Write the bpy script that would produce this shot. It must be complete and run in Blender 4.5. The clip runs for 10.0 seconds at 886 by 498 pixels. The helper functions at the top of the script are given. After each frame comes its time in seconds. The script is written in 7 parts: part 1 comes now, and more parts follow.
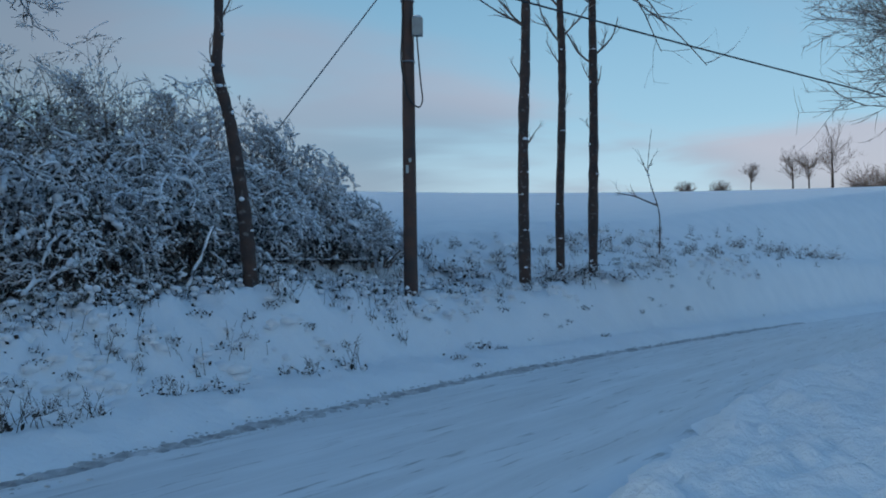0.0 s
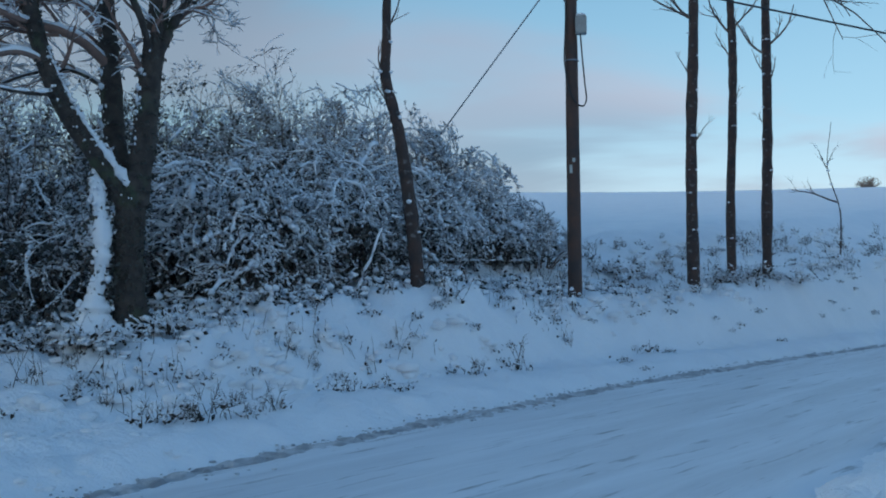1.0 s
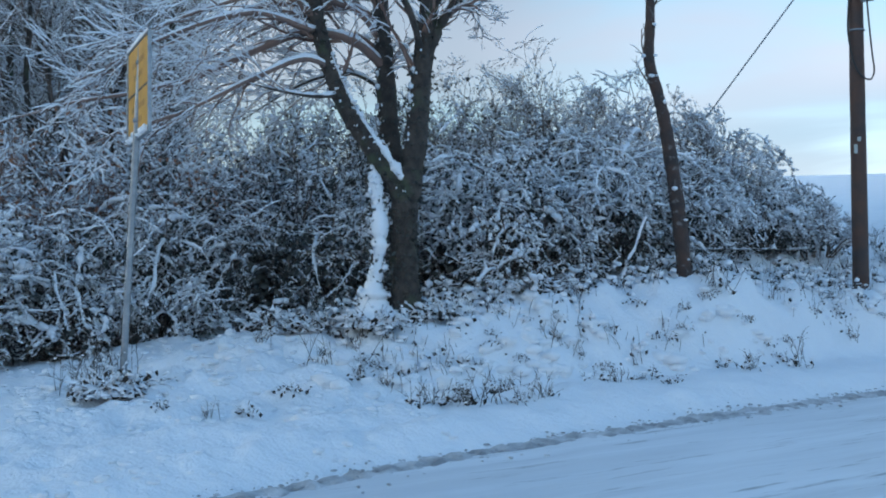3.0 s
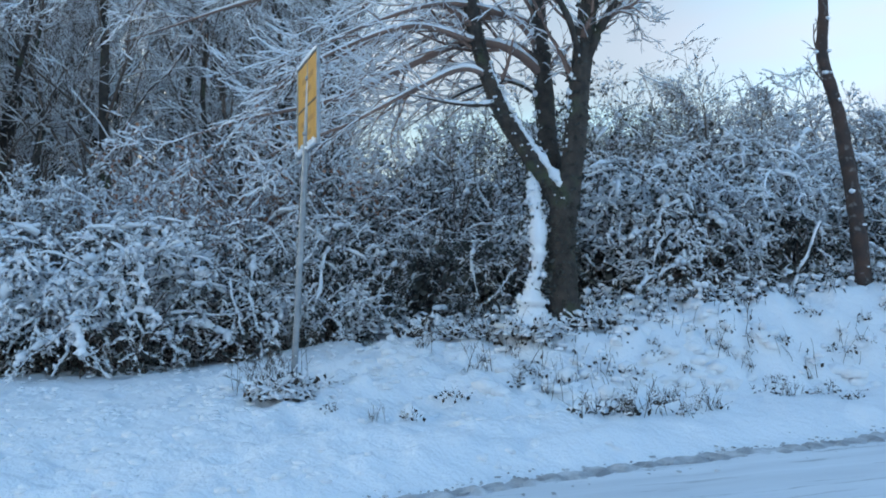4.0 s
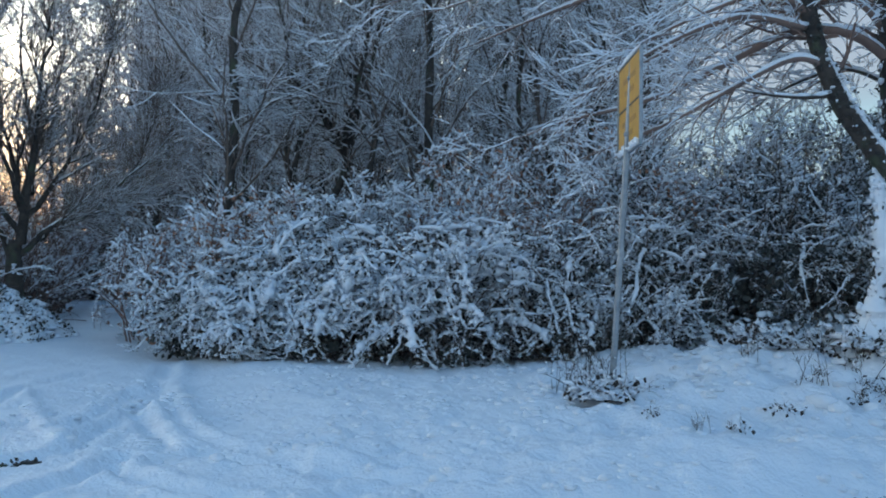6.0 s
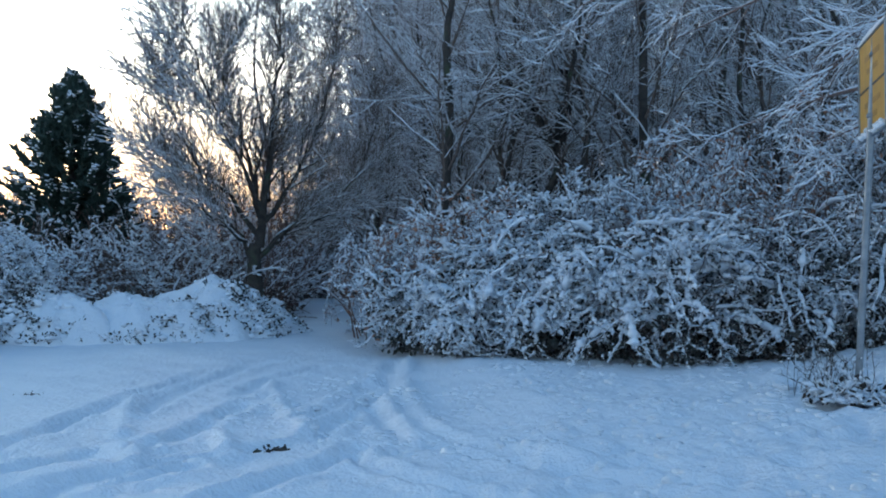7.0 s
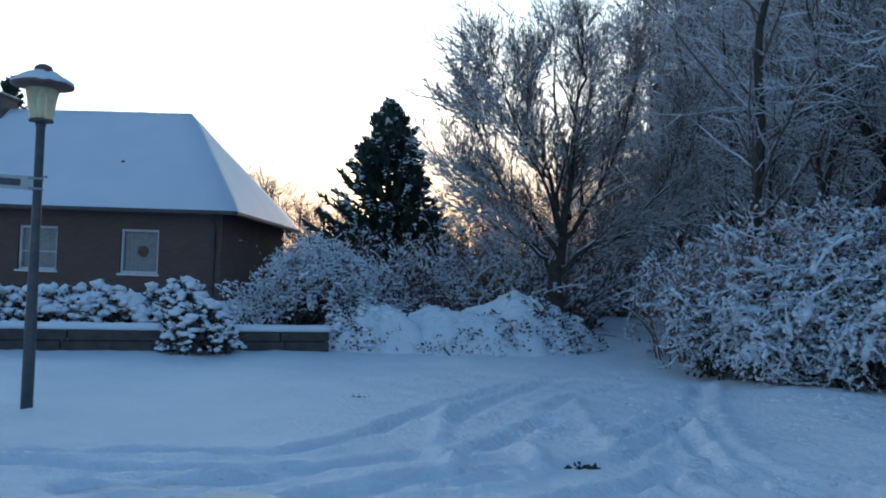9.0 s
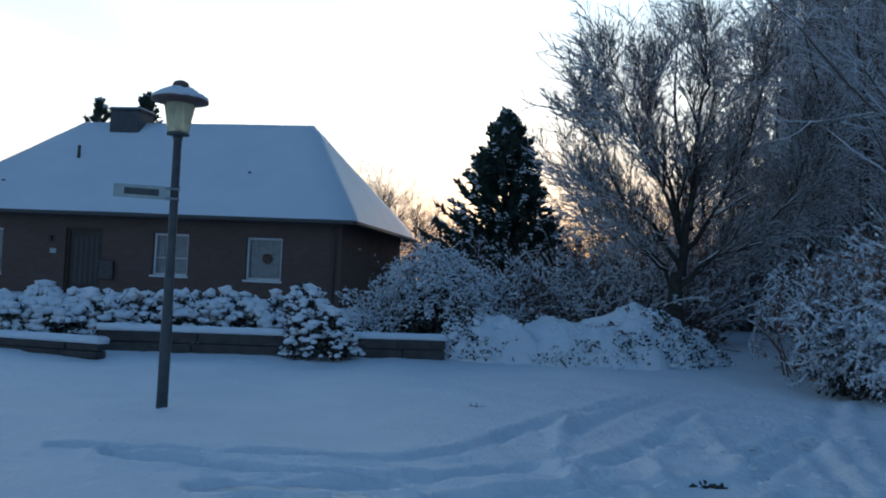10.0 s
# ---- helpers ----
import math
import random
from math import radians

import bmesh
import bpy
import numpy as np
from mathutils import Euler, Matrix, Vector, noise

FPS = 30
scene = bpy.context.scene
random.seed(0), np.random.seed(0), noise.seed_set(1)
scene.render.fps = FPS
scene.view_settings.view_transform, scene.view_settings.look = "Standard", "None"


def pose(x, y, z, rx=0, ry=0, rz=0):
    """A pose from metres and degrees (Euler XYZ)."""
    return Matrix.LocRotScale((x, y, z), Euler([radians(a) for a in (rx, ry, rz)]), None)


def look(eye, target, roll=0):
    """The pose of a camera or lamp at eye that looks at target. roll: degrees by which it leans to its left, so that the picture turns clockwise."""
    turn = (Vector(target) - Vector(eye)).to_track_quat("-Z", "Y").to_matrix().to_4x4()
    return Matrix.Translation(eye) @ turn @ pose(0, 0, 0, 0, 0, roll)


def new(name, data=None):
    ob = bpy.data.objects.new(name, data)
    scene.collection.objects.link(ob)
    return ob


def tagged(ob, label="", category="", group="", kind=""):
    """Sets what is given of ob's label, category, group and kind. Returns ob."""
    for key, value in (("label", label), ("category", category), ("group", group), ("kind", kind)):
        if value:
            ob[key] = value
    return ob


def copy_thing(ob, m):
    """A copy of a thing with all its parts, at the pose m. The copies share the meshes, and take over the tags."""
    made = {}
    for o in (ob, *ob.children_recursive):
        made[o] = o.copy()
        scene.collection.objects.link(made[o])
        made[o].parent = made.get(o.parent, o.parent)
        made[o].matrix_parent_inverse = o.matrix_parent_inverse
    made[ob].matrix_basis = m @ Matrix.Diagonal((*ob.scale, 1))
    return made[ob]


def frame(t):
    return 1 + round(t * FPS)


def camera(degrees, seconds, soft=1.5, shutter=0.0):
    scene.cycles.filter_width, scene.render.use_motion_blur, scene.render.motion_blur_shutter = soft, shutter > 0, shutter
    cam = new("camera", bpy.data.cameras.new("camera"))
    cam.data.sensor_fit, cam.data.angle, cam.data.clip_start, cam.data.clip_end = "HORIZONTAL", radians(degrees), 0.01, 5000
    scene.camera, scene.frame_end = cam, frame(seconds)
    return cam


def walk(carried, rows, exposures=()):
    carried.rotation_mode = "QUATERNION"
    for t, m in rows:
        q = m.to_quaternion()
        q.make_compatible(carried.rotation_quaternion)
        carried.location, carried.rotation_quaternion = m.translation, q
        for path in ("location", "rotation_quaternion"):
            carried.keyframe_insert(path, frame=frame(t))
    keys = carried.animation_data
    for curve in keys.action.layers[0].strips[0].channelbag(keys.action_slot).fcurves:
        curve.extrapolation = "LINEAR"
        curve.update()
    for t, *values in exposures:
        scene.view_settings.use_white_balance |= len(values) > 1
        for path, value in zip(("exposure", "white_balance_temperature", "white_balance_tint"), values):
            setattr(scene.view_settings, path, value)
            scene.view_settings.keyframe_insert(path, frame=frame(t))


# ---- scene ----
cam = camera(53.5, 10.0, 1.9)
# seconds, eye x y z, yaw, pitch, roll
PATH = [
    (0, 0.065, 0.496, 1.6, -7.47, 2.21, -0.52),
    (0.5, 0.009, 0.5, 1.6, -1.06, 2.26, -0.66),
    (1, -0.025, 0.499, 1.6, 2.89, 2.34, -0.28),
    (1.5, -0.063, 0.496, 1.6, 7.23, 2.03, 0.42),
    (2, -0.108, 0.488, 1.6, 12.44, 2.08, 2.33),
    (2.2, -0.122, 0.485, 1.6, 14.16, 2.33, 1.96),
    (3.3, -0.193, 0.461, 1.6, 22.85, 1.28, -0.04),
    (3.5, -0.218, 0.45, 1.6, 25.89, 1.58, 0.24),
    (4, -0.244, 0.436, 1.6, 29.25, 2.12, 0.2),
    (4.5, -0.284, 0.412, 1.6, 34.6, 1.7, 0.91),
    (5, -0.318, 0.386, 1.6, 39.45, 1.91, 1.21),
    (5.5, -0.347, 0.36, 1.6, 43.77, 2.08, 1.41),
    (6.8, -0.431, 0.253, 1.6, 59.58, 1.48, 0.98),
    (7, -0.444, 0.23, 1.6, 62.55, 1.44, 0.76),
    (7.5, -0.462, 0.191, 1.6, 67.59, 1.11, 0.86),
    (8, -0.475, 0.156, 1.6, 71.82, 1.13, 1.66),
    (8.5, -0.488, 0.11, 1.6, 77.23, 1.46, 2.22),
    (9, -0.495, 0.073, 1.6, 81.56, 2.13, 1.92),
    (9.5, -0.498, 0.04, 1.6, 85.37, 1.89, 1.97),
    (10, -0.5, 0.009, 1.6, 89, 2.47, 2.68),
]
EXPOSURE = [(0.0, 0.18, 6320, 7), (1.0, 0.42, 6370, 7), (2.0, 0.80, 6500, 8), (3.5, 1.28, 7050, 10), (4.0, 1.40, 7120, 10), (4.5, 1.26, 7120, 10), (5.5, 1.06, 7120, 10), (6.5, 0.90, 6650, 10), (7.5, 0.62, 6380, 9), (8.0, 0.26, 6200, 9), (9.0, 0.22, 6000, 9), (9.5, 0.08, 5930, 9), (10.0, -0.34, 5850, 9)]


def ahead(yaw, pitch):
    a, b = radians(yaw), radians(pitch)
    return Vector((-math.sin(a) * math.cos(b), math.cos(a) * math.cos(b), math.sin(b)))


walk(cam, [(t, look((x, y, z), Vector((x, y, z)) + ahead(yaw, pitch), roll)) for t, x, y, z, yaw, pitch, roll in PATH], EXPOSURE)


# ---- node helpers ----
def node(tree, kind, **values):
    n = tree.nodes.new(kind)
    for k, v in values.items():
        if k in n.inputs:
            n.inputs[k].default_value = v
    return n


def mathn(tree, op, a, b=None, clamp=False):
    n = tree.nodes.new("ShaderNodeMath")
    n.operation, n.use_clamp = op, clamp
    for i, v in enumerate((a, b)):
        if v is None:
            continue
        if isinstance(v, (int, float)):
            n.inputs[i].default_value = v
        else:
            tree.links.new(v, n.inputs[i])
    return n.outputs[0]


def mixc(tree, fac, a, b, blend="MIX"):
    n = tree.nodes.new("ShaderNodeMix")
    n.data_type, n.blend_type = "RGBA", blend
    for sock, v in ((n.inputs[0], fac), (n.inputs[6], a), (n.inputs[7], b)):
        if isinstance(v, (int, float)):
            sock.default_value = v
        elif isinstance(v, tuple):
            sock.default_value = (*v[:3], 1)
        else:
            tree.links.new(v, sock)
    return n.outputs[2]


def ramp(tree, fac, stops, smooth=False):
    n = tree.nodes.new("ShaderNodeValToRGB")
    e = n.color_ramp.elements
    if smooth:
        n.color_ramp.interpolation = "EASE"
    while len(e) < len(stops):
        e.new(0.5)
    for el, (pos, col) in zip(e, stops):
        el.position = pos
        el.color = (*col, 1) if isinstance(col, tuple) else (col, col, col, 1)
    tree.links.new(fac, n.inputs[0])
    return n.outputs[0]


# ---- world: winter dusk, glow of the low sun behind house and woods, banks of lilac cloud ----
world = bpy.data.worlds.new("dusk_sky")
scene.world = world
world.use_nodes = True
wt = world.node_tree
wt.nodes.clear()
coord = node(wt, "ShaderNodeTexCoord")
sep = node(wt, "ShaderNodeSeparateXYZ")
wt.links.new(coord.outputs["Generated"], sep.inputs[0])
SX, SY, SZ = sep.outputs
nish = node(wt, "ShaderNodeTexSky")
nish.sky_type, nish.sun_disc = "NISHITA", False
nish.sun_elevation, nish.sun_rotation = radians(3.0), radians(-82.0)
nish.air_density, nish.dust_density, nish.ozone_density = 1.0, 1.5, 2.0
height = mathn(wt, "MAXIMUM", SZ, 0.0)
# clear sky by height
clear = ramp(wt, mathn(wt, "MULTIPLY", height, 1.0), [(0.0, (0.49, 0.59, 0.69)), (0.09, (0.43, 0.58, 0.70)), (0.18, (0.29, 0.48, 0.63)), (0.33, (0.18, 0.36, 0.53)), (0.6, (0.085, 0.24, 0.46)), (1.0, (0.045, 0.16, 0.38))])
# cloud banks, drawn out flat
lift = mathn(wt, "ADD", height, 0.20)
flat = node(wt, "ShaderNodeCombineXYZ")
wt.links.new(mathn(wt, "DIVIDE", SX, lift), flat.inputs[0])
wt.links.new(mathn(wt, "DIVIDE", SY, lift), flat.inputs[1])
turned = node(wt, "ShaderNodeMapping", Scale=(0.30, 0.52, 1.0), Rotation=(0, 0, radians(14.0)), Location=(3.1, 1.7, 0.0))
wt.links.new(flat.outputs[0], turned.inputs[0])
cl = node(wt, "ShaderNodeTexNoise", Scale=2.1, Detail=5.0, Roughness=0.5, Distortion=0.5)
wt.links.new(turned.outputs[0], cl.inputs[0])
cover = mathn(wt, "MULTIPLY", ramp(wt, cl.outputs["Fac"], [(0.40, 0.0), (0.60, 0.85)], True), ramp(wt, height, [(0.34, 1.0), (0.60, 0.25)]))
tint = node(wt, "ShaderNodeTexNoise", Scale=1.1, Detail=2.0)
wt.links.new(turned.outputs[0], tint.inputs[0])
cloudcol = mixc(wt, ramp(wt, tint.outputs["Fac"], [(0.40, 0.0), (0.60, 1.0)]), (0.19, 0.28, 0.40), (0.43, 0.40, 0.48))
sky = mixc(wt, cover, clear, cloudcol)
# the glow; the sky is deepest a quarter turn away from it
west = mathn(wt, "ADD", mathn(wt, "MULTIPLY", SX, -math.sin(radians(96))), mathn(wt, "MULTIPLY", SY, math.cos(radians(96))))
sky = mixc(wt, 1.0, sky, ramp(wt, mathn(wt, "ADD", mathn(wt, "MULTIPLY", west, 0.5), 0.5), [(0.30, 1.0), (0.50, 0.88), (0.60, 0.64), (0.70, 0.55), (0.78, 0.68)]), "MULTIPLY")
glowarea = ramp(wt, mathn(wt, "ADD", west, mathn(wt, "MULTIPLY", height, -0.25)), [(0.42, 0.0), (0.80, 1.0)], True)
glowcol = ramp(wt, height, [(0.0, (0.95, 0.64, 0.60)), (0.05, (1.2, 0.86, 0.73)), (0.10, (1.55, 1.28, 1.02)), (0.18, (1.7, 1.75, 1.6)), (0.40, (0.9, 1.3, 1.5)), (0.75, (0.10, 0.33, 0.64))])
sky = mixc(wt, glowarea, sky, glowcol)
sky = mixc(wt, mathn(wt, "MULTIPLY", mathn(wt, "MULTIPLY", cover, glowarea), 0.28), sky, (0.66, 0.70, 0.78))
both = mixc(wt, 0.06, sky, nish.outputs[0])
bg = node(wt, "ShaderNodeBackground", Strength=1.0)
wt.links.new(both, bg.inputs[0])
wo = node(wt, "ShaderNodeOutputWorld")
wt.links.new(bg.outputs[0], wo.inputs[0])

sun = new("sun", bpy.data.lights.new("sun", "SUN"))
sun.data.energy, sun.data.angle, sun.data.color = 0.55, radians(12), (1.0, 0.62, 0.42)
sun.matrix_world = look((-60 * math.sin(radians(82)), 60 * math.cos(radians(82)), 6.0), (0, 0, 0))


# ---- materials ----
def material(name, base, rough=0.7, second=None, scale=6.0, bump=0.3, bump_scale=40.0, dist=0.01, metal=0.0, detail=4.0, spots=None, object_vary=0.0):
    """Two-scale varied surface: base to second by noise, spots (colour, scale, from, to) by another."""
    m = bpy.data.materials.new(name)
    m.use_nodes = True
    t = m.node_tree
    b = t.nodes["Principled BSDF"]
    b.inputs["Roughness"].default_value, b.inputs["Metallic"].default_value = rough, metal
    c = node(t, "ShaderNodeTexCoord")
    n1 = node(t, "ShaderNodeTexNoise", Scale=scale, Detail=detail, Roughness=0.6)
    t.links.new(c.outputs["Object"], n1.inputs[0])
    col = mixc(t, ramp(t, n1.outputs["Fac"], [(0.35, 0.0), (0.65, 1.0)]), base, second or tuple(0.8 * v for v in base))
    if spots:
        n3 = node(t, "ShaderNodeTexNoise", Scale=spots[1], Detail=3.0)
        t.links.new(c.outputs["Object"], n3.inputs[0])
        col = mixc(t, ramp(t, n3.outputs["Fac"], [(spots[2], 0.0), (spots[3], 1.0)]), col, spots[0])
    if object_vary:
        oi = node(t, "ShaderNodeObjectInfo")
        col = mixc(t, mathn(t, "MULTIPLY", oi.outputs["Random"], object_vary), col, tuple(0.55 * v for v in base))
    t.links.new(col, b.inputs["Base Color"])
    n2 = node(t, "ShaderNodeTexNoise", Scale=bump_scale, Detail=4.0, Roughness=0.65)
    t.links.new(c.outputs["Object"], n2.inputs[0])
    bm_ = node(t, "ShaderNodeBump", Strength=bump, Distance=dist)
    t.links.new(n2.outputs["Fac"], bm_.inputs["Height"])
    t.links.new(bm_.outputs[0], b.inputs["Normal"])
    return m


SNOW = material("snow", (0.86, 0.88, 0.91), 0.55, (0.80, 0.83, 0.87), 0.9, 0.75, 11.0, 0.06)
SNOW_CLUMP = material("snow_on_twigs", (0.85, 0.87, 0.90), 0.6, (0.78, 0.81, 0.86), 5.0, 0.4, 30.0, 0.01)
ROOF_SNOW = material("roof_snow", (0.80, 0.82, 0.85), 0.5, (0.74, 0.77, 0.81), 0.5, 0.25, 3.0, 0.03)
BARK = material("bark", (0.034, 0.028, 0.026), 0.9, (0.075, 0.06, 0.05), 7.0, 0.9, 28.0, 0.02, spots=((0.06, 0.075, 0.045), 3.0, 0.55, 0.7))
BARK_BROWN = material("brown_bark", (0.085, 0.050, 0.040), 0.9, (0.045, 0.036, 0.035), 4.0, 0.9, 30.0, 0.015, spots=((0.16, 0.15, 0.145), 11.0, 0.60, 0.7))
TWIG = material("twig", (0.12, 0.095, 0.085), 0.85, (0.19, 0.14, 0.115), 3.0, 0.2, 40.0, 0.005)
# Reddish twigs, lightened so the colour also holds the dusk glow on them.
TWIG_RED_LIT = material("reddish_twig_lit", (0.27, 0.165, 0.13), 0.85, (0.17, 0.115, 0.10), 2.0, 0.2, 40.0, 0.005)
# Near-black leaf colour; packed inside bushes it doubles as their inner shade.
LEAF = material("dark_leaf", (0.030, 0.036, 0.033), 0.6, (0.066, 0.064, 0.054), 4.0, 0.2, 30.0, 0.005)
NEEDLE = material("fir_needle", (0.016, 0.038, 0.026), 0.7, (0.038, 0.062, 0.045), 3.0, 0.3, 30.0, 0.01)
DEADLEAF = material("withered_leaf", (0.045, 0.030, 0.022), 0.8, (0.022, 0.02, 0.018), 6.0, 0.2, 30.0, 0.005)
BRUSHLEAF = material("brown_brush_leaf", (0.17, 0.12, 0.10), 0.85, (0.11, 0.08, 0.07), 6.0, 0.2, 30.0, 0.005)
# Rusty leaf, brightened to put the pink of low sunset light into its colour.
RUST_LIT = material("rusty_leaf_lit", (0.48, 0.24, 0.15), 0.8, (0.32, 0.16, 0.11), 6.0, 0.2, 30.0, 0.005)
STRAW = material("dry_grass", (0.085, 0.065, 0.05), 0.85, (0.05, 0.042, 0.035), 6.0, 0.2, 30.0, 0.005)
POLEWOOD = material("tarred_pole_wood", (0.060, 0.046, 0.044), 0.85, (0.11, 0.058, 0.042), 2.2, 0.6, 26.0, 0.01)
STEEL = material("galvanised_steel", (0.30, 0.33, 0.36), 0.45, (0.20, 0.23, 0.26), 9.0, 0.15, 60.0, 0.002, metal=0.7)
GREYBOX = material("grey_plastic", (0.33, 0.34, 0.33), 0.55, (0.26, 0.27, 0.26), 12.0, 0.1, 60.0, 0.002)
CABLE = material("black_cable", (0.025, 0.025, 0.028), 0.6)
YELLOW = material("yellow_sign_face", (0.60, 0.31, 0.045), 0.45, (0.50, 0.26, 0.045), 5.0, 0.1, 40.0, 0.001, spots=((0.45, 0.28, 0.08), 9.0, 0.6, 0.75))
SIGNDARK = material("dark_lettering", (0.03, 0.03, 0.03), 0.5)
LAMPGREY = material("lamp_post_paint", (0.055, 0.062, 0.068), 0.5, (0.09, 0.095, 0.10), 8.0, 0.2, 50.0, 0.002)
LAMPCAP = material("lamp_cap_paint", (0.10, 0.055, 0.045), 0.55, (0.16, 0.10, 0.08), 10.0, 0.2, 50.0, 0.002)
PLATE = material("street_plate", (0.48, 0.52, 0.50), 0.5, (0.38, 0.42, 0.41), 10.0, 0.1, 50.0, 0.001)
WHITE = material("white_window_paint", (0.74, 0.76, 0.78), 0.45, (0.66, 0.68, 0.7), 6.0, 0.1, 40.0, 0.001)
GUTTER = material("dark_gutter", (0.05, 0.045, 0.045), 0.5, (0.08, 0.07, 0.07), 6.0, 0.1, 40.0, 0.001)
DOORWOOD = material("dark_door_wood", (0.045, 0.028, 0.022), 0.55, (0.07, 0.045, 0.032), 3.0, 0.3, 30.0, 0.003)
CURTAIN = material("net_curtain", (0.42, 0.45, 0.45), 0.9, (0.30, 0.33, 0.34), 8.0, 0.3, 20.0, 0.01)
STONEWALL = material("garden_wall_sleeper", (0.06, 0.053, 0.05), 0.9, (0.095, 0.083, 0.076), 4.0, 0.7, 25.0, 0.01)
CHIMNEY = material("chimney_cladding", (0.06, 0.062, 0.068), 0.7, (0.09, 0.09, 0.095), 4.0, 0.3, 20.0, 0.01)
SLUSH = material("dirty_slush", (0.58, 0.60, 0.63), 0.6, (0.24, 0.245, 0.26), 4.0, 0.7, 30.0, 0.02)

m = bpy.data.materials.new("lamp_glass")
m.use_nodes = True
b = m.node_tree.nodes["Principled BSDF"]
b.inputs["Base Color"].default_value = (0.88, 0.88, 0.70, 1)
b.inputs["Roughness"].default_value = 0.25
b.inputs["Transmission Weight"].default_value = 0.75
b.inputs["IOR"].default_value = 1.1
LAMPGLASS = m
m = bpy.data.materials.new("window_glass")
m.use_nodes = True
b = m.node_tree.nodes["Principled BSDF"]
b.inputs["Base Color"].default_value = (0.85, 0.9, 0.92, 1)
b.inputs["Roughness"].default_value = 0.05
b.inputs["Transmission Weight"].default_value = 1.0
b.inputs["IOR"].default_value = 1.3
GLASS = m


def brick_material():
    mm = bpy.data.materials.new("dark_brick")
    mm.use_nodes = True
    t = mm.node_tree
    bb = t.nodes["Principled BSDF"]
    bb.inputs["Roughness"].default_value = 0.85
    c = node(t, "ShaderNodeTexCoord")
    br = node(t, "ShaderNodeTexBrick", Scale=1.0)
    br.inputs["Color1"].default_value = (0.165, 0.105, 0.085, 1)
    br.inputs["Color2"].default_value = (0.135, 0.082, 0.068, 1)
    br.inputs["Mortar"].default_value = (0.13, 0.11, 0.10, 1)
    br.inputs["Mortar Size"].default_value = 0.009
    br.inputs["Brick Width"].default_value = 0.25
    br.inputs["Row Height"].default_value = 0.081
    t.links.new(c.outputs["UV"], br.inputs[0])
    n1 = node(t, "ShaderNodeTexNoise", Scale=1.3, Detail=4.0)
    t.links.new(c.outputs["Object"], n1.inputs[0])
    t.links.new(mixc(t, mathn(t, "MULTIPLY", n1.outputs["Fac"], 0.6), br.outputs["Color"], (0.085, 0.047, 0.038)), bb.inputs["Base Color"])
    bu = node(t, "ShaderNodeBump", Strength=0.6, Distance=0.008)
    bu.invert = True
    t.links.new(br.outputs["Fac"], bu.inputs["Height"])
    t.links.new(bu.outputs[0], bb.inputs["Normal"])
    return mm


BRICK = brick_material()


def road_material():
    mm = bpy.data.materials.new("packed_road_snow")
    mm.use_nodes = True
    t = mm.node_tree
    bb = t.nodes["Principled BSDF"]
    c = node(t, "ShaderNodeTexCoord")
    # streaks along the road: u is metres along, v metres across
    mp = node(t, "ShaderNodeMapping", Scale=(0.22, 2.6, 1.0))
    t.links.new(c.outputs["UV"], mp.inputs[0])
    n1 = node(t, "ShaderNodeTexNoise", Scale=1.0, Detail=6.0, Roughness=0.6, Distortion=0.4)
    t.links.new(mp.outputs[0], n1.inputs[0])
    mp2 = node(t, "ShaderNodeMapping", Scale=(0.8, 9.0, 1.0))
    t.links.new(c.outputs["UV"], mp2.inputs[0])
    n2 = node(t, "ShaderNodeTexNoise", Scale=1.0, Detail=5.0, Roughness=0.65)
    t.links.new(mp2.outputs[0], n2.inputs[0])
    col = mixc(t, ramp(t, n1.outputs["Fac"], [(0.35, 0.0), (0.68, 1.0)]), (0.72, 0.75, 0.79), (0.54, 0.57, 0.61))
    col = mixc(t, ramp(t, n2.outputs["Fac"], [(0.58, 0.0), (0.70, 0.9)]), col, (0.22, 0.235, 0.25))
    t.links.new(col, bb.inputs["Base Color"])
    t.links.new(ramp(t, n1.outputs["Fac"], [(0.3, 0.62), (0.7, 0.42)]), bb.inputs["Roughness"])
    bu = node(t, "ShaderNodeBump", Strength=0.5, Distance=0.02)
    t.links.new(mathn(t, "ADD", n1.outputs["Fac"], n2.outputs["Fac"]), bu.inputs["Height"])
    t.links.new(bu.outputs[0], bb.inputs["Normal"])
    return mm


ROAD = road_material()


# ---- mesh helpers ----
def mesh(name, V, F, mat, smooth=True):
    me = bpy.data.meshes.new(name)
    me.from_pydata(np.asarray(V, float).tolist(), [], F.tolist() if isinstance(F, np.ndarray) else F)
    me.materials.append(mat)
    if smooth:
        me.polygons.foreach_set("use_smooth", np.ones(len(me.polygons), bool))
    me.update()
    return me


MASSES = {"twig_mass", "branch_mass", "snow_cover", "snow_padding", "snow_dusting", "foliage", "leaf_mass", "stalk_tuft", "ivy", "snow_crust", "needle_mass", "snow_film", "crown", "clod_heap"}


def part(name, VF, mat, parent=None, label="", smooth=True):
    ob = new(name, mesh(name, VF[0], VF[1], mat, smooth))
    ob.parent = parent
    if label:
        ob["label"] = label
    if name in MASSES:
        ob["kind"] = "stuff"
    return ob


def bpart(name, bm, mat, parent=None, label="", smooth=False):
    me = bpy.data.meshes.new(name)
    bm.to_mesh(me)
    bm.free()
    me.materials.append(mat)
    if smooth:
        me.polygons.foreach_set("use_smooth", np.ones(len(me.polygons), bool))
    ob = new(name, me)
    ob.parent = parent
    if label:
        ob["label"] = label
    return ob


def thing(name, place, label, category, group="", turn=0.0, kind=""):
    ob = new(name)
    ob.matrix_world = pose(*place, 0, 0, turn)
    return tagged(ob, label, category, group, kind)


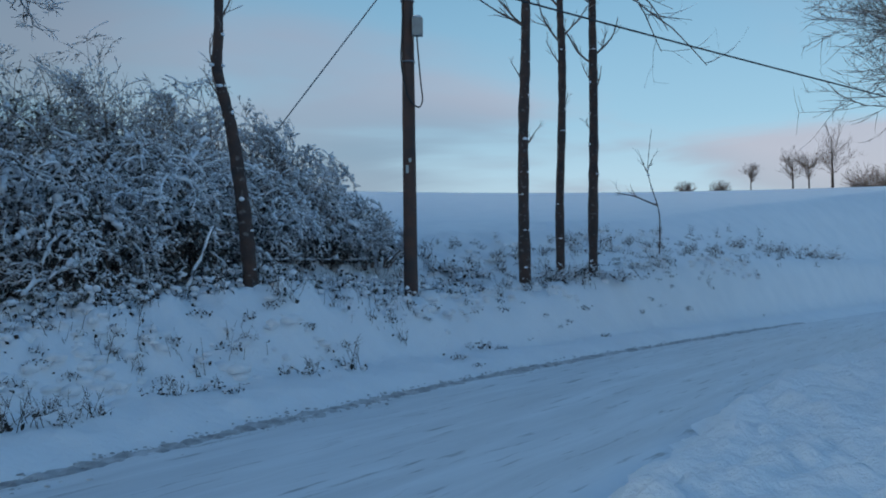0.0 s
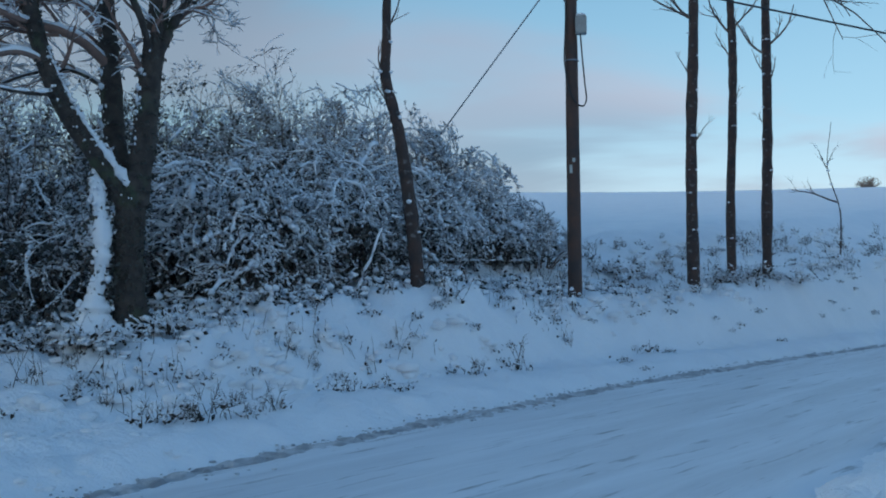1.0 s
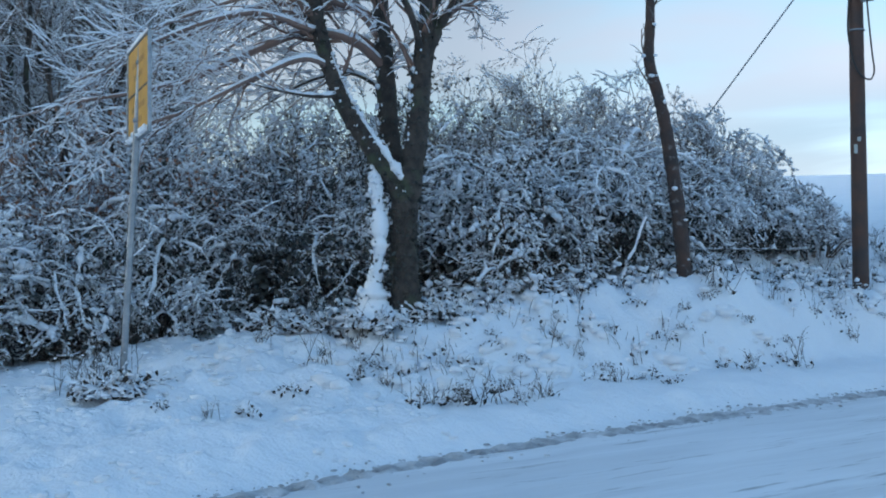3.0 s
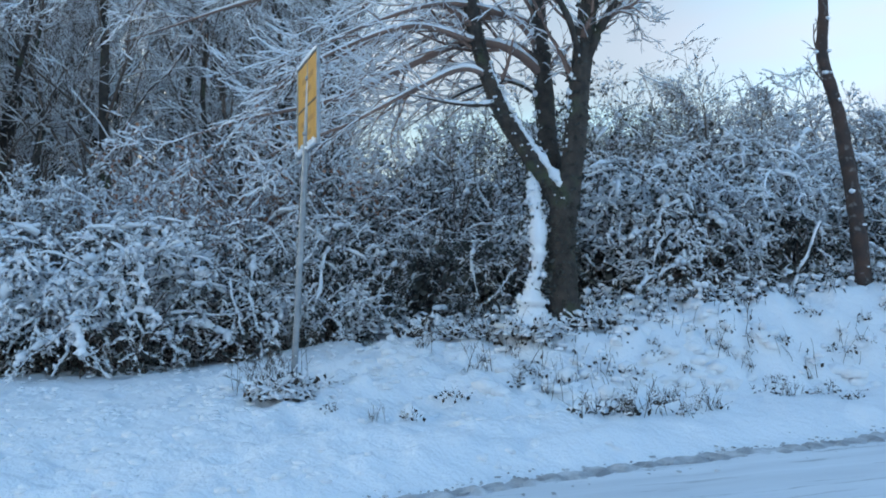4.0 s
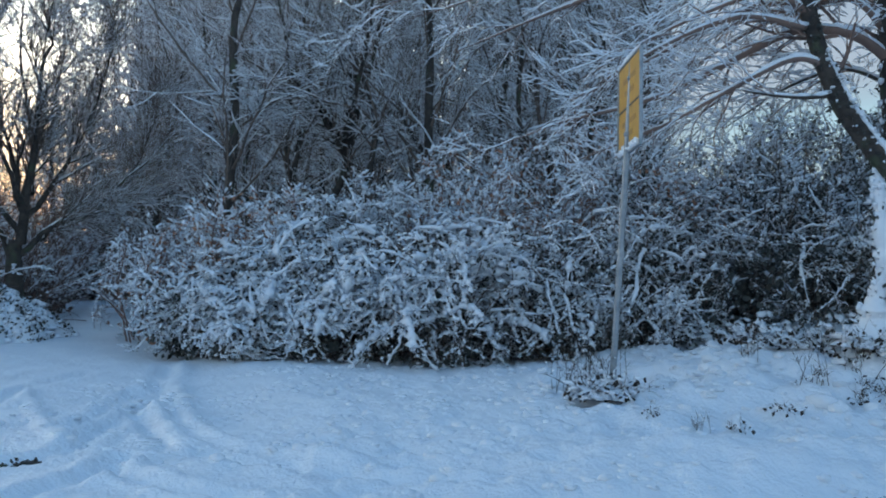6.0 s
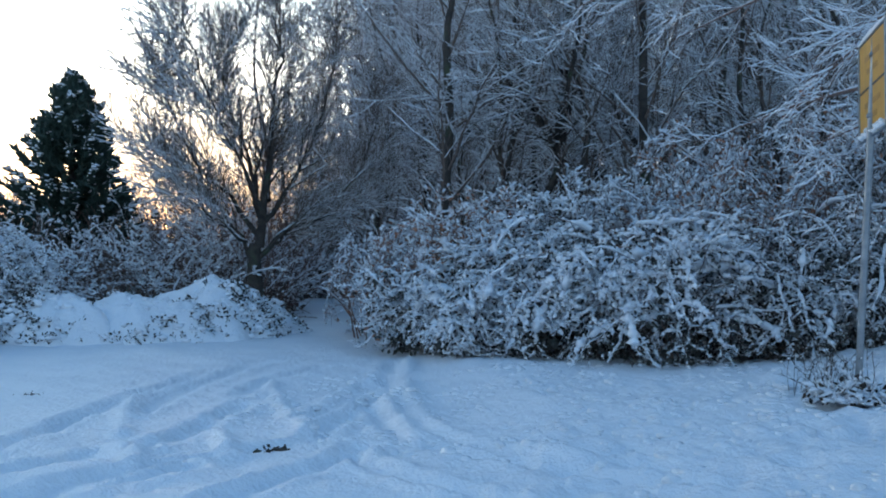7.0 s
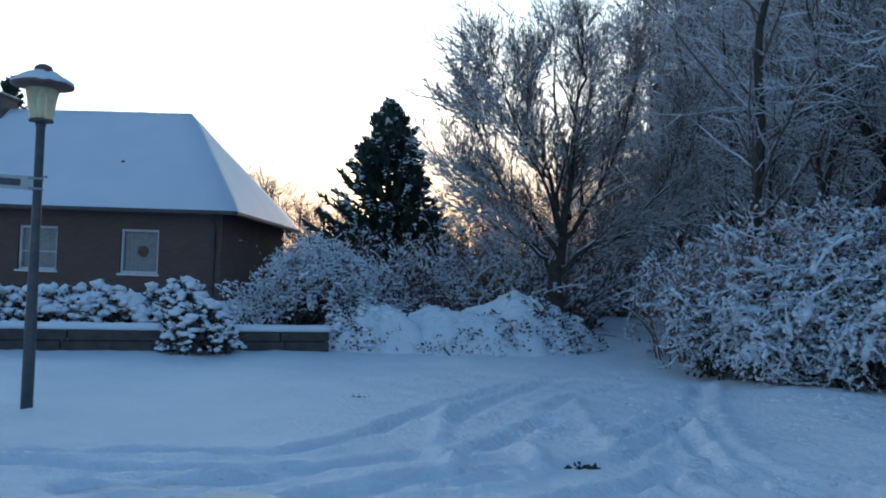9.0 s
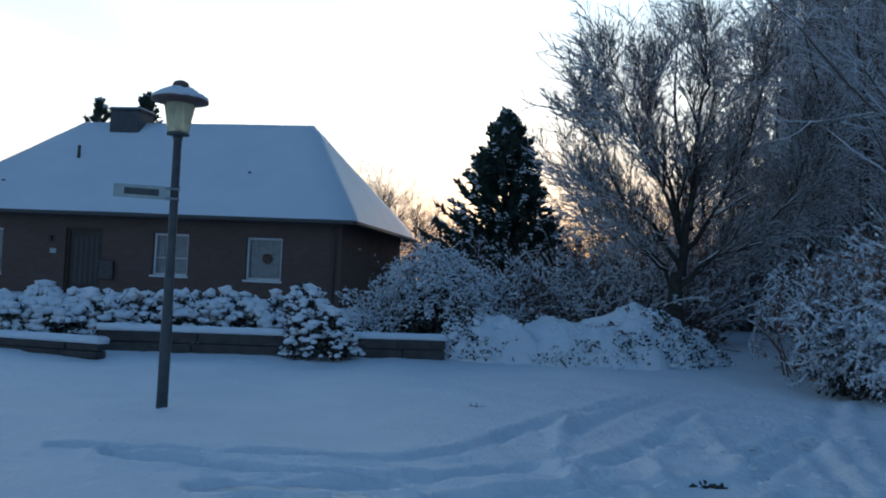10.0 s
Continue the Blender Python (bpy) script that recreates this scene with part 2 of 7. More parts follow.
def joined(*pieces):
    V, F, n = [], [], 0
    for v, f in pieces:
        V.append(np.asarray(v, float).reshape(-1, 3))
        F += (np.asarray(f) + n).tolist()
        n += len(V[-1])
    return np.concatenate(V), F


def unit(v):
    return v / np.maximum(np.linalg.norm(v, axis=-1, keepdims=True), 1e-9)


def tubes(P, R, sides=3):
    """Tapered tubes round polylines P (N, K, 3) with radii R (N, K)."""
    P, R = np.asarray(P, float), np.asarray(R, float)
    N, K = P.shape[:2]
    T = unit(np.gradient(P, axis=1))
    ref = np.where(np.abs(T[..., 2:3]) > 0.9, np.array([1.0, 0.1, 0.0]), np.array([0.0, 0.1, 1.0]))
    A = unit(np.cross(T, ref))
    B = np.cross(T, A)
    a = np.arange(sides) * 2 * np.pi / sides
    V = P[:, :, None] + R[:, :, None, None] * (np.cos(a)[:, None] * A[:, :, None] + np.sin(a)[:, None] * B[:, :, None])
    i = np.arange(N * K * sides).reshape(N, K, sides)
    j = np.roll(i, -1, axis=2)
    F = np.stack([i[:, :-1], j[:, :-1], j[:, 1:], i[:, 1:]], -1).reshape(-1, 4)
    return V.reshape(-1, 3), F


def limb(rng, start, way, length, K=6, wob=0.12, rise=0.0):
    """Polylines from start (N, 3) along way, wandering, bending up (rise > 0) or down."""
    start, way = np.asarray(start, float).reshape(-1, 3), unit(np.asarray(way, float).reshape(-1, 3))
    N = len(start)
    length = np.broadcast_to(np.asarray(length, float), (N,))
    rise = np.broadcast_to(np.asarray(rise, float), (N,))
    P, d = [start], way
    for _ in range(K - 1):
        d = d + rng.normal(0, wob, (N, 3))
        d[:, 2] += rise / (K - 1)
        d = unit(d)
        P.append(P[-1] + d * (length / (K - 1))[:, None])
    return np.stack(P, 1)


def shoots(rng, P, R, count, lo=0.25, hi=0.98, spread=0.8, up=0.2, ratio=0.6):
    """Start points, ways and radii of count side shoots on each polyline."""
    N, K = P.shape[:2]
    t = rng.uniform(lo, hi, (N, count)) * (K - 1)
    i = np.minimum(t.astype(int), K - 2)
    f = (t - i)[..., None]
    n = np.arange(N)[:, None]
    S = P[n, i] * (1 - f) + P[n, i + 1] * f
    T = unit(P[n, i + 1] - P[n, i])
    r = (R[n, i] * (1 - f[..., 0]) + R[n, i + 1] * f[..., 0]) * ratio
    W = T + spread * unit(rng.normal(0, 1, S.shape))
    W[..., 2] += up
    return S.reshape(-1, 3), unit(W.reshape(-1, 3)), r.ravel()


def taper(r, K, end=0.35):
    return np.asarray(r, float)[:, None] * np.linspace(1, end, K)[None]


def snow_on(rng, P, R, thick, cover=0.75, lump=0.6, sides=3):
    """A broken ridge of snow along the upper side of branches."""
    T = unit(np.gradient(P, axis=1))
    flatness = np.clip(np.hypot(T[..., 0], T[..., 1]) * 1.25 - 0.15, 0, 1)
    th = thick * flatness * (1 - lump + lump * 2 * rng.random(R.shape))
    th *= (rng.random(R.shape) < cover)
    Q = P.copy()
    Q[..., 2] += R * 0.75 + th * 0.35
    return tubes(Q, np.maximum(th, 1e-4), sides)


ICO = np.array([(0, 0, -1), (0.72, -0.53, -0.45), (-0.28, -0.85, -0.45), (-0.89, 0, -0.45), (-0.28, 0.85, -0.45), (0.72, 0.53, -0.45),
                (0.28, -0.85, 0.45), (-0.72, -0.53, 0.45), (-0.72, 0.53, 0.45), (0.28, 0.85, 0.45), (0.89, 0, 0.45), (0, 0, 1)])
ICOF = np.array([(0, 1, 2), (1, 0, 5), (0, 2, 3), (0, 3, 4), (0, 4, 5), (1, 5, 10), (2, 1, 6), (3, 2, 7), (4, 3, 8), (5, 4, 9),
                 (1, 10, 6), (2, 6, 7), (3, 7, 8), (4, 8, 9), (5, 9, 10), (6, 10, 11), (7, 6, 11), (8, 7, 11), (9, 8, 11), (10, 9, 11)])


def lumps(rng, C, r, flat=0.65, rough=0.3):
    C = np.asarray(C, float).reshape(-1, 3)
    N = len(C)
    r = np.broadcast_to(np.asarray(r, float), (N,))
    s = np.stack([r * rng.uniform(0.7, 1.4, N), r * rng.uniform(0.7, 1.4, N), r * flat * rng.uniform(0.8, 1.2, N)], -1)
    V = C[:, None] + ICO[None] * s[:, None] * (1 + rng.normal(0, rough * 0.5, (N, 12, 1)))
    F = (ICOF[None] + 12 * np.arange(N)[:, None, None]).reshape(-1, 3)
    return V.reshape(-1, 3), F


CRUMB = np.array([(1, 0, 0), (-1, 0, 0), (0, 1, -0.5), (0, -1, -0.5), (0, 0, 1)], float)
CRUMBF = np.array([(0, 2, 4), (0, 4, 3), (0, 3, 2), (1, 4, 2), (1, 3, 4), (1, 2, 3)])


def beads(rng, P, R, thick, per, stretch=1.6, lo=0.1):
    """Crumbs of snow sitting on the upper side of branches; thick may be an array like R."""
    N, K = P.shape[:2]
    t = rng.uniform(lo, 1.0, (N, per)) * (K - 1)
    i = np.minimum(t.astype(int), K - 2)
    f = t - i
    n = np.arange(N)[:, None]
    C = P[n, i] * (1 - f[..., None]) + P[n, i + 1] * f[..., None]
    T = unit(P[n, i + 1] - P[n, i]).reshape(-1, 3)
    th = np.broadcast_to(np.asarray(thick, float), R.shape)
    th = (th[n, i] * (1 - f) + th[n, i + 1] * f) * rng.uniform(0.45, 1.5, (N, per))
    r0 = (R[n, i] * (1 - f) + R[n, i + 1] * f).ravel()
    C, th = C.reshape(-1, 3), th.ravel()
    flatness = np.hypot(T[:, 0], T[:, 1])
    keep = (th > 0.004) & (rng.random(len(th)) < 0.25 + 0.85 * flatness)
    C, T, th, r0 = C[keep], T[keep], th[keep], r0[keep]
    C = C + np.stack([0 * th, 0 * th, 0.6 * r0 + 0.35 * th], -1)
    A = T
    B = unit(np.cross(A, [0.1, 0.05, 1.0]))
    D = np.cross(B, A)
    s = th[:, None] * np.stack([stretch * rng.uniform(0.7, 1.3, len(th)), rng.uniform(0.7, 1.1, len(th)), rng.uniform(0.6, 0.95, len(th))], -1)
    O = CRUMB[None] * s[:, None] * (1.08 + rng.normal(0, 0.18, (len(th), 5, 1)))
    V = C[:, None] + O[..., 0:1] * A[:, None] + O[..., 1:2] * B[:, None] + O[..., 2:3] * D[:, None]
    F = (CRUMBF[None] + 5 * np.arange(len(th))[:, None, None]).reshape(-1, 3)
    return V.reshape(-1, 3), F


def leaves(rng, C, size, droop=0.3):
    """Small bent leaves: two triangles on a fold."""
    C = np.asarray(C, float).reshape(-1, 3)
    N = len(C)
    s = np.broadcast_to(np.asarray(size, float), (N,))[:, None]
    a = unit(rng.normal(0, 1, (N, 3)) - np.array([0, 0, droop]))
    b = unit(np.cross(a, rng.normal(0, 1, (N, 3))))
    c = np.cross(a, b)
    V = np.stack([C, C + s * (0.5 * a + 0.32 * b + 0.1 * c), C + s * a, C + s * (0.5 * a - 0.32 * b + 0.1 * c)], 1)
    k = 4 * np.arange(N)[:, None]
    F = np.concatenate([k + [0, 1, 2], k + [0, 2, 3]])
    return V.reshape(-1, 3), F


def box(x0, x1, y0, y1, z0, z1):
    V = [(x, y, z) for x in (x0, x1) for y in (y0, y1) for z in (z0, z1)]
    F = [(0, 1, 3, 2), (4, 6, 7, 5), (0, 4, 5, 1), (2, 3, 7, 6), (0, 2, 6, 4), (1, 5, 7, 3)]
    return np.array(V, float), F


def bevelled(x0, x1, y0, y1, z0, z1, edge=0.01, segments=1):
    bm = bmesh.new()
    V, F = box(x0, x1, y0, y1, z0, z1)
    vs = [bm.verts.new(v) for v in V]
    for f in F:
        bm.faces.new([vs[i] for i in f])
    bmesh.ops.recalc_face_normals(bm, faces=bm.faces)
    bmesh.ops.bevel(bm, geom=bm.edges[:], offset=edge, segments=segments, affect="EDGES", profile=0.5)
    return bm


def lathe(profile, sides=20):
    """Turned form from (radius, z) pairs."""
    a = np.arange(sides) * 2 * np.pi / sides
    V = np.array([[(r * math.cos(t), r * math.sin(t), z) for t in a] for r, z in profile]).reshape(-1, 3)
    i = np.arange(len(profile) * sides).reshape(len(profile), sides)
    j = np.roll(i, -1, axis=1)
    F = np.stack([i[:-1], j[:-1], j[1:], i[1:]], -1).reshape(-1, 4).tolist()
    F += [tuple(i[0][::-1]), tuple(i[-1])]
    return V, F


# ---- the lie of the land ----
UX, UY = 0.6402, 0.7682
ROAD_P = [-60, -15, -6, 2, 4.5, 6.6, 12, 16.5, 27.7, 50, 90, 200]
ROAD_Q = [1.5, 4.2, 5.3, 6.55, 7.0, 7.3, 7.62, 7.6, 7.0, 5.2, 0.0, -16.0]
BANK_P = [-30, 0.5, 2.2, 4.2, 6.2, 11, 15.6, 20.5, 23, 30, 50, 200]
BANK_Z = [0.0, 0.0, 0.12, 0.40, 0.76, 1.36, 1.06, 1.22, 1.46, 2.15, 2.4, 2.5]


def along(x, y):
    return UX * x + UY * y, -UY * x + UX * y


def far_edge(p):
    p = np.asarray(p, float)
    return sum(np.interp(p + o, ROAD_P, ROAD_Q) for o in (-2, -1, 0, 1, 2)) / 5


def smooth(a, b, v):
    t = np.clip((v - a) / (b - a), 0, 1)
    return t * t * (3 - 2 * t)


def vnoise(x, y, seed=0):
    """Smooth value noise, about -1 to 1."""
    xi, yi = np.floor(x), np.floor(y)
    fx, fy = x - xi, y - yi
    fx, fy = fx * fx * (3 - 2 * fx), fy * fy * (3 - 2 * fy)

    def h(i, j):
        s = np.sin(i * 127.1 + j * 311.7 + seed * 74.7) * 43758.5453
        return 2 * (s - np.floor(s)) - 1
    return (h(xi, yi) * (1 - fx) + h(xi + 1, yi) * fx) * (1 - fy) + (h(xi, yi + 1) * (1 - fx) + h(xi + 1, yi + 1) * fx) * fy


# wheel ruts in the mouth of the side lane: points of each groove's line
RUTS = [
    [(-8.5, -3.2), (-8.6, -1.0), (-8.7, -0.1), (-9.3, 0.5), (-11.4, 1.6), (-14.3, 3.4)],
    [(-10.4, 1.7), (-12.7, 2.85), (-14.8, 4.15)],
    [(-7.2, -1.6), (-7.45, -0.6), (-7.8, 0.1), (-8.4, 1.3), (-9.3, 2.1), (-10.7, 2.95)],
    [(-7.15, 0.25), (-7.8, 1.5), (-8.2, 2.8), (-9.0, 3.45), (-10.25, 4.4), (-14.3, 6.5)],
    [(-6.35, 1.45), (-6.8, 2.1), (-7.3, 2.8), (-7.75, 3.2)],
    [(-11.3, 3.05), (-12.6, 3.8), (-14.1, 5.15)],
    [(-9.2, 3.15), (-10.4, 4.1), (-11.7, 4.95)],
]
RUTS_ACROSS = [
    [(-9.8, 4.25), (-8.0, 3.75), (-7.15, 3.9), (-6.3, 4.25), (-5.1, 5.0)],
    [(-7.5, 3.05), (-6.65, 3.05), (-5.4, 3.5)],
    [(-6.9, -0.4), (-7.05, 0.3), (-7.3, 0.95), (-7.5, 1.65)],
    [(-8.2, -2.6), (-7.9, -0.9), (-8.05, 0.5), (-8.6, 1.15)],
]
# narrow ridges squeezed up between the wheels
RIDGES = [
    [(-12.4, 3.75), (-10.1, 3.25), (-8.7, 3.05)],
    [(-11.9, 1.9), (-9.3, 1.4)],
    [(-8.95, 2.25), (-7.8, 2.1)],
    [(-14.3, 6.8), (-10.8, 5.15), (-8.35, 4.3), (-7.2, 4.3), (-6.3, 4.65)],
    [(-10.4, 4.6), (-8.65, 4.0), (-7.65, 3.75)],
    [(-8.55, 1.4), (-7.75, 1.3)],
]


def to_line(x, y, line):
    best = np.full(x.shape, 1e9)
    for (ax, ay), (bx, by) in zip(line[:-1], line[1:]):
        dx, dy = bx - ax, by - ay
        t = np.clip(((x - ax) * dx + (y - ay) * dy) / (dx * dx + dy * dy), 0, 1)
        best = np.minimum(best, np.hypot(x - ax - t * dx, y - ay - t * dy))
    return best


def curve_line(pts, n=10):
    """A smooth line through the points."""
    P = [np.array(p, float) for p in pts]
    P = [2 * P[0] - P[1], *P, 2 * P[-1] - P[-2]]
    out = []
    for a, b_, c, d in zip(P, P[1:], P[2:], P[3:]):
        for t in np.arange(n) / n:
            out.append(0.5 * (2 * b_ + (c - a) * t + (2 * a - 5 * b_ + 4 * c - d) * t * t + (3 * b_ - a - 3 * c + d) * t ** 3))
    out.append(P[-2])
    return np.array(out)


RUT_LINES = [curve_line(r, 6) for r in RUTS + RUTS_ACROSS]
RIDGE_LINES = [curve_line(r, 6) for r in RIDGES]


def land(x, y, fine=True):
    x, y = np.asarray(x, float), np.asarray(y, float)
    p, q = along(x, y)
    qf = far_edge(p)
    d = q - qf
    mouth = smooth(3.0, 0.0, p) * smooth(-9.5, -6.0, -np.abs(p + 6.5))       # side lane opens here
    lane = smooth(3.0, 1.6, to_line(x, y, [(-6, 2), (-15, 5.0), (-24, 9.5), (-60, 25)])) * (p < 3)
    flat_mouth = np.maximum(mouth * smooth(3.5, 1.0, d), lane)
    verge = 0.22 * smooth(0.0, 0.7, d) * (1 - 0.85 * flat_mouth) * smooth(-7, -2.0, p)
    foot = np.interp(p, [6, 11, 20], [1.9, 1.55, 1.1])
    bank = np.interp(p, BANK_P, BANK_Z) * smooth(0, 1, (d - foot) / np.interp(p, [6, 11, 20], [1.8, 1.5, 1.3]))
    # ploughed lip of snow with a dip behind it
    verge = verge + (0.07 * np.exp(-((d - 1.3) / 0.30) ** 2) - 0.06 * np.exp(-((d - 1.95) / 0.25) ** 2)) * smooth(0.5, 2.5, p) * smooth(16, 9, p)
    away = np.hypot(x, y)
    slope = 0.1172 - 0.00040 * np.clip(np.degrees(np.arctan2(x, y)), 0, 40)
    field = slope * np.clip(away - 24, 0, 112) * smooth(2.5, 7.0, d) * smooth(-2, 14, p)
    near = 0.17 * smooth(-4.4, -4.85, d) * smooth(-1.0, 3.0, p)
    # the bank's upper slope, up to the edge of the field
    upper = np.interp(p, [10.5, 14.5, 22, 28, 36], [0.0, 1.15, 1.15, 0.55, 0.2]) * smooth(2.9, 6.6, d)
    z = verge + bank + field + near + upper
    # garden beyond the low wall
    g = smooth(17.6, 21.5, -x - 0.27 * y) * smooth(2.0, -1.0, y)
    z = z * (1 - g) + (0.25 + 0.55 * smooth(19, 26, -x)) * g
    # lane climbs a little between the hedges, woodland floor
    z = z + 0.02 * np.clip(-x - 16, 0, 30) * smooth(0.0, 5.0, y) * (1 - g)
    if fine:
        off = 1 - smooth(-0.1, 0.3, -np.abs(d + 2.2) + 2.2) * smooth(-3, 1, p)
        rough = 0.022 * vnoise(x * 1.3, y * 1.3, 1) + 0.030 * vnoise(x * 3.1, y * 3.1, 2) + 0.022 * vnoise(x * 7, y * 7, 3) + 0.025 * vnoise(x * 0.35, y * 0.35, 4)
        nearby = smooth(45, 25, np.hypot(x, y))
        churn = smooth(-4.3, -5.0, d) * smooth(0, 4, p)
        z = z + off * nearby * rough * (1 + 2.4 * churn) * (0.55 + 0.45 * smooth(-1, 3, p))
        z = z + nearby * smooth(-0.05, 0.4, d) * smooth(2.4, 1.6, d) * smooth(1, 4, p) * (0.045 * vnoise(x * 2.3, y * 2.3, 12) + 0.03 * vnoise(x * 5.5, y * 5.5, 13))
        hum = smooth(1.6, 2.6, d) * smooth(9.0, 6.0, d) * smooth(0, 4, p) * nearby
        z = z + hum * (0.12 * vnoise(x * 1.7, y * 1.7, 7) + 0.10 * vnoise(x * 4.0, y * 4.0, 8) + 0.05 * vnoise(x * 9.0, y * 9.0, 9))
        for k, line in enumerate(RUT_LINES):
            near_it = (x > line[:, 0].min() - 1) & (x < line[:, 0].max() + 1) & (y > line[:, 1].min() - 1) & (y < line[:, 1].max() + 1)
            if near_it.any():
                r = to_line(x[near_it], y[near_it], line)
                jag = 0.65 + 0.3 * vnoise(x[near_it] * 2.5, y[near_it] * 2.5, 20 + k) + 0.3 * vnoise(x[near_it] * 7, y[near_it] * 7, 30 + k)
                wide = np.where(k < len(RUTS), 0.105, 0.085)
                z[near_it] += jag * (-0.085 * smooth(wide + 0.06, wide - 0.05, r) + 0.045 * np.exp(-((r - wide - 0.11) / 0.07) ** 2))
        for k, line in enumerate(RIDGE_LINES):
            near_it = (x > line[:, 0].min() - 1) & (x < line[:, 0].max() + 1) & (y > line[:, 1].min() - 1) & (y < line[:, 1].max() + 1)
            if near_it.any():
                r = to_line(x[near_it], y[near_it], line)
                z[near_it] += (0.075 + 0.03 * vnoise(x[near_it] * 2.5, y[near_it] * 2.5, 40 + k)) * np.exp(-(r / 0.09) ** 2)
        # trodden, granular snow on the open corner
        tread = smooth(5.0, 3.0, p) * (0.25 + 0.75 * smooth(-3.0, -0.5, p)) * smooth(-0.5, 1.0, d + 1.5 * smooth(2, -2, p)) * smooth(20, 12, away)
        lumpy = vnoise(x * 5.0, y * 5.0, 51)
        z = z + tread * (0.045 * np.minimum(lumpy, 0.3) + 0.022 * vnoise(x * 11, y * 11, 52))
    return z


def ground_z(x, y):
    return float(land(np.array([x]), np.array([y]))[0])


def polar(az, dist, z=None):
    """A place by bearing (degrees to the left of +y) and distance, on the ground unless z is given."""
    x, y = -dist * math.sin(radians(az)), dist * math.cos(radians(az))
    return (x, y, ground_z(x, y) if z is None else z)


def build_ground():
    # rings growing outwards, finer over the half that is walked past
    az = np.radians(np.concatenate([np.arange(-48, 128, 0.42), np.arange(128, 312, 4.0)]))
    rad = np.concatenate([[0.02], np.geomspace(1.6, 60, 390), np.geomspace(62, 1500, 40)])
    A, D = np.meshgrid(az, rad)
    X, Y = -D * np.sin(A), D * np.cos(A)
    Z = land(X.ravel(), Y.ravel())
    i = np.arange(A.size).reshape(A.shape)
    j = np.roll(i, -1, axis=1)
    F = np.stack([i[:-1], i[1:], j[1:], j[:-1]], -1).reshape(-1, 4)
    ob = part("ground", (np.stack([X.ravel(), Y.ravel(), Z], -1), F), SNOW)
    tagged(ob, "snow-covered verge, bank and rising open field with wheel ruts", "ground", kind="structure")


def build_road():
    ps = np.concatenate([np.arange(-14, 30, 0.12), np.arange(30, 130, 1.0)])
    vs = np.linspace(0, 1, 45)
    Pp, Vv = np.meshgrid(ps, vs, indexing="ij")
    wid = 4.45 + 0.02 * np.clip(Pp - 8, 0, 30) + 0.18 * vnoise(Pp * 0.9, Pp * 0 + 3, 31) + 0.08 * vnoise(Pp * 3, Pp * 0, 32)
    Qq = far_edge(Pp) - 0.05 - wid * (1 - Vv) + 0.08 * vnoise(Pp * 1.4, Pp * 0 + 9, 33)
    x, y = UX * Pp - UY * Qq, UY * Pp + UX * Qq
    edge = np.minimum(Vv, 1 - Vv)
    rut = -0.022 * (np.exp(-((Vv - 0.28) / 0.07) ** 2) + np.exp(-((Vv - 0.74) / 0.07) ** 2))
    z = 0.052 + rut + 0.012 * vnoise(Pp * 0.7, Qq * 4, 34) + 0.008 * vnoise(Pp * 3, Qq * 9, 35)
    z -= 0.09 * smooth(0.05, 0.0, edge)
    z -= 0.10 * smooth(-2.0, -8.0, Pp)
    i = np.arange(x.size).reshape(x.shape)
    F = np.stack([i[:-1, :-1], i[1:, :-1], i[1:, 1:], i[:-1, 1:]], -1).reshape(-1, 4)
    ob = part("road", (np.stack([x, y, z], -1).reshape(-1, 3), F), ROAD)
    uv = ob.data.uv_layers.new(name="UVMap")
    li = np.zeros(len(ob.data.loops), int)
    ob.data.loops.foreach_get("vertex_index", li)
    co = np.stack([Pp.ravel(), Qq.ravel()], -1)[li]
    uv.data.foreach_set("uv", co.ravel())
    tagged(ob, "narrow country road under packed icy snow", "road", kind="structure")
    # band of dirty slush along the far side, printed by tyre treads
    ps, vs = np.arange(-0.5, 34, 0.03), np.linspace(-1, 1, 15)
    Pp, Vv = np.meshgrid(ps, vs, indexing="ij")
    half = 0.20 + 0.06 * vnoise(Pp * 1.1, Pp * 0 + 4, 45) + 0.05 * vnoise(Pp * 5.0, Vv * 0 + np.sign(Vv), 46)
    Qq = far_edge(Pp) - 0.16 + 0.07 * vnoise(Pp * 0.8, Pp * 0, 41) + half * Vv
    x, y = UX * Pp - UY * Qq, UY * Pp + UX * Qq
    tread = np.sin(2 * np.pi * (Pp * 4.0 + 0.35 * np.abs(Vv) + 0.3 * vnoise(Pp * 1.7, Pp * 0, 43)))
    z = 0.058 + (0.014 * tread + 0.018 * vnoise(Pp * 9, Qq * 9, 47) + 0.010 * vnoise(Pp * 22, Qq * 22, 48)) * (1 - Vv ** 4) - 0.06 * np.abs(Vv) ** 6
    i = np.arange(x.size).reshape(x.shape)
    F = np.stack([i[:-1, :-1], i[1:, :-1], i[1:, 1:], i[:-1, 1:]], -1).reshape(-1, 4)
    ob = part("slush_band", (np.stack([x, y, z], -1).reshape(-1, 3), F), SLUSH)
    tagged(ob, "band of dirty slush with tyre tread along the road edge", "slush", kind="structure")
    rng = np.random.default_rng(5)
    n = 2200
    p = rng.uniform(-0.5, 30, n)
    q = far_edge(p) - 0.12 + rng.normal(0, 0.16, n)
    x, y = UX * p - UY * q, UY * p + UX * q
    ob = part("slush_crumbs", lumps(rng, np.stack([x, y, land(x, y, False) * 0.3 + 0.05], -1), rng.uniform(0.006, 0.022, n), 0.5, 0.5), SLUSH)
    tagged(ob, "crumbs of dark frozen slush along the road edge", "slush", kind="stuff")


build_ground()
build_road()


